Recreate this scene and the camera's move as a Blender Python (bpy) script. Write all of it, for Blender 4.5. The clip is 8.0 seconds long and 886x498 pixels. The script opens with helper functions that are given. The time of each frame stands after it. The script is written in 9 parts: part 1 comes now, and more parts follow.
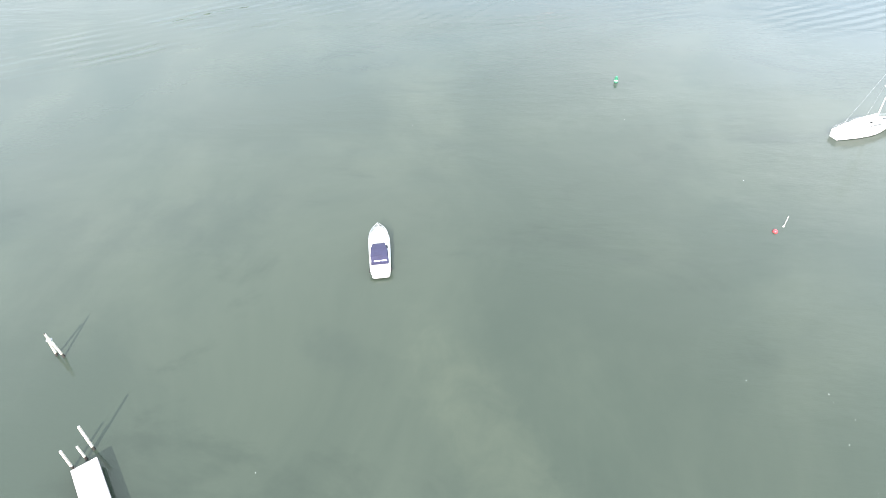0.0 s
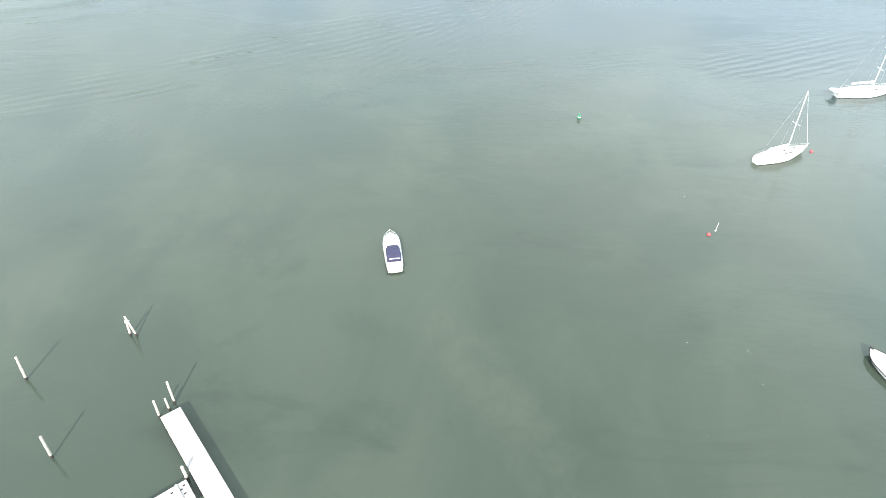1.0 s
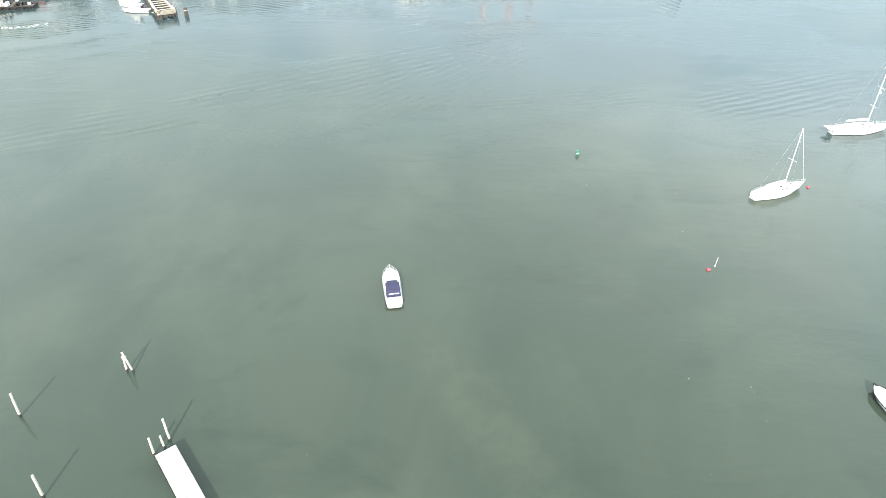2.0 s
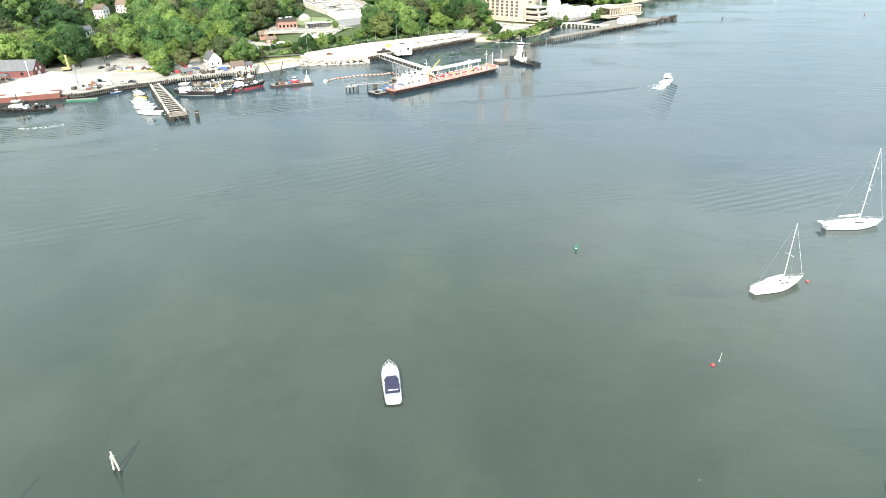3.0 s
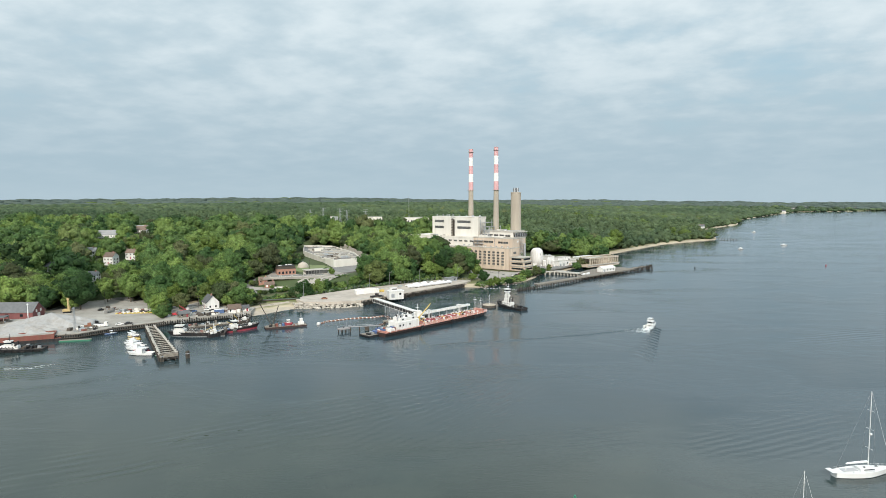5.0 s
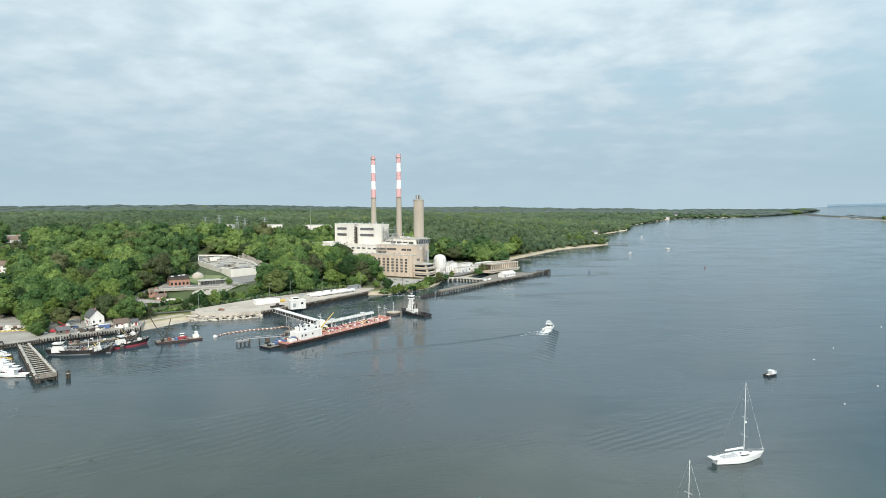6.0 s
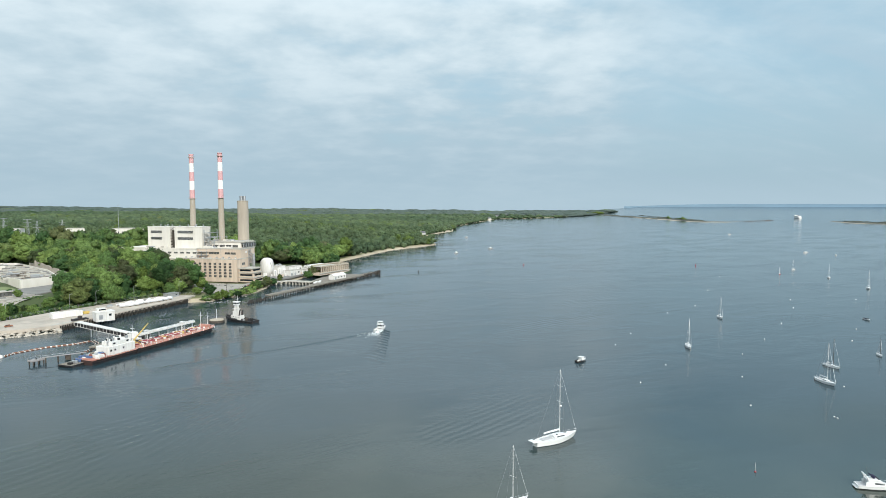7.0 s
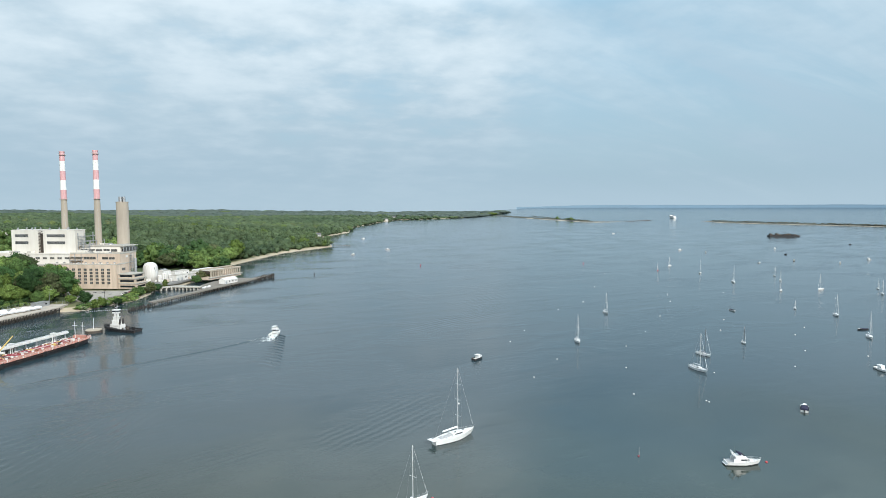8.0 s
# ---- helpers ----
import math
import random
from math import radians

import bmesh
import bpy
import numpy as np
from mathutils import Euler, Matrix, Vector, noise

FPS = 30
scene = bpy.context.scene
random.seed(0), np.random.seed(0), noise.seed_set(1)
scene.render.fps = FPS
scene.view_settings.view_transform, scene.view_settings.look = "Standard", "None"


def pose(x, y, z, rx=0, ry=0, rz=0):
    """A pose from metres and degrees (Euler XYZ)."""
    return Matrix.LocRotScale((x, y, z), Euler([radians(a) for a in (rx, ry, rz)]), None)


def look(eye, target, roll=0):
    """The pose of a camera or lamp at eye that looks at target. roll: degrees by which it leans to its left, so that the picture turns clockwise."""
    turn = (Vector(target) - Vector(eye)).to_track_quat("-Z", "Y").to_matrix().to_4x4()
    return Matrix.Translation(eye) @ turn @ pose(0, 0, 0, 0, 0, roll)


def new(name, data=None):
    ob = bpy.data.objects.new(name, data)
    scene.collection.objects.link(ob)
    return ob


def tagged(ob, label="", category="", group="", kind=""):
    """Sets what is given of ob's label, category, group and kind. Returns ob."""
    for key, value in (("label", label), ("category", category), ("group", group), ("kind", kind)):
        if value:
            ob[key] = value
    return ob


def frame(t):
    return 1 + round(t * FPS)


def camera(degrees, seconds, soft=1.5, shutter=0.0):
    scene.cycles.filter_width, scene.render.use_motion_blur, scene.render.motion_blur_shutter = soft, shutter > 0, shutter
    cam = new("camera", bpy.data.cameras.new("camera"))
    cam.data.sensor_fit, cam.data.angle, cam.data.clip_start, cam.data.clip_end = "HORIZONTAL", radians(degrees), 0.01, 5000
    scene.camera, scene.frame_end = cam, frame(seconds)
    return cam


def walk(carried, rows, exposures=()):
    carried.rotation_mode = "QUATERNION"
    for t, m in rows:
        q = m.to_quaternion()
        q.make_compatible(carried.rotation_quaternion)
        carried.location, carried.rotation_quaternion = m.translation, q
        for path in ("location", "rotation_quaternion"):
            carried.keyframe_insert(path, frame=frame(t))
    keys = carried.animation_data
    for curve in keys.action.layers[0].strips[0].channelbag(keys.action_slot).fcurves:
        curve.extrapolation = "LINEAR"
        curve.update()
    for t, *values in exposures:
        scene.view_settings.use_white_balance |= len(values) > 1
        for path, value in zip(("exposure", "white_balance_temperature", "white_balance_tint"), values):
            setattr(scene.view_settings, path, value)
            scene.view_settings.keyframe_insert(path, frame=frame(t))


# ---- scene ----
# camera and path: a drone that slides back, hovers, tilts up and pans over the harbour
cam = camera(69.8, 8.0, soft=0.85)
walk(cam, [
    (0.0, pose(6.45, 22.62, 70.33, 48.52, 2.54, 2.51)),
    (0.1, pose(5.61, 19.31, 71.50, 49.21, 2.29, 2.05)),
    (0.2, pose(4.67, 15.86, 72.81, 49.86, 2.02, 1.57)),
    (0.3, pose(3.67, 12.33, 74.23, 50.45, 1.74, 1.10)),
    (0.4, pose(2.65, 8.85, 75.74, 50.97, 1.45, 0.66)),
    (0.5, pose(1.62, 5.41, 77.33, 51.41, 1.17, 0.25)),
    (0.6, pose(0.60, 2.00, 79.00, 51.80, 0.90, -0.13)),
    (0.7, pose(0.00, 0.00, 80.00, 52.01, 0.74, -0.35)),
    (1.0, pose(0.0, 0.0, 80.0, 52.01, 0.74, -0.35)),
    (1.2, pose(0.0, 0.0, 80.0, 52.03, 0.73, -0.35)),
    (2.3, pose(0.0, 0.0, 80.0, 57.51, 0.70, -0.36)),
    (2.5, pose(0.0, 0.0, 80.0, 59.25, 0.71, -0.35)),
    (3.0, pose(0.0, 0.0, 80.0, 63.65, 0.70, -0.35)),
    (3.5, pose(0.0, 0.0, 80.0, 69.28, 0.64, -0.30)),
    (4.0, pose(0.0, 0.0, 80.0, 76.34, 0.61, -0.25)),
    (4.5, pose(0.0, 0.0, 80.0, 82.36, 0.54, -0.24)),
    (4.7, pose(0.0, 0.0, 80.0, 84.30, 0.45, -0.25)),
    (5.8, pose(0.0, 0.0, 80.0, 85.77, 0.27, -7.79)),
    (6.0, pose(0.0, 0.0, 80.0, 85.80, 0.26, -9.87)),
    (6.5, pose(0.0, 0.0, 80.0, 85.83, 0.20, -16.93)),
    (7.0, pose(0.0, 0.0, 80.0, 85.87, 0.16, -25.13)),
    (7.5, pose(0.0, 0.0, 80.0, 85.91, 0.17, -29.66)),
    (8.0, pose(0.0, 0.0, 80.0, 85.94, 0.18, -34.42)),
], exposures=((0.0, 1.95, 6680, 15), (0.5, 1.93, 6700, 15), (0.8, 1.74, 6760, 11), (1.2, 1.68, 6780, 10), (2.5, 1.42, 6850, 7), (3.0, 1.20, 6700, 8), (3.5, 0.98, 6600, 9), (4.0, 0.30, 6650, 10), (4.5, 0.11, 6650, 10), (5.8, 0.22, 6500, 8), (6.5, 0.22, 6450, 8), (7.2, 0.15, 6380, 8), (8.0, 0.17, 6300, 9)))

# ---------------------------------------------------------------- sky and sun
SUN_AZ, SUN_EL = radians(-175.0), radians(31.5)
sky = bpy.data.worlds.new("sky")
scene.world = sky
sky.use_nodes = True
nt = sky.node_tree
N, LK = nt.nodes, nt.links
bg = N["Background"]


def wnode(kind, **inputs):
    n = N.new(kind)
    for k, v in inputs.items():
        n.inputs[k].default_value = v
    return n


def wmath(op, a, b=None, clamp=False):
    n = N.new("ShaderNodeMath")
    n.operation, n.use_clamp = op, clamp
    for i, v in enumerate((a, b)):
        if v is None:
            continue
        if isinstance(v, (int, float)):
            n.inputs[i].default_value = v
        else:
            LK.new(v, n.inputs[i])
    return n.outputs[0]


def wmix(f, a, b):
    n = N.new("ShaderNodeMix")
    n.data_type = "RGBA"
    for i, v in ((0, f), (6, a), (7, b)):
        if isinstance(v, (tuple, float, int)):
            n.inputs[i].default_value = v
        else:
            LK.new(v, n.inputs[i])
    return n.outputs[2]


def wramp(fac, lo, hi):
    n = N.new("ShaderNodeMapRange")
    n.interpolation_type = "SMOOTHSTEP"
    n.inputs[1].default_value, n.inputs[2].default_value = lo, hi
    LK.new(fac, n.inputs[0])
    return n.outputs[0]


nish = N.new("ShaderNodeTexSky")
nish.sky_type, nish.sun_disc = "NISHITA", False
nish.sun_elevation, nish.sun_rotation = SUN_EL, SUN_AZ
nish.air_density, nish.dust_density, nish.ozone_density = 1.0, 1.6, 1.6
clear = N.new("ShaderNodeVectorMath")
clear.operation = "SCALE"
clear.inputs["Scale"].default_value = 0.085
LK.new(nish.outputs[0], clear.inputs[0])
tc = N.new("ShaderNodeTexCoord")
sep = N.new("ShaderNodeSeparateXYZ")
LK.new(tc.outputs["Generated"], sep.inputs[0])
DX, DY, DZ = sep.outputs
up = wmath("ADD", wmath("MAXIMUM", DZ, 0.0), 0.19)
flat = N.new("ShaderNodeCombineXYZ")
LK.new(wmath("DIVIDE", DX, up), flat.inputs[0])
LK.new(wmath("DIVIDE", DY, up), flat.inputs[1])


def wnoise(scale, detail, rough, stretch, off, dist=0.3):
    m = wnode("ShaderNodeMapping", Scale=stretch, Location=off, Rotation=(0, 0, 0.35))
    LK.new(flat.outputs[0], m.inputs[0])
    n = wnode("ShaderNodeTexNoise", Scale=scale, Detail=detail, Roughness=rough, Distortion=dist)
    LK.new(m.outputs[0], n.inputs["Vector"])
    return n.outputs[0]


big = wnoise(0.45, 4, 0.5, (1, 1, 1), (1.7, 0.4, 0))
fine = wnoise(2.9, 7, 0.54, (1.0, 1.0, 1), (4.2, 2.0, 0), 0.0)
clump = wnoise(7.5, 4, 0.5, (1.0, 1.0, 1), (7.7, 3.1, 0), 0.0)
veil = wnoise(0.8, 6, 0.6, (0.6, 1.8, 1), (9.2, 5.0, 0), 0.6)
# a broken deck over the land and harbour, thin veils over the open sound in the east
east = wramp(wmath("ADD", wmath("ADD", DX, wmath("MULTIPLY", DY, -0.55)), wmath("MULTIPLY", wmath("SUBTRACT", big, 0.5), 0.25)), 0.12, 0.34)
deck = wramp(wmath("ADD", wmath("MULTIPLY", big, 0.5), wmath("MULTIPLY", fine, 0.5)), 0.24, 0.46)
thin = wmath("MULTIPLY", wramp(veil, 0.44, 0.68), 0.55)
streak = wmath("MULTIPLY", wramp(wnoise(0.62, 5, 0.55, (0.35, 1.9, 1), (3.3, 8.1, 0), 0.5), 0.42, 0.62), wmath("MULTIPLY", east, 0.75))
cover = wmath("ADD", wmath("MULTIPLY", deck, wmath("SUBTRACT", 1.0, east)), wmath("MULTIPLY", thin, east))
# the deck is brightest over the harbour mouth, where it breaks up
bank_ = wmath("MULTIPLY", wmath("MULTIPLY", wramp(DX, -0.25, 0.35), wramp(DZ, 0.06, 0.22)), 0.07)
bright = wramp(wmath("ADD", bank_, wmath("ADD", wmath("MULTIPLY", big, 0.30), wmath("ADD", wmath("MULTIPLY", fine, 0.50), wmath("MULTIPLY", clump, 0.20)))), 0.40, 0.66)
cloud = wmix(bright, (0.465, 0.588, 0.668, 1), (0.675, 0.770, 0.825, 1))
blue = wmix(0.6, clear.outputs[0], (0.46, 0.69, 0.81, 1))
lit = wmix(streak, wmix(cover, blue, cloud), (0.44, 0.565, 0.66, 1))
# grey-blue moist air low over the horizon
low = wramp(DZ, 0.26, 0.0)
air = wmix(wmath("MULTIPLY", low, 0.85), lit, (0.350, 0.470, 0.555, 1))
rim = wramp(DZ, 0.05, 0.0)
hor = wmix(wmath("MULTIPLY", rim, 0.5), air, (0.43, 0.545, 0.62, 1))
high = wramp(DZ, 0.32, 0.85)
LK.new(wmix(wmath("MULTIPLY", high, 0.6), hor, (0.68, 0.745, 0.79, 1)), bg.inputs[0])
# sky ring added well above the horizon, out of view, to brighten the water
glow = wmath("MULTIPLY", wmath("MULTIPLY", wramp(DZ, 0.27, 0.42), wramp(DZ, 0.85, 0.55)), wmath("ADD", 0.46, wmath("MULTIPLY", wramp(DX, 0.0, 0.85), 1.09)))
LK.new(wmath("ADD", 1.0, wmath("ADD", wmath("MULTIPLY", high, 0.2), wmath("MULTIPLY", glow, 0.85))), bg.inputs[1])

sun = new("sun", bpy.data.lights.new("sun", "SUN"))
sun.data.energy, sun.data.angle, sun.data.color = 3.4, radians(0.6), (1.0, 0.94, 0.85)
sun.matrix_world = look((math.sin(SUN_AZ) * math.cos(SUN_EL) * 100, math.cos(SUN_AZ) * math.cos(SUN_EL) * 100, math.sin(SUN_EL) * 100), (0, 0, 0))
# ---------------------------------------------------------------- materials
def nodes_of(m):
    m.use_nodes = True
    t = m.node_tree
    return t, t.nodes, t.links, t.nodes["Principled BSDF"]


def mat(name, base, rough=0.6, metal=0.0, var=0.18, scale=0.6, grain=6.0, bump=0.0, streak=False, rand=0.0, dirt=None, dirt_amt=0.0):
    """A weathered surface: two scales of tone, optional dirt of another colour, fine relief and a tone of its own for each object."""
    m = bpy.data.materials.new(name)
    t, n, l, p = nodes_of(m)
    c = n.new("ShaderNodeTexCoord")
    mp = n.new("ShaderNodeMapping")
    l.new(c.outputs["Object"], mp.inputs[0])
    if streak:
        mp.inputs["Scale"].default_value = (1.0, 1.0, 0.12)
    a = n.new("ShaderNodeTexNoise")
    a.inputs["Scale"].default_value, a.inputs["Detail"].default_value = scale, 5
    b = n.new("ShaderNodeTexNoise")
    b.inputs["Scale"].default_value, b.inputs["Detail"].default_value = grain, 4
    l.new(mp.outputs[0], a.inputs["Vector"])
    l.new(mp.outputs[0], b.inputs["Vector"])
    add = n.new("ShaderNodeMath")
    add.operation = "MULTIPLY_ADD"
    add.inputs[1].default_value = 0.45
    l.new(b.outputs[0], add.inputs[0])
    l.new(a.outputs[0], add.inputs[2])
    val = n.new("ShaderNodeMapRange")
    val.inputs[1].default_value, val.inputs[2].default_value = 0.45, 1.0
    val.inputs[3].default_value, val.inputs[4].default_value = 1 - var, 1 + var
    l.new(add.outputs[0], val.inputs[0])
    hsv = n.new("ShaderNodeHueSaturation")
    hsv.inputs["Color"].default_value = (*base, 1)
    tone = val.outputs[0]
    if rand:
        oi = n.new("ShaderNodeObjectInfo")
        r = n.new("ShaderNodeMapRange")
        r.inputs[3].default_value, r.inputs[4].default_value = 1 - rand, 1 + rand
        l.new(oi.outputs["Random"], r.inputs[0])
        mu = n.new("ShaderNodeMath")
        mu.operation = "MULTIPLY"
        l.new(tone, mu.inputs[0])
        l.new(r.outputs[0], mu.inputs[1])
        tone = mu.outputs[0]
    l.new(tone, hsv.inputs["Value"])
    col = hsv.outputs[0]
    if dirt:
        d = n.new("ShaderNodeTexNoise")
        d.inputs["Scale"].default_value, d.inputs["Detail"].default_value, d.inputs["Roughness"].default_value = scale * 1.7, 7, 0.65
        l.new(mp.outputs[0], d.inputs["Vector"])
        dr = n.new("ShaderNodeMapRange")
        dr.inputs[1].default_value, dr.inputs[2].default_value, dr.inputs[4].default_value = 0.46, 0.66, dirt_amt
        l.new(d.outputs[0], dr.inputs[0])
        mx = n.new("ShaderNodeMix")
        mx.data_type = "RGBA"
        l.new(dr.outputs[0], mx.inputs[0])
        l.new(col, mx.inputs[6])
        mx.inputs[7].default_value = (*dirt, 1)
        col = mx.outputs[2]
    l.new(col, p.inputs["Base Color"])
    p.inputs["Roughness"].default_value, p.inputs["Metallic"].default_value = rough, metal
    if bump:
        bp = n.new("ShaderNodeBump")
        bp.inputs["Strength"].default_value, bp.inputs["Distance"].default_value = 0.6, bump
        l.new(b.outputs[0], bp.inputs["Height"])
        l.new(bp.outputs[0], p.inputs["Normal"])
    return m


def leaf_mat(name, lo, hi, by_object, spread=0.22):
    """Foliage: hue from tree to tree, tone from clump to clump, some light let through."""
    m = bpy.data.materials.new(name)
    t, n, l, p = nodes_of(m)
    if by_object:
        src = n.new("ShaderNodeObjectInfo").outputs["Random"]
    else:
        at = n.new("ShaderNodeAttribute")
        at.attribute_name = "tone"
        src = at.outputs["Fac"]
    ramp = n.new("ShaderNodeValToRGB")
    e = ramp.color_ramp.elements
    e[0].color, e[1].color = (*lo, 1), (*hi, 1)
    for pos, col in ((0.05, (0.088, 0.104, 0.048)), (0.10, (0.115, 0.140, 0.062)), (0.17, (0.034, 0.074, 0.024)), (0.30, lo), (0.55, tuple((a + b) / 2 for a, b in zip(lo, hi))), (0.80, hi), (0.90, (0.132, 0.195, 0.042)), (0.96, (0.155, 0.170, 0.080))):
        k = e.new(pos)
        k.color = (*col, 1)
    l.new(src, ramp.inputs[0])
    geo = n.new("ShaderNodeNewGeometry")
    r = n.new("ShaderNodeMapRange")
    r.inputs[3].default_value, r.inputs[4].default_value = 1 - spread, 1 + spread
    l.new(geo.outputs["Random Per Island"], r.inputs[0])
    h = n.new("ShaderNodeHueSaturation")
    l.new(ramp.outputs[0], h.inputs["Color"])
    grain = n.new("ShaderNodeTexNoise")
    grain.inputs["Scale"].default_value, grain.inputs["Detail"].default_value = 0.85, 4
    l.new(n.new("ShaderNodeTexCoord").outputs["Object"], grain.inputs["Vector"])
    gr = n.new("ShaderNodeMapRange")
    gr.inputs[1].default_value, gr.inputs[2].default_value = 0.36, 0.64
    gr.inputs[3].default_value, gr.inputs[4].default_value = 1 - 2.2 * spread, 1 + 2.2 * spread
    l.new(grain.outputs[0], gr.inputs[0])
    mu = n.new("ShaderNodeMath")
    mu.operation = "MULTIPLY"
    l.new(r.outputs[0], mu.inputs[0])
    l.new(gr.outputs[0], mu.inputs[1])
    l.new(mu.outputs[0], h.inputs["Value"])
    l.new(h.outputs[0], p.inputs["Base Color"])
    bp = n.new("ShaderNodeBump")
    bp.inputs["Strength"].default_value, bp.inputs["Distance"].default_value = 0.85, 1.4
    l.new(grain.outputs[0], bp.inputs["Height"])
    l.new(bp.outputs[0], p.inputs["Normal"])
    p.inputs["Roughness"].default_value = 0.7
    p.inputs["Specular IOR Level"].default_value = 0.25
    tr = n.new("ShaderNodeBsdfTranslucent")
    l.new(h.outputs[0], tr.inputs[0])
    mx = n.new("ShaderNodeMixShader")
    mx.inputs[0].default_value = 0.38
    l.new(p.outputs[0], mx.inputs[1])
    l.new(tr.outputs[0], mx.inputs[2])
    l.new(mx.outputs[0], n["Material Output"].inputs[0])
    return m


SHOALS = ((7, 66, 25, 6.5, -1.08, (0.058, 0.070, 0.050), 0.34), (-50, 109, 22, 11, 0.0, (0.024, 0.034, 0.028), 0.42), (-14, 80, 10, 4, -0.5, (0.024, 0.034, 0.028), 0.35), (40, 150, 30, 10, 0.5, (0.050, 0.063, 0.050), 0.35))


def water_mat():
    m = bpy.data.materials.new("harbour_water")
    t, n, l, p = nodes_of(m)
    c = n.new("ShaderNodeTexCoord").outputs["Object"]

    def mapped(rot=0.0, sc=(1, 1, 1), loc=(0, 0, 0)):
        k = n.new("ShaderNodeMapping")
        k.inputs["Rotation"].default_value, k.inputs["Scale"].default_value, k.inputs["Location"].default_value = (0, 0, rot), sc, loc
        l.new(c, k.inputs[0])
        return k.outputs[0]

    def noise_at(v, scale, detail=4, rough=0.55, dist=0.0):
        k = n.new("ShaderNodeTexNoise")
        k.inputs["Scale"].default_value, k.inputs["Detail"].default_value = scale, detail
        k.inputs["Roughness"].default_value, k.inputs["Distortion"].default_value = rough, dist
        l.new(v, k.inputs["Vector"])
        return k.outputs[0]

    def ramp(v, a, b, lo=0.0, hi=1.0):
        k = n.new("ShaderNodeMapRange")
        k.interpolation_type = "SMOOTHSTEP"
        for i, x in enumerate((a, b, lo, hi)):
            k.inputs[i + 1].default_value = x
        l.new(v, k.inputs[0])
        return k.outputs[0]

    def mth(op, a, b):
        k = n.new("ShaderNodeMath")
        k.operation = op
        for i, x in enumerate((a, b)):
            if isinstance(x, (int, float)):
                k.inputs[i].default_value = x
            else:
                l.new(x, k.inputs[i])
        return k.outputs[0]

    def mixc(f, a, b):
        k = n.new("ShaderNodeMix")
        k.data_type = "RGBA"
        l.new(f, k.inputs[0])
        for i, x in ((6, a), (7, b)):
            if isinstance(x, tuple):
                k.inputs[i].default_value = (*x, 1)
            else:
                l.new(x, k.inputs[i])
        return k.outputs[2]

    # murky tidal water: drifting silt and darker weed beds
    silt = ramp(noise_at(mapped(0.9, (1, 0.75, 1)), 0.024, 6, 0.6, 0.5), 0.40, 0.72)
    weed = ramp(noise_at(mapped(-0.3, (0.6, 1, 1), (31, 7, 0)), 0.045, 6, 0.62, 0.8), 0.55, 0.72)
    col = mixc(silt, (0.0290, 0.0405, 0.0310), (0.0405, 0.0525, 0.0395))
    col = mixc(weed, col, (0.0250, 0.0350, 0.0270))
    # the base colour turns bluer farther out across the harbour
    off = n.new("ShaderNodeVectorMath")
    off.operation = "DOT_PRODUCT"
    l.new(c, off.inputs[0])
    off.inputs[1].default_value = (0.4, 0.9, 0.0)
    bluer = ramp(mth("ADD", off.outputs["Value"], mth("MULTIPLY", noise_at(c, 0.012, 4, 0.6, 0.6), 120.0)), 190.0, 340.0)
    col = mixc(bluer, col, (0.0255, 0.0465, 0.0575))
    # a pale plume of stirred silt and a dark weed bed
    for x, y, rx, ry, turn, tone, amt in SHOALS:
        sub_ = n.new("ShaderNodeVectorMath")
        sub_.operation = "SUBTRACT"
        l.new(c, sub_.inputs[0])
        sub_.inputs[1].default_value = (x, y, 0)
        rot_ = n.new("ShaderNodeVectorRotate")
        rot_.rotation_type = "Z_AXIS"
        rot_.inputs["Angle"].default_value = -turn
        l.new(sub_.outputs[0], rot_.inputs["Vector"])
        sp = n.new("ShaderNodeSeparateXYZ")
        l.new(rot_.outputs[0], sp.inputs[0])
        d_ = mth("ADD", mth("POWER", mth("ABSOLUTE", mth("DIVIDE", sp.outputs[0], rx), 0.0), 2.0), mth("POWER", mth("ABSOLUTE", mth("DIVIDE", sp.outputs[1], ry), 0.0), 2.0))
        rag = mth("ADD", d_, mth("MULTIPLY", mth("SUBTRACT", noise_at(c, 0.16, 8, 0.7, 0.5), 0.5), 3.4))
        col = mixc(mth("MULTIPLY", ramp(rag, 1.2, -0.5), amt), col, tone)
    l.new(col, p.inputs["Base Color"])
    p.inputs["IOR"].default_value = 1.333
    p.inputs["Roughness"].default_value = 0.10
    # cat's paws: patches of small ripples between slick water
    patch = ramp(noise_at(mapped(0.5, (1, 2.2, 1)), 0.011, 4, 0.6, 0.7), 0.40, 0.66, 0.10, 1.15)
    # the breeze freshens away from the jetty
    sp_ = n.new("ShaderNodeSeparateXYZ")
    l.new(c, sp_.inputs[0])
    patch = mth("MULTIPLY", patch, ramp(sp_.outputs[1], 120.0, 270.0, 0.5, 2.3))
    small = noise_at(mapped(0.35, (0.5, 1.0, 1)), 0.9, 5, 0.62)
    mid = noise_at(mapped(0.25, (0.5, 1.0, 1)), 0.14, 3, 0.5)
    rip = noise_at(mapped(0.5, (0.45, 1.0, 1), (3, 9, 0)), 0.42, 4, 0.55)
    h = mth("ADD", mth("MULTIPLY", mth("ADD", mth("MULTIPLY", small, 0.055), mth("MULTIPLY", rip, 0.08)), patch), mth("MULTIPLY", mid, 0.075))

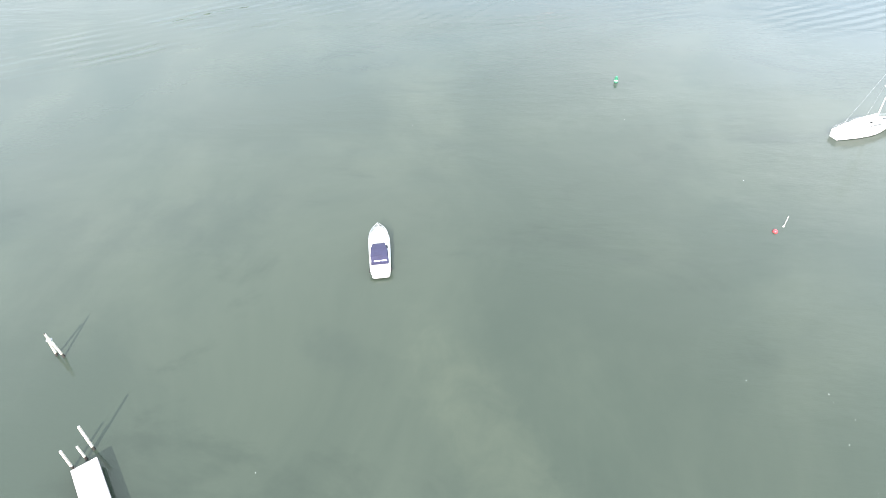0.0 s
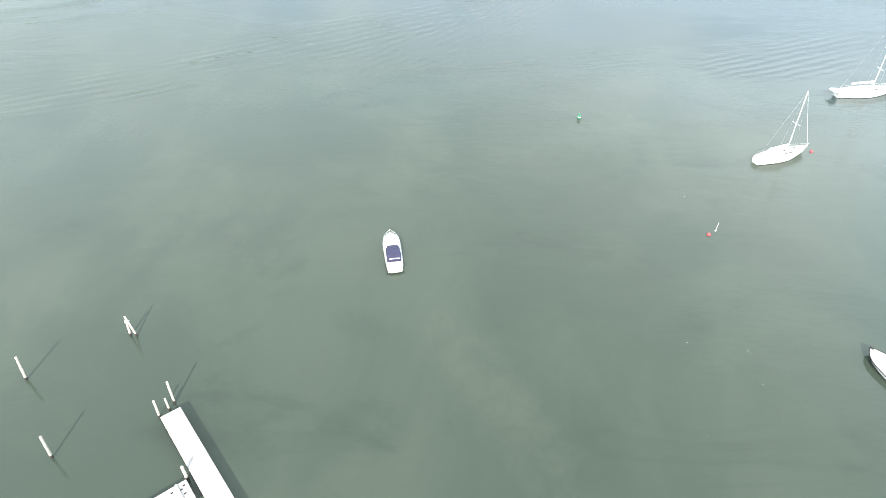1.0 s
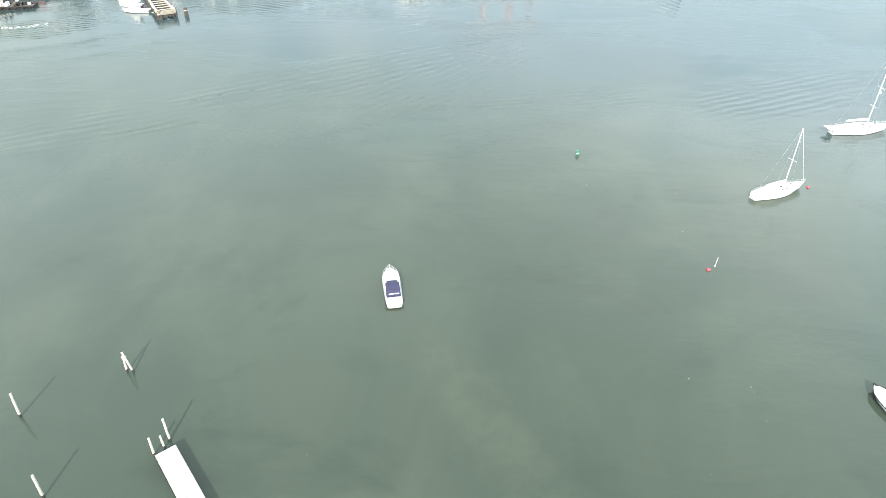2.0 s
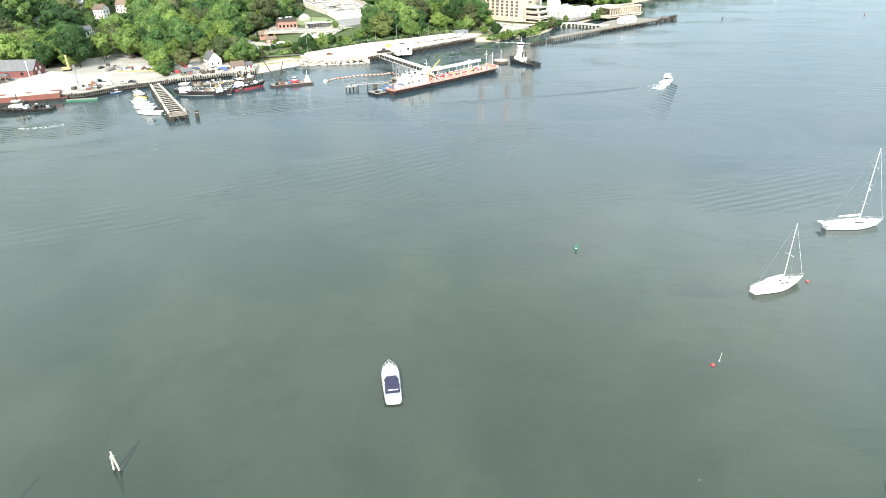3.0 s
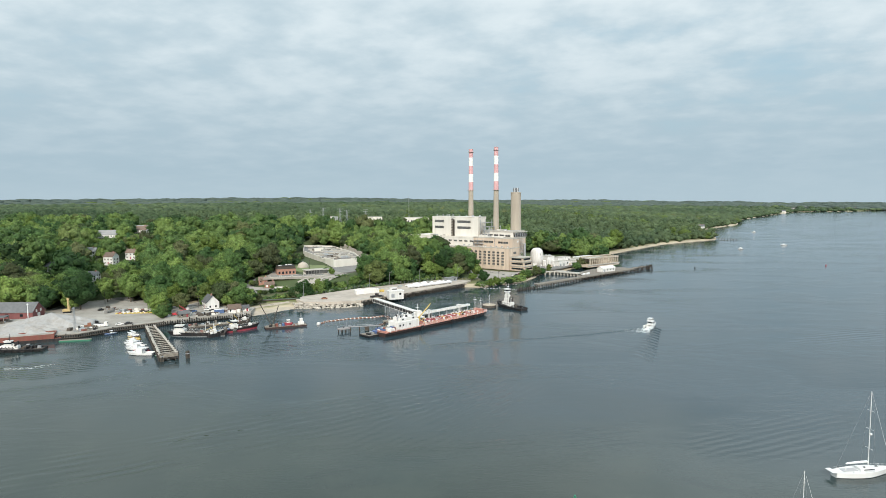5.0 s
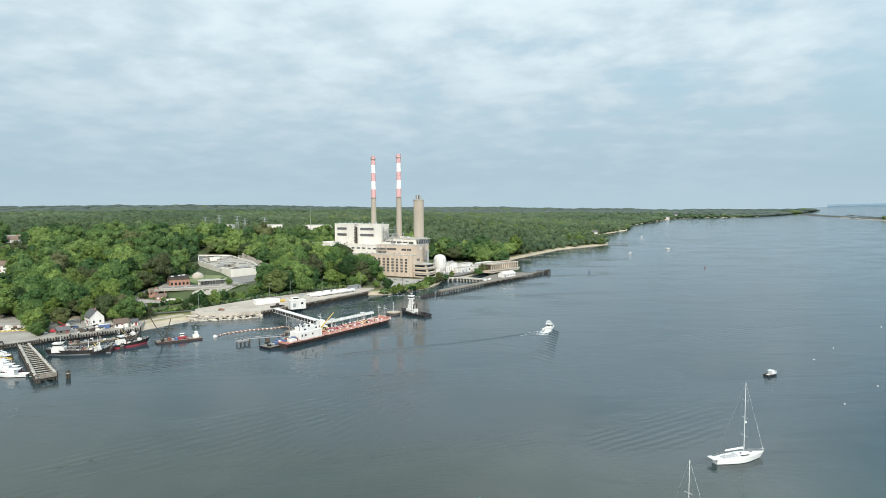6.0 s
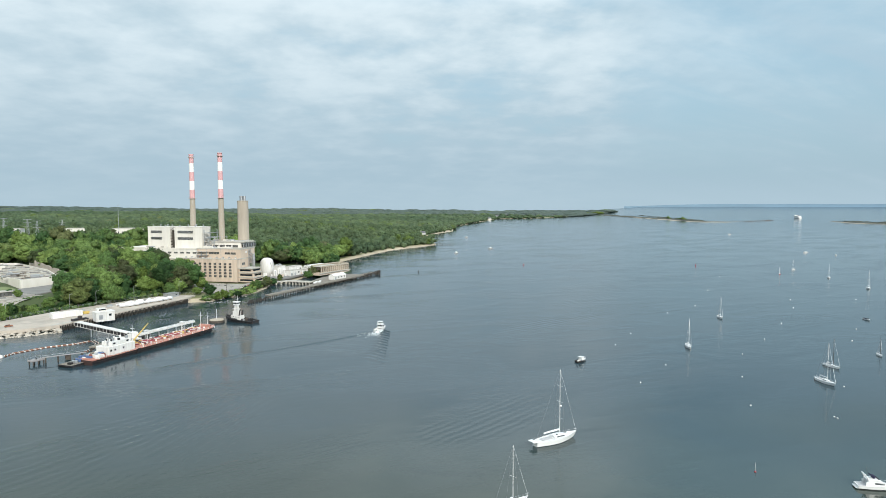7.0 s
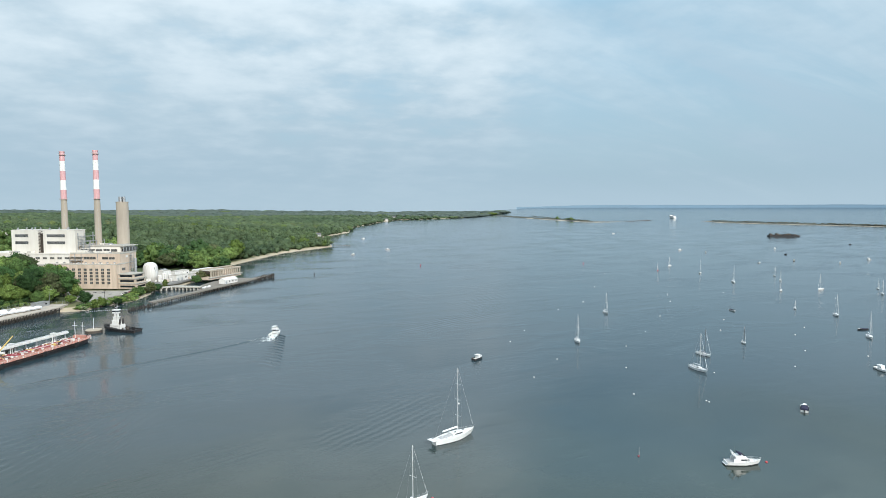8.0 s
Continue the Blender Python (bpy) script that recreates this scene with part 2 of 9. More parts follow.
    # spent wakes of passing boats: trains of long low waves
    def train(x, y, rx, ry, turn, wave, amp):
        v = mapped(0, (1, 1, 1))
        sub = n.new("ShaderNodeVectorMath")
        sub.operation = "SUBTRACT"
        l.new(v, sub.inputs[0])
        sub.inputs[1].default_value = (x, y, 0)
        rot = n.new("ShaderNodeVectorRotate")
        rot.rotation_type = "Z_AXIS"
        rot.inputs["Angle"].default_value = -turn
        l.new(sub.outputs[0], rot.inputs["Vector"])
        s = n.new("ShaderNodeSeparateXYZ")
        l.new(rot.outputs[0], s.inputs[0])
        w = noise_at(v, 0.045, 4, 0.6)
        ph = mth("ADD", mth("MULTIPLY", s.outputs[1], 6.283 / wave), mth("MULTIPLY", w, 9.0))
        d = mth("ADD", mth("POWER", mth("ABSOLUTE", mth("DIVIDE", s.outputs[0], rx), 0.0), 2.0), mth("POWER", mth("ABSOLUTE", mth("DIVIDE", s.outputs[1], ry), 0.0), 2.0))
        mask = mth("MULTIPLY", ramp(d, 1.0, 0.1), ramp(noise_at(v, 0.04, 3, 0.6), 0.28, 0.56))
        return mth("MULTIPLY", mth("MULTIPLY", mth("SINE", ph, 0.0), mask), amp)

    for tr in ((-45, 222, 105, 24, 0.55, 4.8, 0.060), (8, 232, 60, 28, 0.85, 4.2, 0.060), (40, 200, 40, 14, 0.2, 3.2, 0.04), (-95, 190, 70, 18, 0.45, 4.4, 0.065),
               (245, 350, 65, 16, 0.25, 4.6, 0.09), (120, 205, 50, 20, 0.4, 3.6, 0.04), (330, 420, 60, 12, 0.3, 4.6, 0.08), (-190, 290, 50, 22, 0.3, 3.6, 0.07), (-80, 330, 60, 12, 0.35, 3.4, 0.06)):
        h = mth("ADD", h, mth("MULTIPLY", train(*tr), 0.80))
    bp = n.new("ShaderNodeBump")
    bp.inputs["Strength"].default_value, bp.inputs["Distance"].default_value = 1.0, 1.0
    l.new(h, bp.inputs["Height"])
    l.new(bp.outputs[0], p.inputs["Normal"])
    return m


WATER = water_mat()
WHITE = mat("white_gelcoat", (0.72, 0.72, 0.71), 0.3, var=0.05, scale=0.5)
OCHRE = mat("faded_ochre_paint", (0.48, 0.36, 0.17), 0.6, var=0.2, dirt=(0.25, 0.17, 0.09), dirt_amt=0.4)
OFFWHITE = mat("weathered_white_paint", (0.68, 0.67, 0.645), 0.55, var=0.10, dirt=(0.40, 0.33, 0.25), dirt_amt=0.35, streak=True, rand=0.05)
NAVY = mat("navy_canvas", (0.020, 0.020, 0.052), 0.85, var=0.25)
BLACKHULL = mat("black_hull_paint", (0.018, 0.019, 0.022), 0.45, var=0.4, dirt=(0.12, 0.075, 0.05), dirt_amt=0.35, streak=True)
RUSTRED = mat("red_oxide_paint", (0.20, 0.065, 0.05), 0.6, var=0.25, scale=0.4, dirt=(0.16, 0.08, 0.05), dirt_amt=0.7, streak=True)
DECKRED = mat("faded_red_deck", (0.44, 0.20, 0.155), 0.75, var=0.18, scale=0.3, dirt=(0.33, 0.22, 0.17), dirt_amt=0.6)
RED = mat("bright_red_paint", (0.50, 0.05, 0.06), 0.45, var=0.12)
GREEN = mat("green_buoy_paint", (0.03, 0.17, 0.10), 0.5, var=0.15)
YELLOW = mat("yellow_paint", (0.60, 0.44, 0.12), 0.5, var=0.12, dirt=(0.25, 0.14, 0.05), dirt_amt=0.3)
ORANGE = mat("orange_float", (0.24, 0.10, 0.055), 0.6, var=0.2, rand=0.15)
RUBBER = mat("black_rubber", (0.015, 0.015, 0.016), 0.9, var=0.3)
DUSTGLASS = mat("dusty_dark_glass", (0.075, 0.075, 0.072), 0.3, var=0.35, scale=0.15, rand=0.35)
GLASS = mat("dark_glass", (0.015, 0.02, 0.025), 0.08, var=0.1)
STEEL = mat("galvanised_steel", (0.42, 0.43, 0.44), 0.45, 0.6, var=0.15)
ALU = mat("white_aluminium_spar", (0.74, 0.74, 0.73), 0.35, 0.1, var=0.05)
GREYDECK = mat("grey_non_skid", (0.42, 0.42, 0.43), 0.8, var=0.12, scale=1.0)
PALE = mat("bleached_pile_wood", (0.46, 0.43, 0.375), 0.8, var=0.3, scale=1.2, grain=9, bump=0.04, streak=True, rand=0.1, dirt=(0.24, 0.20, 0.16), dirt_amt=0.7)
TAR = mat("wet_tarred_wood", (0.024, 0.022, 0.019), 0.92, var=0.3, scale=2.0)
TIMBER = mat("grey_dock_timber", (0.23, 0.205, 0.17), 0.85, var=0.3, scale=0.8, grain=9, rand=0.15, dirt=(0.10, 0.08, 0.06), dirt_amt=0.5)
OLDTIMBER = mat("dark_pier_timber", (0.070, 0.058, 0.047), 0.85, var=0.35, scale=0.8, grain=7, rand=0.2)
DECKCONC = mat("pale_concrete_deck", (0.290, 0.275, 0.274), 0.8, var=0.14, scale=0.35, grain=3.5, bump=0.004, dirt=(0.225, 0.205, 0.195), dirt_amt=0.75)
CONC = mat("weathered_concrete", (0.45, 0.43, 0.385), 0.85, var=0.16, scale=0.12, grain=1.6, dirt=(0.27, 0.24, 0.20), dirt_amt=0.55)
STACKCONC = mat("chimney_concrete", (0.40, 0.35, 0.285), 0.85, var=0.12, scale=0.15, grain=2.0, streak=True, dirt=(0.27, 0.23, 0.19), dirt_amt=0.4)
STACKRED = mat("faded_red_band", (0.624, 0.354, 0.367), 0.7, var=0.10, scale=0.3, streak=True, dirt=(0.48, 0.24, 0.2), dirt_amt=0.4)
STACKWHITE = mat("white_band", (0.78, 0.77, 0.74), 0.7, var=0.06, scale=0.3, streak=True)
TANBRICK = mat("tan_brick", (0.55, 0.45, 0.36), 0.85, var=0.12, scale=0.12, grain=2.2, dirt=(0.37, 0.29, 0.225), dirt_amt=0.5, streak=True)
PANEL = mat("cream_cladding", (0.68, 0.65, 0.595), 0.6, var=0.07, scale=0.08, grain=0.8, streak=True, dirt=(0.47, 0.42, 0.35), dirt_amt=0.35)
ROOFGREY = mat("grey_shingles", (0.115, 0.118, 0.122), 0.85, var=0.2, scale=0.5, grain=4, rand=0.25)
ROOFBROWN = mat("brown_shingles", (0.16, 0.115, 0.09), 0.85, var=0.2, scale=0.5, grain=4, rand=0.2)
BARNRED = mat("barn_red_boards", (0.17, 0.06, 0.058), 0.8, var=0.2, scale=0.7, grain=5, streak=True)
BRICK = mat("red_brick", (0.34, 0.185, 0.135), 0.85, var=0.18, scale=0.5, grain=6)
GRAVEL = mat("crushed_stone", (0.34, 0.335, 0.325), 0.95, var=0.2, scale=0.10, grain=1.4, bump=0.15, dirt=(0.25, 0.225, 0.195), dirt_amt=0.7)
RUBBLE = mat("rubble_stone", (0.40, 0.36, 0.305), 0.9, var=0.25, scale=0.8, grain=4, rand=0.25, bump=0.05)
YARD = mat("dusty_yard", (0.345, 0.322, 0.285), 0.95, var=0.18, scale=0.05, grain=0.7, dirt=(0.23, 0.21, 0.185), dirt_amt=0.75)
LOTCONC = mat("bleached_lot_concrete", (0.46, 0.405, 0.345), 0.9, var=0.13, scale=0.06, grain=0.9, dirt=(0.29, 0.265, 0.23), dirt_amt=0.7)
ASPHALT = mat("old_asphalt", (0.20, 0.195, 0.185), 0.9, var=0.2, scale=0.1, grain=1.5, dirt=(0.2, 0.19, 0.17), dirt_amt=0.4)
WETPILE = mat("wet_dark_pile", (0.045, 0.038, 0.031), 0.8, var=0.4, scale=0.8, grain=7, rand=0.35)
LAWN = mat("mown_grass", (0.165, 0.205, 0.085), 0.9, var=0.25, scale=0.1, grain=1.6)
SAND = mat("beach_sand", (0.42, 0.365, 0.295), 0.95, var=0.13, scale=0.08, grain=1.2, dirt=(0.31, 0.26, 0.18), dirt_amt=0.5)
BARGEHULL = mat("rust_brown_hull", (0.043, 0.022, 0.019), 0.65, var=0.3, scale=0.3, dirt=(0.05, 0.035, 0.03), dirt_amt=0.7, streak=True)
ROOFPALE = mat("pale_grey_shingles", (0.25, 0.25, 0.25), 0.85, var=0.15, scale=0.5, grain=4, rand=0.25)
SCRUB = mat("salt_scrub", (0.050, 0.056, 0.042), 0.95, var=0.3, scale=0.03, grain=0.3, dirt=(0.19, 0.165, 0.13), dirt_amt=0.22)
TARP = mat("white_shrink_wrap", (0.76, 0.77, 0.79), 0.5, var=0.06)
BLUE = mat("blue_paint", (0.08, 0.13, 0.26), 0.5, var=0.15)
DARKRED = mat("dark_red_paint", (0.30, 0.045, 0.06), 0.5, var=0.15)
FOAM = mat("wake_foam", (0.78, 0.82, 0.82), 0.8, var=0.15, scale=2.0)
BARK = mat("bark", (0.095, 0.075, 0.055), 0.9, var=0.3, scale=2.0)
LEAF_OBJ = leaf_mat("leaves_near", (0.068, 0.146, 0.048), (0.238, 0.336, 0.092), True, 0.17)
LEAF = leaf_mat("leaves_wood", (0.068, 0.140, 0.049), (0.226, 0.320, 0.093), False, 0.17)

# far woods: a greyer green, with some distance haze mixed into the colour
LEAF_FAR_HAZE = leaf_mat("leaves_mixed_wood", (0.070, 0.114, 0.060), (0.136, 0.188, 0.090), False, 0.20)
# horizon ridge: blue-green distance haze is put into the leaf colour
LEAF_RIDGE_HAZE = leaf_mat("far_ridge_leaves", (0.112, 0.155, 0.132), (0.140, 0.182, 0.155), False, 0.06)


def land_mat():
    """Forest floor, grass and sand by height above the tide, with drifting tone."""
    m = bpy.data.materials.new("land")
    t, n, l, p = nodes_of(m)
    c = n.new("ShaderNodeTexCoord").outputs["Object"]
    s = n.new("ShaderNodeSeparateXYZ")
    l.new(c, s.inputs[0])
    k = n.new("ShaderNodeTexNoise")
    k.inputs["Scale"].default_value, k.inputs["Detail"].default_value = 0.05, 7
    l.new(c, k.inputs["Vector"])
    a = n.new("ShaderNodeMath")
    a.operation = "MULTIPLY_ADD"
    a.inputs[1].default_value = 1.6
    l.new(k.outputs[0], a.inputs[0])
    l.new(s.outputs[2], a.inputs[2])
    r = n.new("ShaderNodeValToRGB")
    e = r.color_ramp.elements
    e[0].position, e[0].color = 0.0, (0.20, 0.165, 0.115, 1)
    e[1].position, e[1].color = 1.0, (0.060, 0.085, 0.032, 1)
    for pos, col in ((0.12, (0.43, 0.365, 0.265, 1)), (0.42, (0.44, 0.375, 0.27, 1)), (0.52, (0.16, 0.16, 0.07, 1)), (0.70, (0.055, 0.08, 0.028, 1))):
        q = e.new(pos)
        q.color = col
    mr = n.new("ShaderNodeMapRange")
    mr.inputs[1].default_value, mr.inputs[2].default_value = 0.2, 6.2
    l.new(a.outputs[0], mr.inputs[0])
    l.new(mr.outputs[0], r.inputs[0])
    h = n.new("ShaderNodeHueSaturation")
    v = n.new("ShaderNodeMapRange")
    v.inputs[3].default_value, v.inputs[4].default_value = 0.7, 1.3
    l.new(k.outputs[0], v.inputs[0])
    l.new(v.outputs[0], h.inputs["Value"])
    l.new(r.outputs[0], h.inputs["Color"])
    l.new(h.outputs[0], p.inputs["Base Color"])
    p.inputs["Roughness"].default_value = 0.95
    return m


LAND = land_mat()


# ---------------------------------------------------------------- mesh kit
def link_mesh(name, bm, material, smooth=False):
    me = bpy.data.meshes.new(name)
    bm.normal_update()
    bm.to_mesh(me)
    bm.free()
    for mm in material if isinstance(material, (list, tuple)) else [material]:
        me.materials.append(mm)
    if smooth:
        me.polygons.foreach_set("use_smooth", [True] * len(me.polygons))
    return me


def part(name, bm, material, parent, label="", smooth=False):
    ob = new(name, link_mesh(name, bm, material, smooth))
    ob.parent = parent
    return tagged(ob, label)


def again(ob, m, parent=None):
    """Another piece on the same mesh, at pose m under its parent."""
    k = new(ob.name.split(".")[0], ob.data)
    k.parent = parent or ob.parent
    k.matrix_basis = m
    return k


def thing(name, x, y, z=0.0, turn=0.0, label="", category="", group="", kind=""):
    ob = new(name)
    ob.empty_display_size = 0.5
    ob.matrix_basis = pose(x, y, z, 0, 0, turn)
    return tagged(ob, label, category, group, kind)


def solid(name, bm, material, label="", category="", group="", kind="", m=None):
    ob = new(name, link_mesh(name, bm, material))
    if m is not None:
        ob.matrix_basis = m
    return tagged(ob, label, category, group, kind)


def box(bm, x0, x1, y0, y1, z0, z1, taper=0.0, bevel=0.0):
    t = taper
    co = [(x0, y0, z0), (x1, y0, z0), (x1, y1, z0), (x0, y1, z0), (x0 + t, y0 + t, z1), (x1 - t, y0 + t, z1), (x1 - t, y1 - t, z1), (x0 + t, y1 - t, z1)]
    v = [bm.verts.new(c) for c in co]
    fs = [bm.faces.new([v[i] for i in f]) for f in ((3, 2, 1, 0), (4, 5, 6, 7), (0, 1, 5, 4), (1, 2, 6, 5), (2, 3, 7, 6), (3, 0, 4, 7))]
    if bevel:
        es = {e for f in fs for e in f.edges}
        bmesh.ops.bevel(bm, geom=list(es), offset=bevel, segments=1, affect="EDGES")
    return bm


def B(*a, **k):
    return box(bmesh.new(), *a, **k)


def tube(bm, p0, p1, r0, r1=None, n=8, caps=True):
    p0, p1 = Vector(p0), Vector(p1)
    r1 = r0 if r1 is None else r1
    d = (p1 - p0).normalized()
    a = d.orthogonal().normalized()
    b = d.cross(a)
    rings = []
    for p, r in ((p0, r0), (p1, r1)):
        rings.append([bm.verts.new(p + (a * math.cos(2 * math.pi * i / n) + b * math.sin(2 * math.pi * i / n)) * r) for i in range(n)])
    for i in range(n):
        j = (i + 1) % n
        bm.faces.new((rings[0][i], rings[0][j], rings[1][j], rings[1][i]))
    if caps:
        bm.faces.new(rings[0][::-1])
        bm.faces.new(rings[1])
    return bm


def T(*a, **k):
    return tube(bmesh.new(), *a, **k)


def lathe(profile, n=20):
    """A turned body from (radius, height) pairs."""
    bm = bmesh.new()
    rings = []
    for r, z in profile:
        if r < 1e-4:
            rings.append([bm.verts.new((0, 0, z))])
        else:
            rings.append([bm.verts.new((r * math.cos(2 * math.pi * i / n), r * math.sin(2 * math.pi * i / n), z)) for i in range(n)])
    for a, b in zip(rings, rings[1:]):
        for i in range(n):
            j = (i + 1) % n
            q = [a[i % len(a)], a[j % len(a)], b[j % len(b)], b[i % len(b)]]
            q = list(dict.fromkeys(q))
            if len(q) > 2:
                bm.faces.new(q)
    for ring, flip in ((rings[0], True), (rings[-1], False)):
        if len(ring) > 2:
            bm.faces.new(ring[::-1] if flip else ring)
    return bm


def slab(pts, z0, z1):
    """A flat-topped body over a polygon given anticlockwise."""
    bm = bmesh.new()
    lo = [bm.verts.new((x, y, z0)) for x, y in pts]
    hi = [bm.verts.new((x, y, z1)) for x, y in pts]
    bm.faces.new(hi)
    bm.faces.new(lo[::-1])
    for i in range(len(pts)):
        j = (i + 1) % len(pts)
        bm.faces.new((lo[i], lo[j], hi[j], hi[i]))
    bmesh.ops.recalc_face_normals(bm, faces=bm.faces)
    return bm


def gable(x0, x1, y0, y1, z0, z1, over=0.4, thick=0.25):
    """A pitched roof whose ridge runs along x."""
    bm = bmesh.new()
    ym = (y0 + y1) / 2
    drop = (z1 - z0) / ((y1 - y0) / 2) * over
    for s, ye in ((-1, y0 - over), (1, y1 + over)):
        for dz in (0,):
            a = [(x0 - over, ye, z0 - drop), (x1 + over, ye, z0 - drop), (x1 + over, ym, z1), (x0 - over, ym, z1)]
            lo = [bm.verts.new(c) for c in a]
            hi = [bm.verts.new((x, y, z + thick)) for x, y, z in a]
            for f in ((0, 1, 2, 3),):
                bm.faces.new([hi[i] for i in f])
                bm.faces.new([lo[i] for i in reversed(f)])
            for i in range(4):
                j = (i + 1) % 4
                bm.faces.new((lo[i], lo[j], hi[j], hi[i]))
    bmesh.ops.recalc_face_normals(bm, faces=bm.faces)
    return bm


def gable_walls(x0, x1, y0, y1, z0, z1, z2):
    bm = bmesh.new()
    ym = (y0 + y1) / 2
    pts = [(y0, z0), (y1, z0), (y1, z1), (ym, z2), (y0, z1)]
    a = [bm.verts.new((x0, y, z)) for y, z in pts]
    b = [bm.verts.new((x1, y, z)) for y, z in pts]
    bm.faces.new(a)
    bm.faces.new(b[::-1])
    for i in range(5):
        j = (i + 1) % 5
        bm.faces.new((a[i], b[i], b[j], a[j]))
    bmesh.ops.recalc_face_normals(bm, faces=bm.faces)
    return bm


def grid_mesh(name, X, Y, Z, material, smooth=True):
    r, c = X.shape
    me = bpy.data.meshes.new(name)
    co = np.stack([X, Y, Z], -1).reshape(-1, 3).astype(np.float32)
    i = np.arange(r * c).reshape(r, c)
    q = np.stack([i[:-1, :-1], i[:-1, 1:], i[1:, 1:], i[1:, :-1]], -1).reshape(-1, 4)
    fill_mesh(me, co, q)
    me.materials.append(material)
    if smooth:
        me.polygons.foreach_set("use_smooth", np.ones(len(q), bool))
    return me


def fill_mesh(me, co, faces):
    k = faces.shape[1]
    me.vertices.add(len(co))
    me.vertices.foreach_set("co", co.astype(np.float32).ravel())
    me.loops.add(faces.size)
    me.loops.foreach_set("vertex_index", faces.astype(np.int32).ravel())
    me.polygons.add(len(faces))
    me.polygons.foreach_set("loop_start", np.arange(0, faces.size, k, dtype=np.int32))
    me.update(calc_edges=True)
# ---------------------------------------------------------------- water and land
SHORE = [(-4900, -700), (-1200, 120), (-420, 300), (-243, 350), (-200, 368), (-172, 392), (-121, 424), (-104, 443), (-91, 456), (-50, 464), (28, 551),
         (43, 543), (63, 562), (84, 574), (104, 612), (113, 640), (137, 655), (165, 690), (207, 716), (238, 838), (304, 920), (378, 1010),
         (505, 1104), (520, 1135), (600, 1400), (794, 1625), (979, 1976), (1402, 2516), (1590, 2745), (1740, 2765), (1893, 2785), (2105, 2871), (2350, 3030),
         (2640, 3220), (2850, 3370), (2930, 3500), (2860, 3680), (2650, 3850), (2300, 4000), (2120, 4300), (2100, 4960), (-4900, 4960)]
C0, PU, PB = np.array((90.0, 630.0)), np.array((0.766, -0.643)), np.array((0.643, 0.766))


def smooth(t):
    t = np.clip(t, 0, 1)
    return t * t * (3 - 2 * t)


def inside(poly, x, y):
    r = np.zeros(np.shape(x), bool)
    for (ax, ay), (bx, by) in zip(poly, poly[1:] + poly[:1]):
        cross = ((ay > y) != (by > y)) & (x < (bx - ax) * (y - ay) / (by - ay + 1e-9) + ax)
        r ^= cross
    return r


def shore_distance(x, y):
    """Metres inland of the tide line; negative over water."""
    d = np.full(np.shape(x), 1e9)
    for (ax, ay), (bx, by) in zip(SHORE, SHORE[1:]):
        if ax > 2300 and ay > 4300:
            continue
        ex, ey = bx - ax, by - ay
        t = np.clip(((x - ax) * ex + (y - ay) * ey) / (ex * ex + ey * ey), 0, 1)
        d = np.minimum(d, np.hypot(x - ax - t * ex, y - ay - t * ey))
    return np.where(inside(SHORE, x, y), d, -d)


def swell(x, y):
    """Slow rolling relief."""
    return (np.sin(x / 83.0 + 1.3 * np.sin(y / 131.0)) + np.sin(y / 97.0 + 1.7 * np.sin(x / 151.0 + 2)) + 0.6 * np.sin((x + y) / 47.0)) / 2.6


def earth_rise(x, y):
    """Far out the sheet is turned up into a low ridge, so that its rim lies at the real horizon."""
    a = np.degrees(np.arctan2(x, y))
    a = np.where(a < -100, a + 360, a)
    return (34.0 - 17.0 * smooth((a - 14) / 8) + 31.0 * smooth((a - 37) / 6) + 26.0 * smooth((6 - a) / 16)) * np.clip((np.hypot(x, y) - 2800.0) / 2150.0, 0, None) ** 2 * smooth((a + 60) / 9) * smooth((255 - a) / 9)


PADS = [  # level ground: centre, half sizes, turn, height
    (58, 690, 105, 52, -0.70, 3.2), (140, 680, 45, 40, 0.7, 3.0), (-110, 610, 60, 45, 0.2, 11.4), (-106, 562, 46, 30, 0.15, 11.5), (-118, 720, 48, 90, 0.25, 13.5),
    (-235, 405, 75, 55, 0.35, 2.0), (-215, 450, 60, 45, 0.6, 2.2), (-150, 425, 60, 42, 0.5, 2.3), (-40, 505, 66, 40, 0.82, 2.7), (15, 560, 35, 20, 0.7, 2.7), (75, 620, 35, 40, 0.0, 3.0)]


def land_height(x, y):
    x, y = np.asarray(x, float), np.asarray(y, float)
    s = shore_distance(x, y)
    z = 2.6 * smooth(s / 13) + 23 * smooth((s - 22) / 300) + 9 * smooth((s - 450) / 1500) + 5.0 * swell(x, y) * smooth((s - 60) / 250)
    z = z * (1 - 0.62 * smooth((x - 200) / 450) * smooth((y - 1050) / 500))
    z = z + 11.5 * np.exp(-((x + 8) / 52) ** 2 - ((y - 628) / 42) ** 2)
    for cx, cy, rx, ry, a, h in PADS:
        u = (x - cx) * math.cos(a) + (y - cy) * math.sin(a)
        v = -(x - cx) * math.sin(a) + (y - cy) * math.cos(a)
        w = smooth((1.25 - np.hypot(u / rx, v / ry)) / 0.35)
        z = np.where(s > 6, z + (h - z) * w * smooth((s - 6) / 6), z)
    z = np.maximum(z, earth_rise(x, y) + 2.0 * smooth(s / 13))
    return np.where(s < 0, np.maximum(-6.0, s * 0.10), z)
def polar(r0, r1, nr, a0, a1, na):
    r = r0 * (r1 / r0) ** np.linspace(0, 1, nr)
    a = np.radians(np.linspace(a0, a1, na))
    R, A = np.meshgrid(r, a, indexing="ij")
    return R * np.sin(A), R * np.cos(A), R


X, Y, R = polar(2.0, 4955.0, 140, 0, 360, 181)
Zw = earth_rise(X, Y)
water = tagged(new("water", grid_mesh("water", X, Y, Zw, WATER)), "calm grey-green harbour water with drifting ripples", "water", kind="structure")

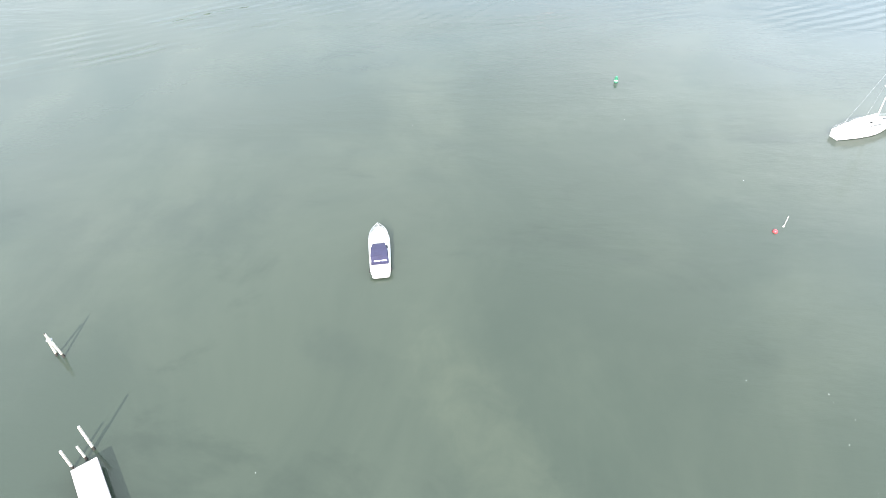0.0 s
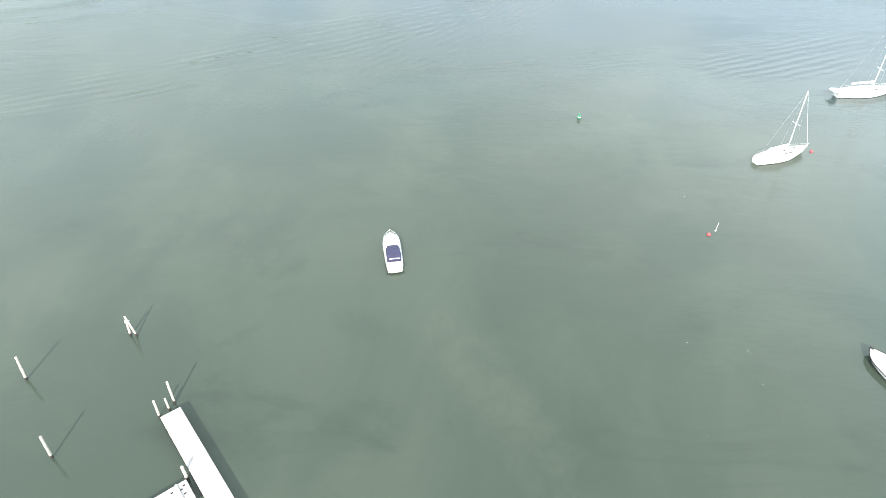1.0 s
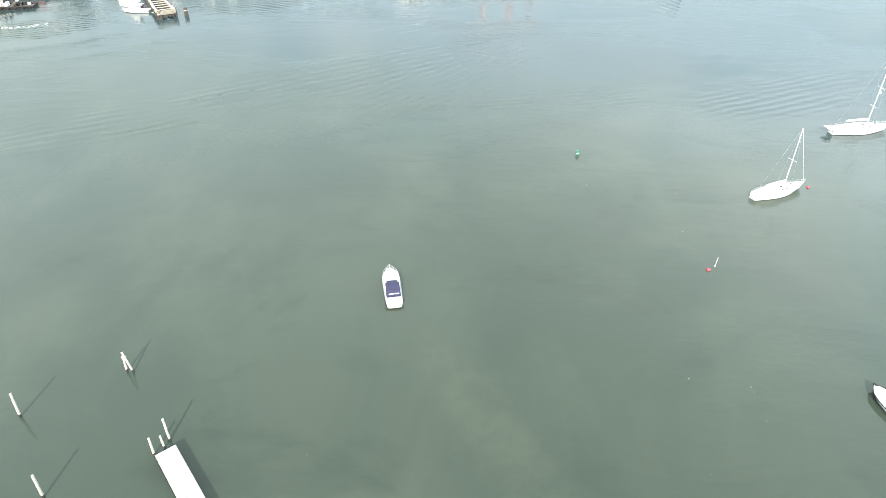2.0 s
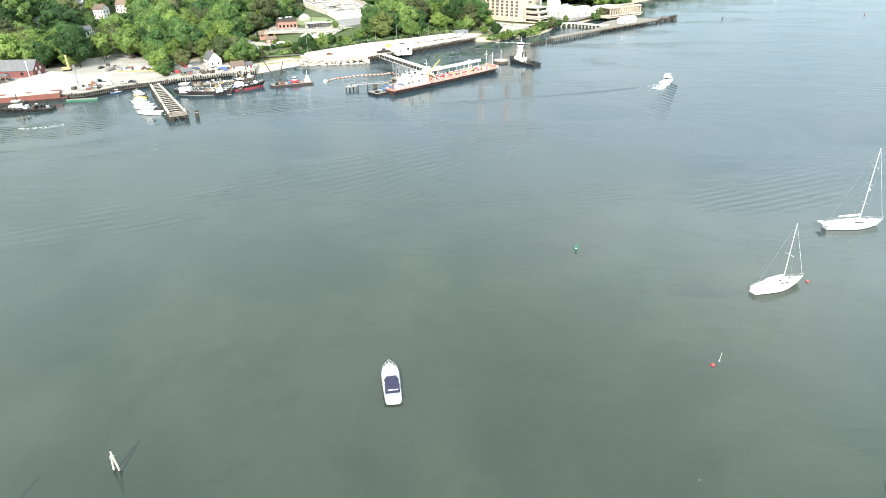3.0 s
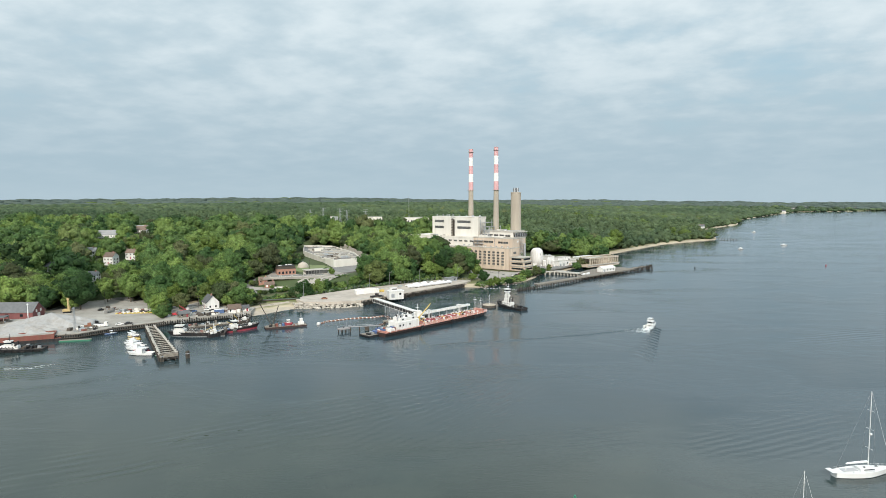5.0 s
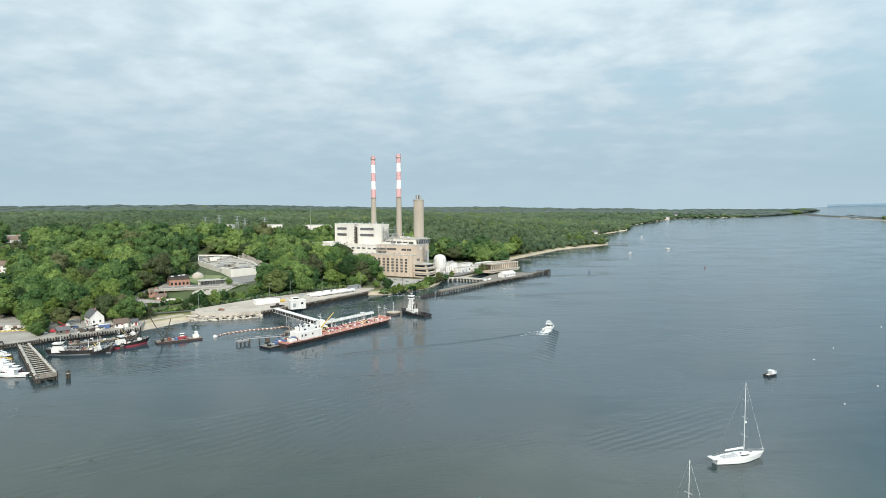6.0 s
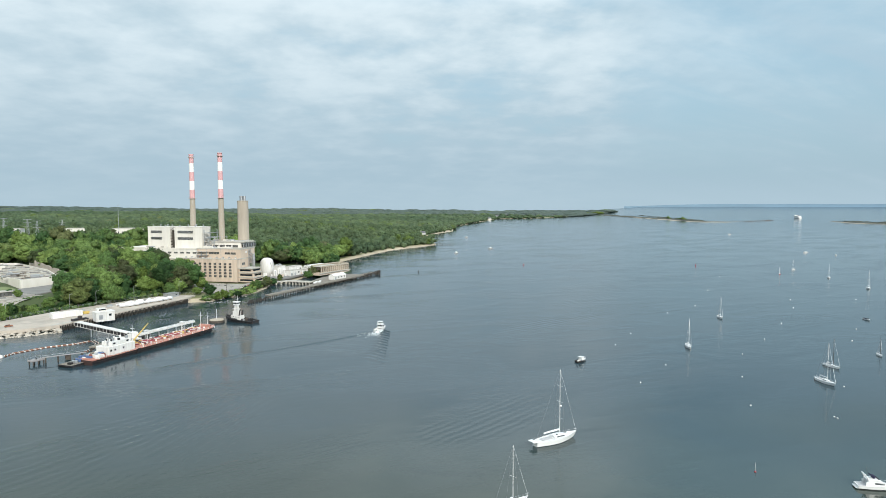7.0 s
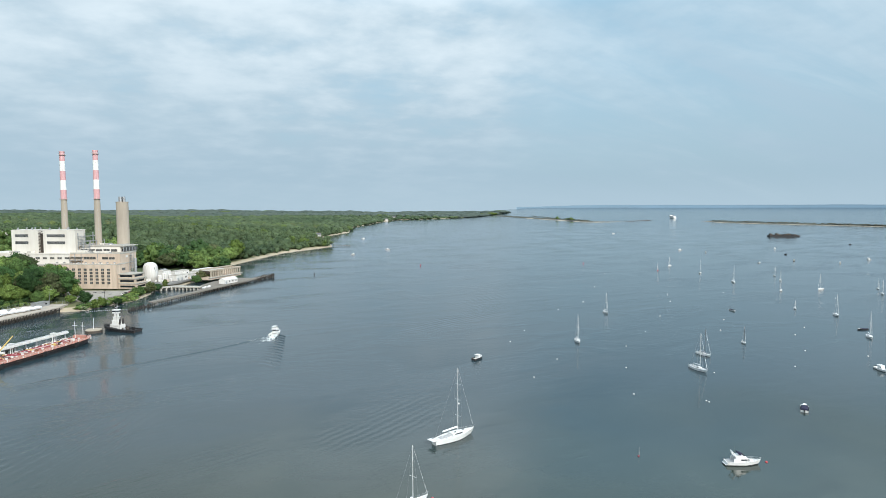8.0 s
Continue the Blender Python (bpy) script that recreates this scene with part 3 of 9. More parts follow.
X, Y, R = polar(300.0, 4955.0, 190, -100, 52, 480)
Zl = land_height(X, Y)
Zl = np.where(Zl <= 0, Zl - 2.0, Zl)
ground = tagged(new("ground", grid_mesh("ground", X, Y, Zl, LAND)), "wooded shore land with sandy tide line", "ground", kind="structure")


# ---------------------------------------------------------------- trees


def ico(sub=1):
    bm = bmesh.new()
    bmesh.ops.create_icosphere(bm, subdivisions=sub, radius=1.0)
    v = np.array([q.co[:] for q in bm.verts])
    f = np.array([[q.index for q in g.verts] for g in bm.faces])
    bm.free()
    return v, f


ICO1, ICO2 = ico(1), ico(2)


def crown(g, lobes, cards, size, height, width, core):
    """Leaf mass of one tree standing on z = 0: a lumpy dome, smaller lobes bulging from it and leaf sprays on their skin. Triangles only."""
    rx, rz = width * 0.5, height * 0.46
    mid = np.array((0.0, 0.0, height * 0.52))
    axes = np.array((rx, rx, rz))
    iv, jf = core
    V = [iv * (1 + g.uniform(-0.14, 0.14, (len(iv), 1))) * axes * (0.80 if lobes > 1 else 1.0) + mid]
    F, k = [jf], len(iv)
    cs = [(mid, axes * 0.86)]
    lv, lf = ICO1
    for i in range(lobes if lobes > 1 else 0):
        up_ = -0.42 + 1.36 * (i + g.uniform(0.2, 0.8)) / lobes
        a = 2.4 * i + g.uniform(-0.5, 0.5)
        fl = math.sqrt(max(0.0, 1 - up_ * up_))
        c = mid + np.array((fl * math.cos(a), fl * math.sin(a), up_)) * axes * g.uniform(0.58, 0.94)
        rl = rx * (g.uniform(0.30, 0.50) if lobes < 8 else g.uniform(0.28, 0.48)) * np.array((1.0, 1.0, 0.86))
        v = lv * (1 + g.uniform(-0.22, 0.22, (len(lv), 1))) * rl + c
        V.append(v)
        F.append(lf + k)
        k += len(v)
        cs.append((c, rl))
    for i in range(cards):
        c, rl = cs[g.integers(1 if len(cs) > 1 else 0, len(cs))]
        d = g.normal(size=3)
        d[2] = abs(d[2]) * 0.9 - 0.3
        d = d + (c - mid) / rx * 0.9
        d /= np.linalg.norm(d)
        pnt = c + d * rl * g.uniform(0.84, 1.42)
        nrm = d + g.normal(size=3) * 0.42
        nrm /= np.linalg.norm(nrm)
        t1 = np.cross(nrm, g.normal(size=3))
        t1 /= np.linalg.norm(t1)
        t2 = np.cross(nrm, t1)
        s = size * g.uniform(0.55, 1.3)
        V.append(np.array([pnt + t1 * s * g.uniform(0.7, 1.3), pnt + t2 * s * g.uniform(0.5, 1.1) + nrm * s * 0.15, pnt - t1 * s * g.uniform(0.6, 1.2) - t2 * s * g.uniform(0.0, 0.6)]))
        F.append(np.array([(0, 1, 2)]) + k)
        k += 3
    return np.concatenate(V), np.concatenate(F)


def trunk(height, width, g):
    bm = bmesh.new()
    h1 = height * 0.42
    tube(bm, (0, 0, -1.2), (0.1, 0.05, h1), 0.34 * height / 14, 0.2 * height / 14, 7)
    for i in range(5):
        a = g.uniform(0, 2 * np.pi)
        z0 = h1 * g.uniform(0.55, 0.95)
        e = (math.cos(a) * width * 0.26, math.sin(a) * width * 0.26, z0 + height * g.uniform(0.14, 0.3))
        tube(bm, (0.08, 0.04, z0), e, 0.13 * height / 14, 0.05, 5)
    tube(bm, (0.1, 0.05, h1), (0.3, -0.2, height * 0.8), 0.2 * height / 14, 0.05, 5)
    return bm


CLEAR = [  # no trees: yards, lots, works, roads
    [(-420, 300), (-243, 340), (-165, 385), (-178, 418), (-184, 436), (-178, 450), (-200, 462), (-226, 468), (-244, 466), (-248, 456), (-240, 438), (-262, 424), (-330, 424), (-420, 400)],
    [(-165, 385), (-115, 420), (-122, 440), (-150, 445), (-172, 462), (-182, 432)],
    [(-135, 428), (-104, 440), (-50, 455), (30, 545), (38, 572), (12, 580), (-60, 526), (-96, 482), (-128, 470)],
    [(-142, 530), (-142, 580), (-128, 650), (-151, 715), (-166, 800), (-118, 800), (-74, 700), (-44, 640), (-56, 600), (-66, 550), (-72, 530), (-100, 508), (-120, 472), (-150, 464), (-154, 520)],
    [(40, 540), (84, 572), (125, 632), (210, 700), (232, 745), (190, 765), (140, 800), (40, 810), (-35, 775), (-40, 722), (28, 655), (48, 602), (30, 562)],
    [(238, 815), (304, 905), (378, 995), (505, 1095), (505, 1112), (383, 1024), (301, 936), (234, 842)]]


def open_ground(x, y):
    r = np.zeros(np.shape(x), bool)
    for p in CLEAR:
        r |= inside(p, x, y)
    return r


# far shore of the sound, a plain strip coloured with the blue of haze
a = np.radians(np.linspace(41, 130, 90))
strip = np.stack([np.full(90, 40.0), 54.0 + 13.0 * smooth((np.degrees(a) - 41) / 6) + 0.8 * np.sin(a * 23) + 0.6 * np.sin(a * 61)])
RIM = 4962.0
backdrop = tagged(new("backdrop", grid_mesh("backdrop", RIM * np.sin(np.stack([a, a])), RIM * np.cos(np.stack([a, a])), strip, mat("far_coast", (0.22, 0.33, 0.43), 0.95, var=0.05, scale=0.002))), "far coast along the sea horizon, tinted blue for haze", "far coast", kind="structure")
# ---------------------------------------------------------------- power station
plant = thing("power_station", C0[0], C0[1], 3.9, -40.0, "tan brick and cream clad power station building", "power station")
part("brick_block", B(-80, -14, 0, 22, 0, 22.2), TANBRICK, plant, "tan brick lower block with rows of windows")
part("parapet", B(-80.3, -13.7, -0.3, 0.5, 21.9, 22.9), CONC, plant)
part("parapet", B(-14.5, -13.7, 0.6, 22.3, 21.9, 22.9), CONC, plant)
part("middle_block", B(-63, -14.2, 7, 32, 16.5, 31.6), TANBRICK, plant)
part("parapet", B(-63.3, -13.9, 6.7, 7.3, 31.4, 32.5), CONC, plant)
part("parapet", B(-14.5, -13.9, 7.4, 32.2, 31.4, 32.5), CONC, plant)
part("upper_block", B(-62, -22, 20, 42, 29, 37.4), PANEL, plant)
part("roof_slab", B(-62.6, -20.5, 19.4, 42.6, 37.4, 38.4), CONC, plant)
part("balcony_slab", B(-30, -18, 18, 40, 31.7, 32.2), CONC, plant)
part("turbine_hall", B(-156, -63.4, 6, 44, 0, 31.2), PANEL, plant, "long cream turbine hall with a window band")
part("parapet", B(-156.3, -63.2, 5.7, 6.3, 30.8, 32.1), PANEL, plant)
part("lower_hall", B(-156, -80.4, -1, 5.6, 0, 21.0), TANBRICK, plant)
part("roof_slab", B(-156.3, -80.2, -1.3, 5.5, 21.0, 21.7), CONC, plant)
for x0, x1 in ((-96, -64), (-128, -101)):
    boiler = part("boiler_house", B(x0, x1, 16, 31, 31.2, 52.4, bevel=0.15), PANEL, plant, "tall cream clad boiler house with louvres")
    part("coping", B(x0 - 0.2, x1 + 0.2, 15.8, 31.2, 52.3, 52.9), PANEL, boiler)
    for z in (39.6, 46.2):
        lou = part("louvre", B(x0 + 4, x1 - 10, 15.75, 15.98, z, z + 2.6), DUSTGLASS, boiler, "dark louvre strip")
        for k in range(5):
            part("slat", B(x0 + 4, x1 - 10, 15.60, 15.78, z + 0.3 + k * 0.5, z + 0.42 + k * 0.5), STEEL, lou)
    for k in range(5):
        vent = part("roof_vent", lathe([(0.55, 52.8), (0.55, 54.0), (0.9, 54.1), (0.9, 54.5), (0, 54.9)], 8), STEEL, boiler)
        vent.location = (x0 + 4 + k * (x1 - x0 - 8) / 4, 20 + 5 * (k % 3), 0)
tower = part("steel_frame", bmesh.new(), STEEL, plant, "open steel tower with platforms")
bm = bmesh.new()
for x in (-62.5, -57, -51):
    for y in (18, 28, 40):
        box(bm, x - 0.3, x + 0.3, y - 0.3, y + 0.3, 29, 50 if x < -60 else 43)
for z in (33, 37.5, 42, 46.5):
    x1 = -51 if z < 43 else -57
    for y in (17.8, 28.8, 39.8):
        box(bm, -62.8, x1 + 0.3, y, y + 0.4, z, z + 0.35)
    for x in (-62.6, -57.1, x1):
        box(bm, x - 0.2, x + 0.2, 18.22, 28.78, z, z + 0.3)
        box(bm, x - 0.2, x + 0.2, 29.22, 39.78, z, z + 0.3)
    box(bm, -61.9, -58.2, 18.4, 22.4, z + 0.02, z + 0.12)
    for y in (17.8, 40.2):
        tube(bm, (-62.8, y, z + 1.2), (x1, y, z + 1.2), 0.07, n=5)
for x in (-62.5, -57):
    tube(bm, (x, 17.9, 33), (x + 5.5, 17.9, 37.5), 0.16, n=5)
    tube(bm, (x, 17.9, 42), (x + 5.5, 17.9, 37.5), 0.16, n=5)
bm.to_mesh(tower.data)
bm.free()
brace = part("bracing", bmesh.new(), OLDTIMBER, plant)
bm = bmesh.new()
for k in range(7):
    z = 31.2 + k * 3.0
    box(bm, -101, -96, 16.4, 16.8, z, z + 0.5)
    tube(bm, (-101, 16.3, z), (-96, 16.3, z + 3.1), 0.22, n=5)
box(bm, -101, -96, 19, 30, 31.2, 49)
bm.to_mesh(brace.data)
bm.free()


def pane_mesh(w, h, d=0.18):
    bm = B(-w / 2, w / 2, -d, 0.0, 0, h)
    return link_mesh("window", bm, DUSTGLASS)


def window_row(parent, xs, y, z, w, h, end=False):
    """Windows on a face that looks along -y, or along +x at x = y when end is set."""
    me = pane_mesh(w, h)
    sill = link_mesh("sill", B(-w / 2 - 0.15, w / 2 + 0.15, -0.35, 0.0, -0.25, 0.0), CONC)
    mull = link_mesh("mullion", B(-0.07, 0.07, -0.26, -0.16, 0, h), STEEL)
    for x in xs:
        o = new("window", me)
        o.parent = parent
        o.matrix_basis = pose(x, y, z) if not end else pose(y, x, z, 0, 0, 90)
        for nm, mm in (("sill", sill), ("mullion", mull)):
            k = new(nm, mm)
            k.parent = o


for z in (4.6, 7.6, 10.6, 13.6, 16.6):
    window_row(plant, [-77.6 + 5.6 * k for k in range(11)], 0, z, 2.7, 1.9)
window_row(plant, [11], -14, 16.2, 5.0, 2.2, end=True)
window_row(plant, [-47, -41], 7, 26.6, 5.6, 2.0)
window_row(plant, [-29, -22.5], 7, 26.4, 5.6, 2.0)
part("vent_panel", B(-14.1, -13.95, 15, 18, 27.5, 29.5), OFFWHITE, plant, "pale vent panel")
window_row(plant, [-58 + 7.4 * k for k in range(5)], 20, 32.6, 6.0, 2.2)
window_row(plant, [24, 31, 38], -22, 32.6, 5.0, 2.2, end=True)
window_row(plant, [-152 + 7.2 * k for k in range(13)], 6, 26.6, 4.0, 1.5)
window_row(plant, [-153 + 6.0 * k for k in range(12)], -1, 14.5, 2.6, 3.0)
window_row(plant, [-153 + 6.0 * k for k in range(12)], -1, 7.5, 2.6, 3.0)
for k in range(9):
    part("roof_fan", lathe([(0.8, 0), (0.8, 1.1), (1.1, 1.2), (1.1, 1.6), (0, 2.0)], 8), STEEL, plant).location = (-74 + 7 * k, 4.0, 22.2)
part("roof_cabin", B(-58, -50, 9, 14, 31.6, 34.2), PANEL, plant)
part("roof_cabin", B(-36, -28, 10, 14, 31.6, 33.6), PANEL, plant)
part("duct", T((-11.5, 26, 8), (-11.5, 26, 26), 1.3, n=12), STEEL, plant)
# gear on roofs and ledges
gp = random.Random(14)
for k in range(21):
    part("ledge_vent", B(-0.5, 0.5, -0.5, 0.5, 0, gp.uniform(0.6, 1.3), bevel=0.08), OFFWHITE, plant).location = (-77 + 3.0 * k, 1.6 + gp.uniform(0, 0.5), 22.2)
for k in range(22):
    w, d, h = gp.uniform(0.7, 2.6), gp.uniform(0.7, 1.8), gp.uniform(0.8, 2.4)
    part("roof_unit", B(-w, w, -d, d, 0, h, bevel=0.08), (STEEL, CONC, PANEL, OFFWHITE)[k % 4], plant).location = (gp.uniform(-58, -20), gp.uniform(9, 16), 31.6) if k < 9 else (gp.uniform(-150, -66), gp.uniform(8, 14), 31.2) if k < 16 else (gp.uniform(-58, -26), gp.uniform(23, 38), 38.4)
for x in (-58.5, -52, -36):
    part("down_pipe", T((x, 6.7, 22.2), (x, 6.7, 31.5), 0.25, n=7), STEEL, plant)
bm = bmesh.new()
box(bm, -62, -50, 3.8, 7, 25.0, 25.4)
box(bm, -62, -50, 3.8, 7, 28.5, 28.8)
for x in (-61.6, -56, -50.4):
    box(bm, x - 0.15, x + 0.15, 3.9, 4.2, 22.2, 28.5)
tube(bm, (-62, 3.9, 26.5), (-50, 3.9, 26.5), 0.07, n=5)
part("access_gallery", bm, STEEL, plant, "grey steel access gallery")
bm = bmesh.new()
for z in (38.4,):
    for k in range(15):
        tube(bm, (-21.5 + 0 * k, 19.6 + 1.5 * k, z), (-21.5, 19.6 + 1.5 * k, z + 1.1), 0.06, n=4)
    tube(bm, (-21.5, 19.6, z + 1.1), (-21.5, 41, z + 1.1), 0.06, n=4)
    for k in range(28):
        tube(bm, (-62 + 1.5 * k, 19.6, z), (-62 + 1.5 * k, 19.6, z + 1.1), 0.06, n=4)
    tube(bm, (-62, 19.6, z + 1.1), (-21.5, 19.6, z + 1.1), 0.06, n=4)
part("roof_rail", bm, STEEL, plant)
for k in range(5):
    part("column", B(-18.6, -18.0, 18.6 + 4.6 * k, 19.2 + 4.6 * k, 32.2, 37.4), STEEL, plant)
    part("wind_panel", B(-18.4, -18.25, 19.3 + 4.6 * k, 22.8 + 4.6 * k, 33.0, 36.4), DUSTGLASS, plant)
part("gallery_roof", B(-20.4, -17.8, 18.2, 42, 37.4, 38.0), CONC, plant)
bm = bmesh.new()
for k in range(9):
    z = 4 + 3.2 * k
    box(bm, -13.6, -10.6, 19.5, 21.8, z, z + 0.15)
    tube(bm, (-13.5, 19.6 if k % 2 else 21.6, z), (-10.7, 19.6 if k % 2 else 21.6, z + 3.2), 0.12, n=5)
for x in (-13.5, -10.7):
    for y in (19.6, 21.7):
        box(bm, x - 0.12, x + 0.12, y - 0.12, y + 0.12, 0, 31)
part("stair_tower", bm, STEEL, plant, "open steel stair tower")
# low stepped annexe towards the water
for k, (z0, z1, x1) in enumerate(((0, 5.0, 3.5), (5.0, 9.5, 2.5), (9.5, 13.6, 1.0))):
    wing = part("annexe_floor", B(-13.7, x1, 2, 18, z0, z1), TANBRICK, plant)
    part("floor_edge", B(-13.6, x1 + 0.8, 1.2, 18.8, z1 - 0.5, z1 + 0.15), CONC, wing)
    part("strip_window", B(-12, x1 - 1.5, 1.85, 1.99, z0 + 1.3, z0 + 3.0), GLASS, wing, "dark strip window")
    part("strip_window", B(x1 + 0.01, x1 + 0.15, 4, 16, z0 + 1.3, z0 + 3.0), GLASS, wing, "dark strip window")


def striped_chimney(x, y, top):
    t = thing("chimney", x, y, 4.0, 0, "tall concrete chimney with faded red and white bands", "chimney", "banded chimneys")
    h = top - 4.0
    r = lambda z: 3.5 - 1.25 * z / h
    band = 9.15
    zs = [h - 5 * band]
    part("shaft", lathe([(r(0), 0), (r(zs[0] * 0.5), zs[0] * 0.5), (r(zs[0]), zs[0])], 40), STACKCONC, t, "bare concrete shaft")
    for k in range(5):
        z0 = h - (5 - k) * band
        part("band", lathe([(r(z0) - 0.001 * k, z0), (r(z0 + band), z0 + band)], 40), STACKRED if k % 2 == 0 else STACKWHITE, t, "faded red band" if k % 2 == 0 else "white band")
    for z in (zs[0] - 0.3, h - 3.4):
        g = part("gallery", lathe([(r(z) + 0.02, z), (r(z) + 1.1, z), (r(z) + 1.1, z + 0.25), (r(z) + 0.02, z + 0.25)], 24), STACKCONC, t, "ring platform with rail")
        bm = bmesh.new()
        rr = r(z) + 1.05
        for i in range(18):
            a, b = 2 * math.pi * i / 18, 2 * math.pi * (i + 1) / 18
            tube(bm, (rr * math.cos(a), rr * math.sin(a), z + 1.3), (rr * math.cos(b), rr * math.sin(b), z + 1.3), 0.05, n=4)
            tube(bm, (rr * math.cos(a), rr * math.sin(a), z), (rr * math.cos(a), rr * math.sin(a), z + 1.3), 0.05, n=4)
        part("rail", bm, STEEL, g)
    part("cap", lathe([(r(h) + 0.25, h - 0.6), (r(h) + 0.25, h + 0.3), (r(h) - 0.5, h + 0.3), (r(h) - 0.5, h - 0.6)], 24), STACKRED, t)
    bm = bmesh.new()
    for s in (-0.25, 0.25):
        tube(bm, (s, -r(0) - 0.25, 8), (s, -r(h) - 0.25, h), 0.05, n=4)
    for k in range(60):
        z = 9 + k * (h - 10) / 60
        tube(bm, (-0.25, -r(z) - 0.25, z), (0.25, -r(z) - 0.25, z), 0.03, n=4)
    part("ladder", bm, STEEL, t)
    return t


striped_chimney(45.9, 718.0, 131.4)
striped_chimney(71.2, 688.0, 131.6)
broad = thing("broad_chimney", 92.4, 686.0, 4.0, 0, "broad bare concrete chimney with steel flues", "chimney")
part("shaft", lathe([(5.9, 0), (5.7, 40), (5.45, 79)], 48), STACKCONC, broad)
part("rim", lathe([(5.7, 78.2), (5.7, 79.2), (4.9, 79.2), (4.9, 78.2)], 32), STACKCONC, broad)
for i in range(4):
    a = math.pi / 4 + i * math.pi / 2
    part("flue", T((2.2 * math.cos(a), 2.2 * math.sin(a), 76), (2.2 * math.cos(a), 2.2 * math.sin(a), 84), 1.35, n=14), STEEL, broad, "bright steel flue pipe")

silo = thing("storage_dome", 115.2, 684.5, 3.9, 0, "white rounded storage dome tank", "tank")
part("shell", lathe([(6.9, -0.5), (7.0, 8), (6.9, 13.6), (6.3, 16.0), (4.8, 18.0), (2.6, 19.0), (0, 19.3)], 32), OFFWHITE, silo, "", True)
part("stair", T((6.9, -2.6, 0.5), (2.4, -7.0, 14.5), 0.3, n=5), STEEL, silo)
part("valve_box", B(-5.4, -1.4, -8.2, -6.3, 0, 3.4, bevel=0.1), OFFWHITE, silo)


def shed(name, x, y, z, turn, w, d, h, body, roof, label, category, group="", pitched=False, doors=1):
    t = thing(name, x, y, z, turn, label, category, group)
    if pitched:
        part("wall", gable_walls(-w / 2, w / 2, -d / 2, d / 2, -1.5, h, h + d * 0.28), body, t)
        part("roof", gable(-w / 2, w / 2, -d / 2, d / 2, h, h + d * 0.28), roof, t)
    else:
        part("wall", B(-w / 2, w / 2, -d / 2, d / 2, -1.5, h), body, t)
        part("roof", B(-w / 2 - 0.25, w / 2 + 0.25, -d / 2 - 0.25, d / 2 + 0.25, h, h + 0.35), roof, t)
    n = max(1, int(w // 5))
    for k in range(n):
        x0 = -w / 2 + (k + 0.5) * w / n
        if k < doors:
            part("door", B(x0 - 1.2, x0 + 1.2, -d / 2 - 0.06, -d / 2 + 0.02, 0, min(2.9, h * 0.7)), STEEL, t)
        else:
            part("window", B(x0 - 0.8, x0 + 0.8, -d / 2 - 0.06, -d / 2 + 0.02, h * 0.4, h * 0.72), GLASS, t)
    return t


for a in ((141, 678, 36, 16, 7, 5.4), (155, 690, 36, 12, 7, 4.6), (129, 692, 36, 10, 9, 9.2), (146, 702, 36, 20, 8, 7.2), (163, 708, 36, 10, 8, 5.0), (157, 694, 36, 7, 6, 3.4)):
    shed("service_shed", a[0], a[1], 4.0, a[2], a[3], a[4], a[5], OFFWHITE, CONC, "flat-roofed white service shed beside the power station", "shed", "white sheds", doors=2)
shed("long_white_shed", 178, 731, 4.6, 39, 28, 10, 4.2, OFFWHITE, OFFWHITE, "long low white shed at the wood's edge", "shed", doors=1)
for x, y, w, d, h, a in ((-112, 1180, 44, 20, 8, 8), (-16, 1090, 54, 26, 8, -12), (-190, 1210, 24, 18, 7, -12)):
    shed("warehouse", x, y, float(land_height(x, y)), a, w, d, h + 8, PANEL, CONC, "long pale warehouse standing among trees", "warehouse", "pale warehouses")
for k in range(5):
    x, y = 118 + 4.2 * k, 704 + 3.2 * k
    cool = thing("cooling_unit", x, y, 4.0, 39, "grey steel cooling unit on legs", "cooling unit", "cooling units")
    part("casing", B(-1.8, 1.8, -1.8, 1.8, 1.2, 8.0, bevel=0.1), STEEL, cool)
    part("fan_ring", lathe([(1.4, 8.0), (1.5, 8.9), (1.25, 8.9), (1.2, 8.0)], 14), STEEL, cool)
    for sx in (-1.5, 1.5):
        for sy in (-1.5, 1.5):
            part("leg", B(sx - 0.12, sx + 0.12, sy - 0.12, sy + 0.12, 0, 1.2), STEEL, cool)

gq = random.Random(8)
for k in range(34):
    u, v = gq.uniform(0, 1), gq.uniform(-1, 1)
    x, y = 116 + 58 * u - 5 * v, 668 + 44 * u + 8 * v
    q = thing("plant_unit", x, y, 3.9, 36 + gq.choice((0, 90)), "small grey and white plant unit in the service yard", "plant unit", "plant units")
    w, d, h = gq.uniform(0.8, 2.6), gq.uniform(0.7, 1.6), gq.uniform(1.0, 3.4)
    part("casing", B(-w, w, -d, d, 0, h, bevel=0.08), (OFFWHITE, STEEL, CONC, OFFWHITE, TANBRICK)[k % 5], q)
    part("pipe", T((w, 0, h * 0.5), (w + gq.uniform(1, 3), 0, h * 0.5), 0.15, n=6), STEEL, q)
for k, (x, y, z, r) in enumerate(((122, 676, 6, 2.0), (127, 680, 7, 2.2), (134, 686, 5, 1.8), (150, 696, 5, 2.0))):
    q = thing("process_tank", x, y, 3.9, 0, "white upright process tank in the service yard", "tank", "process tanks")
    part("shell", lathe([(r, -0.3), (r, z), (r * 0.6, z + 0.6), (0, z + 0.8)], 18), OFFWHITE, q)
    part("ladder", B(-0.2, 0.2, -r - 0.15, -r - 0.05, 0, z), STEEL, q)

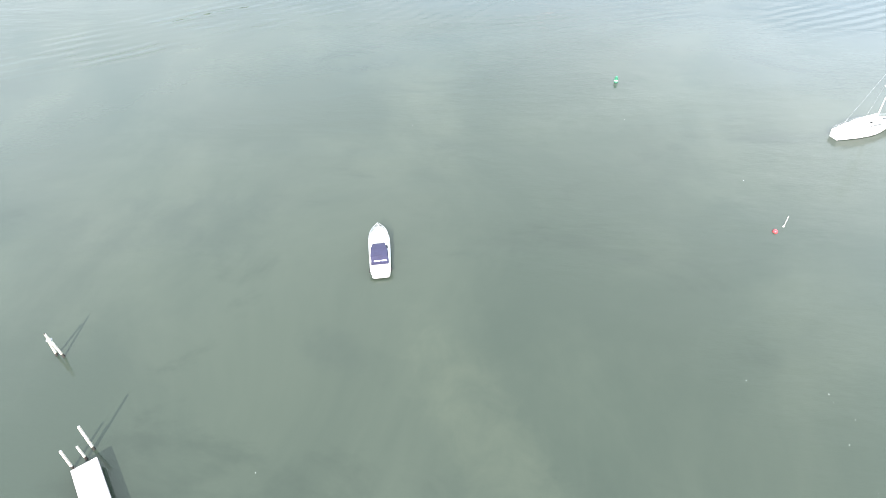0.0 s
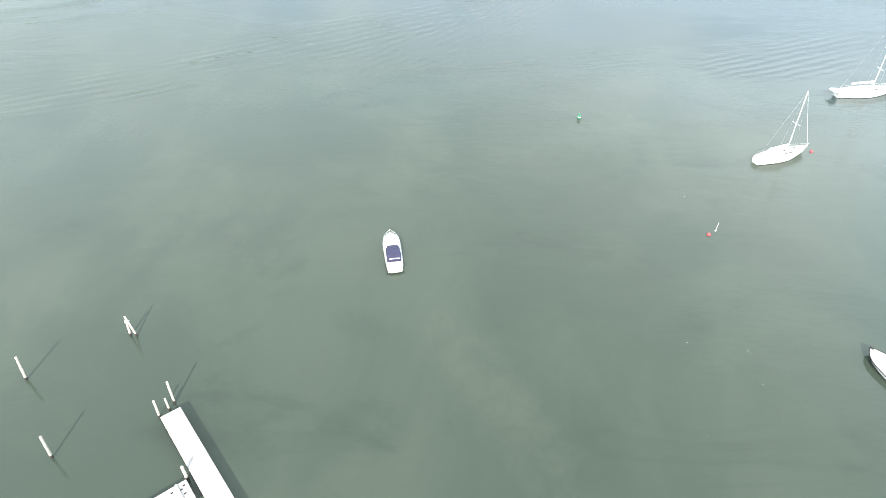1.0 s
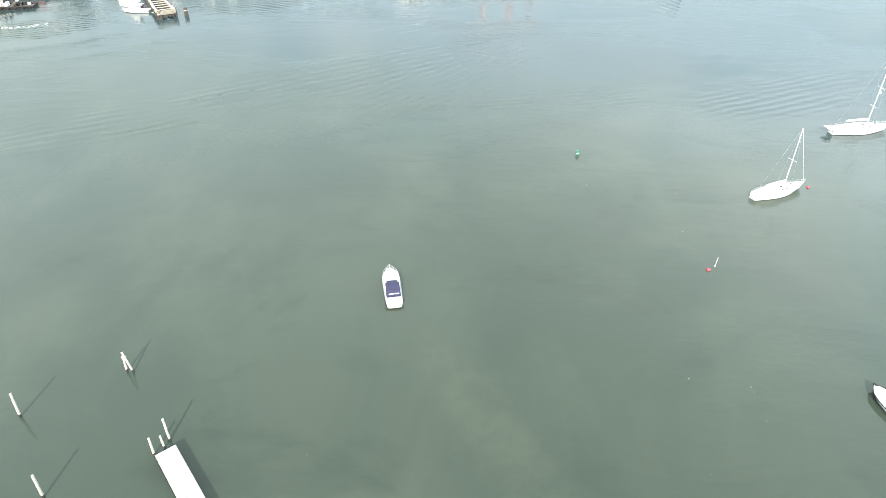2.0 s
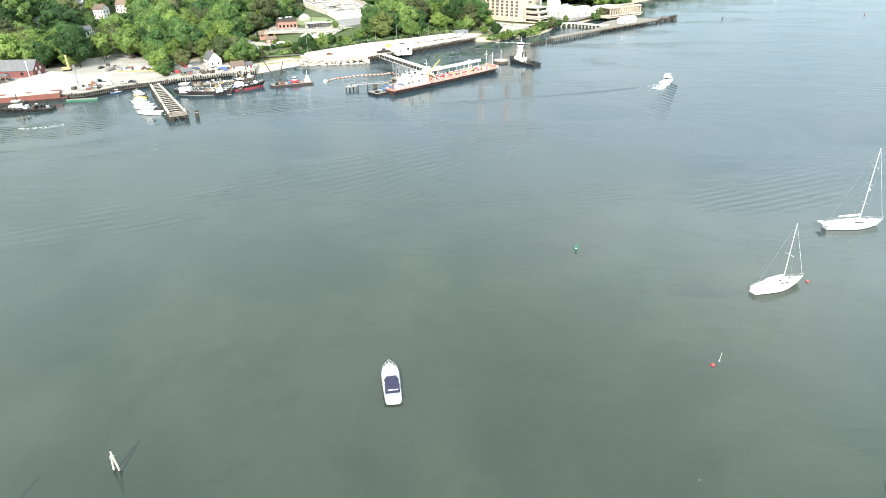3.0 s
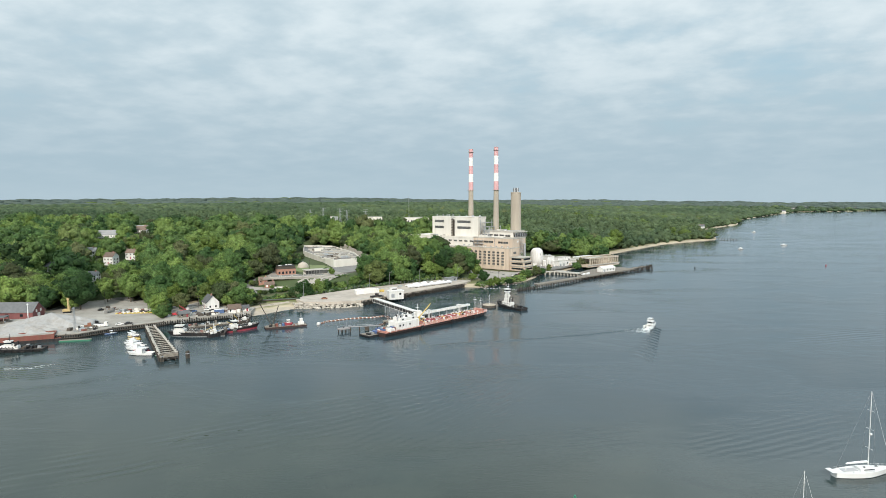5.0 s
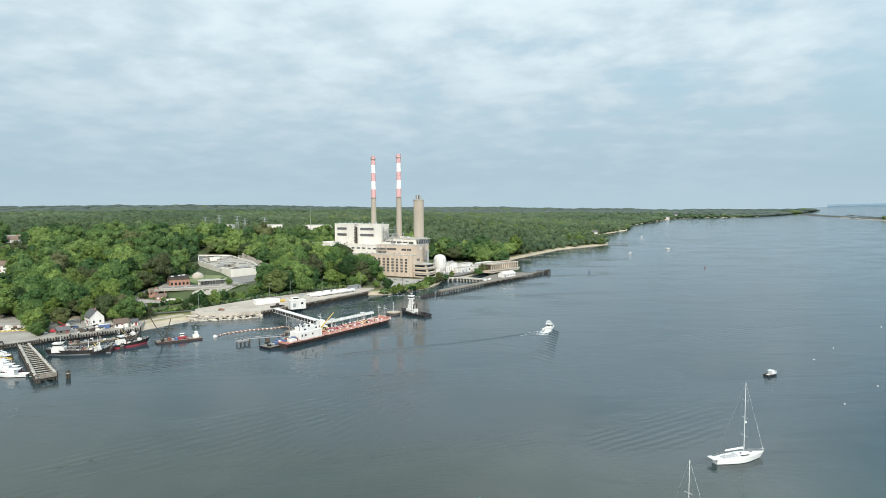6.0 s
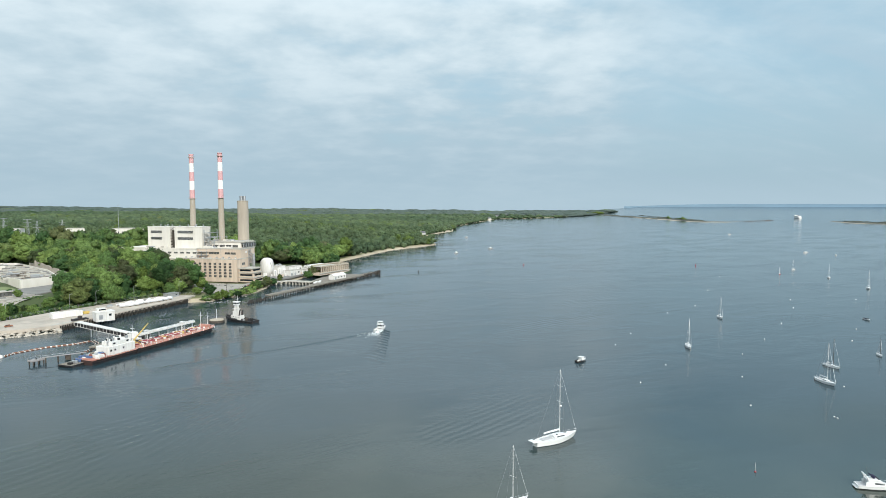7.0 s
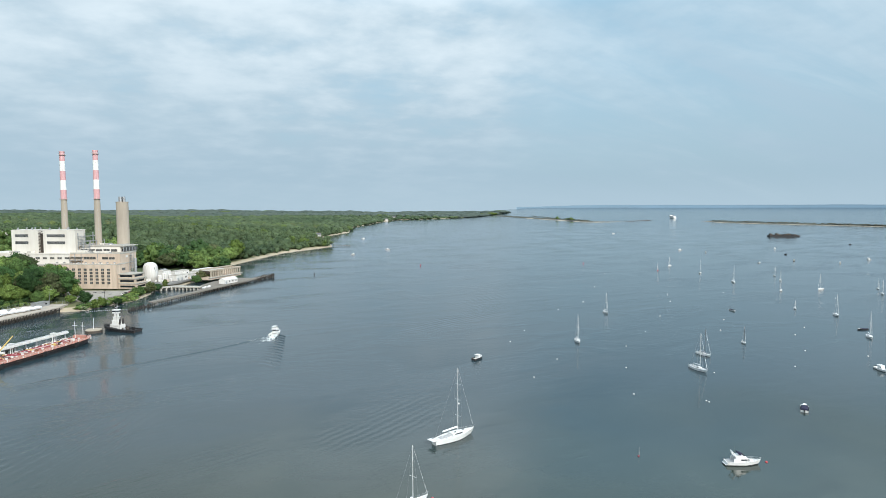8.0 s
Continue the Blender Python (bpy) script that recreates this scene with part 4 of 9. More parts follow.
# derelict columned pavilion on the dock
pav = thing("columned_pavilion", 187.0, 683.5, 3.0, 36.6, "weathered sand-coloured concrete pavilion with open columns", "pavilion")
part("floor", B(-26, 26, -2, 13, 0, 2.6), TANBRICK, pav)
part("terrace_edge", B(-27, 27, -3, -2.02, 1.9, 2.7), CONC, pav)
part("back_wall", B(-22, 25, 12, 12.6, 2.6, 9.4), TANBRICK, pav)
part("roof_beam", B(-22.6, 26, -1.4, 0.4, 8.4, 9.7), SAND, pav)
part("roof_beam", B(-22.6, 26, 10.8, 13.0, 9.42, 10.4), SAND, pav)
part("roof_beam", B(24.4, 26, 0.42, 10.78, 8.4, 9.7), SAND, pav)
part("roof_slab", B(-22, 6, 0.42, 10.78, 8.8, 9.3), CONC, pav)
col = part("column", B(-0.55, 0.55, -1.0, 0.1, 2.6, 8.4), SAND, pav)
col.location = (-21.5, 0, 0)
for k in range(1, 14):
    again(col, pose(-21.5 + k * 3.6, 0, 0))
for k in range(3):
    again(col, pose(25.2, 3.0 + k * 3.0, 0))
shed("dock_shed", 177, 633.5, 3.0, 38, 20, 7, 3.6, OFFWHITE, OFFWHITE, "white pitched storage shed on the dock", "shed", pitched=True)
# ---------------------------------------------------------------- docks and quays
def pile_mesh(h, r, n=8):
    return link_mesh("pile", lathe([(r, -4), (r * 0.95, h - 0.12), (r * 0.8, h)], n), WETPILE)


def along(p, q, step, skip=0.0):
    p, q = Vector((*p, 0)), Vector((*q, 0))
    d = (q - p).length
    k = int(d / step)
    return [p.lerp(q, (i + skip) / max(1, k)) for i in range(k + 1)]


dock = thing("fuel_dock", 0, 0, 0, 0, "long timber-piled concrete dock with a worn edge", "dock", kind="structure")
part("deck", slab([(93, 543), (143, 590.5), (212, 655), (206, 666), (190, 672), (166, 652), (150, 630), (146, 601), (90, 548.5)], 1.9, 3.0), TIMBER, dock)
part("walkway", slab([(212, 655.2), (233, 674.5), (229, 679), (208, 661)], 2.2, 2.9), TIMBER, dock)
pm = pile_mesh(3.4, 0.34)
pm2 = pile_mesh(2.4, 0.38)
for p in along((92, 541.5), (142.7, 589), 2.5) + along((142.7, 589), (212, 653.7), 2.5):
    o = new("pile", pm)
    o.parent = dock
    o.matrix_basis = pose(p.x + random.uniform(-0.2, 0.2), p.y, random.uniform(-1.3, -0.6) + (1.1 if random.random() < 0.08 else 0), random.uniform(-3, 3), 0, 0)
for p in along((212, 654), (234, 675), 1.7) + along((210, 659), (231, 679), 2.2):
    o = new("pile", pm)
    o.parent = dock
    o.matrix_basis = pose(p.x, p.y, random.uniform(-0.4, 1.2))
for i in range(26):
    a, r = random.uniform(0, 6.28), random.uniform(0, 3.6)
    o = new("pile", pm)
    o.parent = dock
    o.matrix_basis = pose(236 + r * math.cos(a), 677 + r * math.sin(a), random.uniform(0.2, 1.6), random.uniform(-6, 6), random.uniform(-6, 6))
for i in range(46):
    t = random.random()
    o = new("pile", pm2)
    o.parent = dock
    o.matrix_basis = pose(72 + 21 * t + random.uniform(-1.5, 1.5), 524 + 19 * t + random.uniform(-2.5, 2.5), random.uniform(-1.4, 0.6), random.uniform(-8, 8), random.uniform(-8, 8))
bm = bmesh.new()
for p, q in (((93, 543), (143, 590.5)), ((143, 590.5), (212, 655))):
    tube(bm, (*p, 2.4), (*q, 2.4), 0.3, n=6)
    tube(bm, (*p, 1.2), (*q, 1.2), 0.25, n=6)
part("waler", bm, TIMBER, dock)
for (ax, ay), (bx, by) in (((92.4, 541.0), (142.9, 588.3)), ((142.9, 588.3), (212.4, 653.0))):
    ux, uy = (bx - ax) / math.hypot(bx - ax, by - ay), (by - ay) / math.hypot(bx - ax, by - ay)
    part("edge_beam", slab([(ax, ay), (bx, by), (bx - 1.6 * uy, by + 1.6 * ux), (ax - 1.6 * uy, ay + 1.6 * ux)], 2.2, 3.25), TIMBER, dock, "worn timber edge beam")
caus = thing("causeway", 138, 627, 0, -42, "low concrete causeway on square piers", "bridge", kind="structure")
part("deck", B(-13, 13, -4, 4, 2.4, 3.3), CONC, caus)
pier = part("bridge_pier", B(-0.5, 0.5, -3.6, 3.6, -3, 2.4), CONC, caus)
pier.location = (-11, 0, 0)
for k in range(1, 7):
    again(pier, pose(-11 + k * 3.7, 0, 0))
caus2 = thing("causeway", 124, 637, 0, 12, "low concrete causeway on square piers", "bridge", kind="structure")
part("deck", B(-12, 12, -3, 3, 2.4, 3.25), CONC, caus2)
for k in range(5):
    o = again(pier, pose(-10 + k * 5, 0, 0), caus2)

# bulkheaded lot
lot = thing("storage_lot", 0, 0, 0, 0, "bleached concrete storage lot behind a bulkhead", "lot", kind="structure")
part("surface", slab([(-100, 468), (-92, 457), (-72, 455.5), (-50.5, 462.2), (28.4, 549.6), (36, 566), (14, 576), (-60, 522), (-98, 482)], 2.0, 3.9), LOTCONC, lot)
part("bulkhead_cap", slab([(-50.5, 461.2), (29.2, 549.2), (28.0, 550.4), (-51.7, 462.6)], 2.3, 4.15), LOTCONC, lot)
bm = bmesh.new()
for p in along((-50.5, 461), (29, 548.8), 1.3):
    box(bm, p.x - 0.3, p.x + 0.3, p.y - 0.35, p.y + 0.1, -3, 3.5)
part("sheet_piling", bm, TAR, lot, "dark corrugated sheet piling")
part("apron", slab([(-52, 462.5), (-35, 479), (-38, 482), (-56, 466)], 3.92, 3.98), CONC, lot)

riprap = thing("riprap", 0, 0, 0, 0, "sloping bank of broken pale stone blocks", "rock bank", kind="structure")
rocks = []
for k in range(5):
    bm = bmesh.new()
    bmesh.ops.create_icosphere(bm, subdivisions=1, radius=1.0)
    g = random.Random(k)
    for v in bm.verts:
        v.co = Vector((v.co.x * g.uniform(0.8, 1.3), v.co.y * g.uniform(0.7, 1.1), v.co.z * g.uniform(0.45, 0.75)))
    rocks.append(link_mesh("stone", bm, RUBBLE))
for i in range(300):
    t = random.random()
    px, py = (-97 + 47 * t, 455.0 + 6.6 * t * t) if i < 260 else (43 + 40 * t, 541 + 28 * t)
    o = new("stone", rocks[i % 5])
    o.parent = riprap
    back = random.random()
    s = random.uniform(0.6, 1.7) if i < 260 else random.uniform(0.3, 0.75)
    o.matrix_basis = pose(px + random.uniform(-1, 1) - back * 2.0, py - 5.5 + back * 8.5, -0.2 + back * 3.4, random.uniform(-16, 16), random.uniform(-16, 16), random.uniform(0, 360)) @ Matrix.Diagonal((s * 1.25, s, s * 0.75, 1))

quay = thing("quay_yard", 0, 0, 0, 0, "dusty gravel quay yard behind a timber wall", "quay", kind="structure")
part("surface", slab([(-420, 300), (-262, 333), (-212, 356.5), (-200, 360), (-186, 378.5), (-172, 389), (-166, 394), (-166, 400), (-183, 432), (-205, 446), (-224, 468), (-256, 494), (-266, 470), (-262, 428), (-420, 420)], 1.0, 3.1), YARD, quay)
bm = bmesh.new()
for p, q in (((-262, 331.8), (-212, 355.6)), ((-212, 355.6), (-200, 359)), ((-200, 359), (-186, 377.6)), ((-186, 377.6), (-165, 393))):
    for m in along(p, q, 1.2):
        tube(bm, (m.x, m.y - 0.3, -3), (m.x, m.y - 0.3, 2.7 + random.uniform(-0.2, 0.3) + (0.9 if random.random() < 0.07 else 0)), 0.3, n=6)
part("wall_piles", bm, TAR, quay, "dark timber wall piles")
bm = bmesh.new()
for p, q in (((-212, 355.0), (-200, 358.4)), ((-200, 358.4), (-186, 377)), ((-186, 377), (-165, 392.4))):
    for z in (1.0, 2.6):
        tube(bm, (*p, z), (*q, z), 0.28, n=6)
part("waler", bm, OLDTIMBER, quay)
wharf = thing("small_wharf", 0, 0, 0, 0, "gravel wharf with a rough timber edge", "wharf", kind="structure")
part("surface", slab([(-166, 394.2), (-160, 397), (-120, 420), (-122, 438), (-148, 444), (-170, 462), (-180, 432)], 1.0, 3.5), YARD, wharf)
bm = bmesh.new()
for m in along((-164, 394), (-119.5, 419.5), 1.4):
    tube(bm, (m.x, m.y - 0.4, -3), (m.x, m.y - 0.4, 3.0 + random.uniform(-0.4, 0.3) + (1.0 if random.random() < 0.1 else 0)), 0.32, n=6)
part("wall_piles", bm, TAR, wharf, "dark timber wall piles")
beach = thing("beach", 0, 0, 0, 0, "narrow sandy beach along the inner shore", "beach", kind="structure")
bm = bmesh.new()
shore_line = [(-119, 420), (-103, 440), (-90, 454.5)]
rows = []
for i in range(13):
    t = i / 6
    a, b = (Vector((*shore_line[min(int(t), 1)], 0)), Vector((*shore_line[min(int(t), 1) + 1], 0)))
    p = a.lerp(b, t - min(int(t), 1))
    rows.append([bm.verts.new((p.x - k * 3.1 + random.uniform(-0.4, 0.4), p.y + k * 2.4, -0.5 + 0.85 * k - 0.04 * k * k + random.uniform(-0.1, 0.1))) for k in range(6)])
for a, b in zip(rows, rows[1:]):
    for k in range(5):
        bm.faces.new((a[k], a[k + 1], b[k + 1], b[k]))
bmesh.ops.recalc_face_normals(bm, faces=bm.faces)
part("sand", bm, SAND, beach, "", True)
part("lawn", slab([(-132, 445), (-126, 462.2), (-97, 470.3), (-96, 476), (-134, 466)], 1.0, 3.6), LAWN, beach)
road = thing("access_road", 0, 0, 0, 0, "grey asphalt yard road running into the wood", "road", kind="structure")
part("surface", slab([(-224, 468), (-205, 446), (-184, 434), (-176, 452), (-200, 470), (-222, 492), (-250, 500), (-256, 494)], 1.0, 3.06), YARD, road)
part("surface", slab([(-222, 468), (-214, 462), (-236, 486), (-262, 520), (-275, 560), (-281, 558), (-268, 518), (-244, 484)], 2.0, 3.35), ASPHALT, road)
part("surface", slab([(-184, 436), (-178, 434), (-164, 448), (-160, 470), (-166, 470), (-170, 452)], 2.0, 3.7), ASPHALT, road)
service = thing("works_yard", 0, 0, 0, 0, "cracked asphalt works yard by the power station", "yard", kind="structure")
part("surface", slab([(50, 570), (62, 577), (86, 612), (108, 640), (82, 622), (52, 644), (36, 652), (30, 600)], 2.6, 4.15), YARD, service)
part("surface", slab([(112, 644), (134, 657), (160, 690), (203, 716), (190, 728), (150, 712), (120, 690), (104, 660)], 2.6, 4.1), ASPHALT, service)

# long open timber pier
ax = math.degrees(math.atan2(-69.5, 40.0))
tp = thing("timber_pier", -169.0, 378.5, 0, ax, "long open timber pier with bare cross beams", "pier", kind="structure")
LP = 81.0


def rail_y(x, side):
    """The pier narrows towards the shore: where its two edges run."""
    q = 1 - x / LP
    return -4.0 + 2.5 * q if side < 0 else 4.0 - 1.1 * q


def lengthwise(off0, off1, side, z0, z1):
    """A beam that follows one edge of the pier."""
    bm = bmesh.new()
    lo, hi = [], []
    for x in (0.0, LP):
        for o in (off0, off1):
            y = rail_y(x, side) + o
            lo.append(bm.verts.new((x, y, z0)))
            hi.append(bm.verts.new((x, y, z1)))
    order = (0, 1, 3, 2)
    bm.faces.new([hi[i] for i in order])
    bm.faces.new([lo[i] for i in order[::-1]])
    for i, j in zip(order, order[1:] + order[:1]):
        bm.faces.new((lo[i], lo[j], hi[j], hi[i]))
    bmesh.ops.recalc_face_normals(bm, faces=bm.faces)
    return bm


for side in (-1, 1):
    part("stringer", lengthwise(-0.3, 0.3, side, 2.2, 3.3), TIMBER, tp)
    part("walkway", lengthwise(-0.65, 0.65, side, 3.31, 3.46), PALE, tp, "bleached plank walkway")
    part("waler", lengthwise(-0.2 + 0.5 * side, 0.2 + 0.5 * side, side, 1.0, 1.4), WETPILE, tp)
beam_mesh = link_mesh("cross_beam", B(-0.2, 0.2, -0.5, 0.5, 2.82, 3.1), PALE)
# extra dark beams low down, added to fill the gaps with shade
under_mesh = link_mesh("lower_beam", B(-0.22, 0.22, -0.5, 0.5, 0.9, 1.35), WETPILE)
pm3 = pile_mesh(3.4, 0.3)
for k in range(18):
    x = 1.2 + k * 4.66
    y0, y1 = rail_y(x, -1), rail_y(x, 1)
    for nm, me in (("cross_beam", beam_mesh), ("lower_beam", under_mesh)):
        o = new(nm, me)
        o.parent = tp
        o.matrix_basis = pose(x, (y0 + y1) / 2, random.uniform(-0.08, 0.05), 0, 0, random.uniform(-1.5, 1.5)) @ Matrix.Diagonal((1, y1 - y0, 1, 1))
    for y in (y0 - 0.5, y0 + 1.0, y1 - 1.0, y1 + 0.4):
        o = new("pile", pm3)
        o.parent = tp
        o.matrix_basis = pose(x + 0.4, y, random.uniform(-0.3, 0.9) if y < y0 or y > y1 else -0.9)
# dark sheets added below the beams, standing for the shade between them
part("lower_planking", lengthwise(0.4, 3.0, -1, 0.5, 0.7), TAR, tp, "dark sheet added for the shade under the pier")
part("lower_planking", lengthwise(-3.0, -0.4, 1, 0.52, 0.72), TAR, tp, "dark sheet added for the shade under the pier")
part("end_frame", B(LP - 1.0, LP + 0.4, -4.3, 4.3, 1.9, 3.6), TIMBER, tp)
part("centre_stringer", B(0, LP - 1.2, -0.15, 0.25, 1.4, 1.9), WETPILE, tp)
bm = bmesh.new()
for k in range(20):
    x = k * 4.2
    tube(bm, (x, rail_y(x, -1) - 0.5, 3.4), (x, rail_y(x, -1) - 0.5, 4.4), 0.08, n=5)
tube(bm, (0, rail_y(0, -1) - 0.5, 4.4), (LP, rail_y(LP, -1) - 0.5, 4.4), 0.08, n=5)
part("rail", bm, PALE, tp)


def pile_cluster(x, y, h, label):
    t = thing("pile_dolphin", x, y, 0, 0, label, "mooring piles", "pile dolphins")
    for k in range(7):
        a = k * 1.05
        r = 0 if k == 0 else 0.75
        part("pile", lathe([(0.33, -4), (0.32, h), (0.26, h + 0.2)], 8), OLDTIMBER, t).location = (r * math.cos(a), r * math.sin(a), random.uniform(-0.5, 0.3))
    part("wire_wrap", lathe([(1.12, h - 1.1), (1.16, h - 0.9), (1.12, h - 0.7)], 12), STEEL, t)
    return t


pile_cluster(-121.4, 313.4, 3.2, "bundle of dark timber mooring piles")
pile_cluster(-131.5, 307.0, 3.4, "bundle of dark timber mooring piles at the pier end")
pile_cluster(-116.0, 372.0, 2.6, "bundle of dark timber mooring piles")


# ---------------------------------------------------------------- near jetty and mooring posts
def post(x, y, h, lean=(0, 0), r=0.24, label="bleached white mooring post with a dark tide band"):
    t = thing("mooring_post", x, y, 0, 0, label, "mooring post", "mooring posts")
    top = (lean[0], lean[1], h)
    def at(z):
        return (lean[0] * z / h, lean[1] * z / h, z)
    part("post", T(at(0.7), top, r, r * 0.88, 12), PALE, t)
    part("tide_band", T(at(-4), at(0.68), r * 1.02, r * 1.01, 12), TAR, t, "dark wet tide band")
    part("cap", T(at(h), at(h + 0.07), r * 0.95, r * 0.6, 12), DECKCONC, t)
    return t


post(-42.8, 64.0, 5.0, (0.12, 0.05), 0.20)
post(-44.2, 61.3, 4.0, (0.16, 0.0), 0.19)
post(-43.1, 62.6, 2.9, r=0.17)
post(-36.6, 50.6, 3.1, r=0.24)
post(-57.5, 54.4, 5.0, (0.25, 0.05), 0.21)
post(-68.8, 69.2, 5.3, (0.45, 0.05), 0.22)
twin = thing("twin_mooring_post", -55.0, 78.9, 0, 0, "pair of leaning white mooring posts lashed together", "mooring post", "mooring posts")
part("post", T((0.62, -0.1, 0.6), (-0.10, 0.1, 4.7), 0.19, 0.16, 12), PALE, twin)
part("post", T((-0.42, 0.1, 0.6), (-0.22, 0.15, 3.7), 0.19, 0.17, 12), PALE, twin)
part("tide_band", T((1.4, -0.3, -4), (0.61, -0.1, 0.64), 0.20, 0.195, 12), TAR, twin)
part("tide_band", T((-0.7, 0.1, -4), (-0.42, 0.1, 0.64), 0.20, 0.195, 12), TAR, twin)
part("bolt_plate", B(-0.45, 0.3, -0.12, 0.36, 3.3, 3.5), STEEL, twin)
part("cap", T((-0.10, 0.1, 4.7), (-0.11, 0.1, 4.95), 0.12, 0.05, 8), TAR, twin, "dark top cap")

jx, jy = -42.2, 61.2
ja = math.degrees(math.atan2(-15.3, 12.2))
jetty = thing("pale_jetty", jx, jy, 0, ja, "pale concrete jetty deck on round piles", "jetty", kind="structure")
for k in range(8):
    part("deck_slab", B(k * 6.0 + 0.015, k * 6.0 + 5.985, -1.56, 1.56, 1.15, 1.5, bevel=0.03), DECKCONC, jetty)
part("edge_beam", B(0.05, 47.9, 1.2, 1.45, 0.7, 1.14), CONC, jetty)
part("edge_beam", B(0.05, 47.9, -1.45, -1.2, 0.7, 1.14), CONC, jetty)
pj = part("pile", lathe([(0.22, -4), (0.22, 1.14)], 10), TAR, jetty)
pj.location = (1, 1.0, 0)
for k in range(8):
    for y in (-1.0, 1.0):
        if k or y < 0:
            again(pj, pose(1 + 6.0 * k, y, 0))
branch = thing("branch_jetty", -36.3, 49.9, 0, ja + 90 + 180, "short pale jetty branching off the main deck", "jetty", kind="structure")
part("deck_slab", B(0.0, 5.9, 0.1, 4.2, 1.0, 1.38, bevel=0.03), DECKCONC, branch)
part("deck_slab", B(5.93, 13, 0.1, 4.2, 1.0, 1.38, bevel=0.03), DECKCONC, branch)
for x in (1.0, 6.0, 12.0):
    again(pj, pose(x, 0.8, -0.14), branch)
    again(pj, pose(x, 3.6, -0.14), branch)
for k, (x, y) in enumerate(((0.6, 0.9), (1.1, 1.3), (0.9, 2.2), (2.3, 1.0))):
    c = part("cleat", B(-0.16, 0.16, -0.07, 0.07, 0, 0.14, bevel=0.02), RUBBER, branch)
    c.location = (x, y, 1.38)
ramp = thing("steel_ramp", -34.9, 48.8, 1.52, ja, "narrow steel hinge plate between two decks", "ramp")
part("plate", B(-1.6, 1.4, -2.0, -1.72, 0, 0.03), STEEL, ramp)

# ---------------------------------------------------------------- yard things
barn = thing("red_barn", -276.0, 410.7, 3.1, 2.0, "long dark red barn with a grey shingle roof", "barn")
part("wall", gable_walls(-22, 22, -6.7, 6.7, -1, 4.2, 9.6), BARNRED, barn)
part("roof", gable(-22, 22, -6.7, 6.7, 4.2, 9.6), ROOFGREY, barn)
for y in (-2.4, 2.4):
    part("window", B(22.0, 22.12, y - 0.8, y + 0.8, 3.6, 5.4), OFFWHITE, barn)
part("door", B(22.0, 22.14, -1.4, 1.4, 0, 3.0), OFFWHITE, barn, "white barn door")
for x in (-14, -4, 6, 15):
    part("window", B(x - 0.9, x + 0.9, -6.84, -6.7, 1.4, 3.0), GLASS, barn)
wing = thing("barn_wing", -291.0, 400.5, 3.1, -88.0, "dark red gabled barn wing with a round window", "barn")
part("wall", gable_walls(-8, 8, -7, 7, -1, 4.0, 9.2), BARNRED, wing)
part("roof", gable(-8, 8, -7, 7, 4.0, 9.2), ROOFGREY, wing)
part("window", T((8.0, 0, 6.4), (8.14, 0, 6.4), 0.9, n=14), OFFWHITE, wing, "round white window")
part("door", B(8.0, 8.14, -3.0, 0.5, 0, 3.2), OFFWHITE, wing)
lean = thing("lean_to", -271.0, 391.0, 3.1, 14, "low grey lean-to roof over stores", "shelter")
part("roof", B(-9, 9, -4, 4, 3.6, 3.9), ROOFGREY, lean)
for x in (-8.5, 0, 8.5):
    for y in (-3.6, 3.6):
        part("post", B(x - 0.15, x + 0.15, y - 0.15, y + 0.15, 0, 3.6), TIMBER, lean)


def heap(name, x, y, rx, ry, h, seed, material, label, turn=0.0):
    n = 44
    g = np.linspace(-1.1, 1.1, n)
    U, V = np.meshgrid(g, g, indexing="ij")
    rr = np.hypot(U, V)
    ridge = np.hypot(U * 0.75 + 0.0, V)
    z = h * np.clip(1 - ridge, 0, 1) ** 0.9
    ang = np.arctan2(V, U)
    z = z + (0.45 * np.sin(ang * 7 + seed) + 0.3 * np.sin(ang * 17 + 2 * seed)) * (z > 0.5) * np.clip(rr * (1.2 - rr) * 3, 0, 1)
    z = z + 0.35 * np.sin(U * 9 + seed) * np.sin(V * 8 + seed * 2) * (z > 0.2) + 0.2 * np.sin(U * 23 + seed) * np.cos(V * 19) * (z > 0.3)
    z = np.where(rr > 1.05, -0.3, z - 0.1)
    ob = new(name, grid_mesh(name, U * rx, V * ry, z, material))
    ob.matrix_basis = pose(x, y, 3.1, 0, 0, turn)
    return tagged(ob, label, "gravel heap", "stone heaps")


heap("gravel_mound", -227.0, 378.5, 24, 18, 8.4, 1.0, GRAVEL, "tall grey heap of crushed stone on the quay", 15)
heap("gravel_mound", -233.0, 364.0, 20, 12, 5.2, 2.3, GRAVEL, "low grey heap of crushed stone on the quay", 20)
heap("sand_mound", -262.0, 352.0, 22, 13, 3.0, 4.1, YARD, "low wide heap of tan sand", 20)

digger = thing("ochre_excavator", -243.5, 425.0, 3.1, 20, "faded ochre excavator with its boom raised", "excavator")
part("track", B(-2.4, 2.4, -1.7, -0.9, 0, 0.95, bevel=0.2), RUBBER, digger)
part("track", B(-2.4, 2.4, 0.9, 1.7, 0, 0.95, bevel=0.2), RUBBER, digger)
part("body", B(-2.5, 2.0, -1.5, 1.5, 1.0, 2.6, bevel=0.15), OCHRE, digger)
part("cab", B(0.6, 2.1, 0.2, 1.5, 2.6, 4.0, bevel=0.1), OCHRE, digger)
part("cab_window", B(2.11, 2.16, 0.35, 1.35, 2.8, 3.8), GLASS, digger)
part("boom", T((1.0, -0.4, 2.4), (0.8, -0.4, 9.6), 0.75, 0.6, 6), OCHRE, digger)
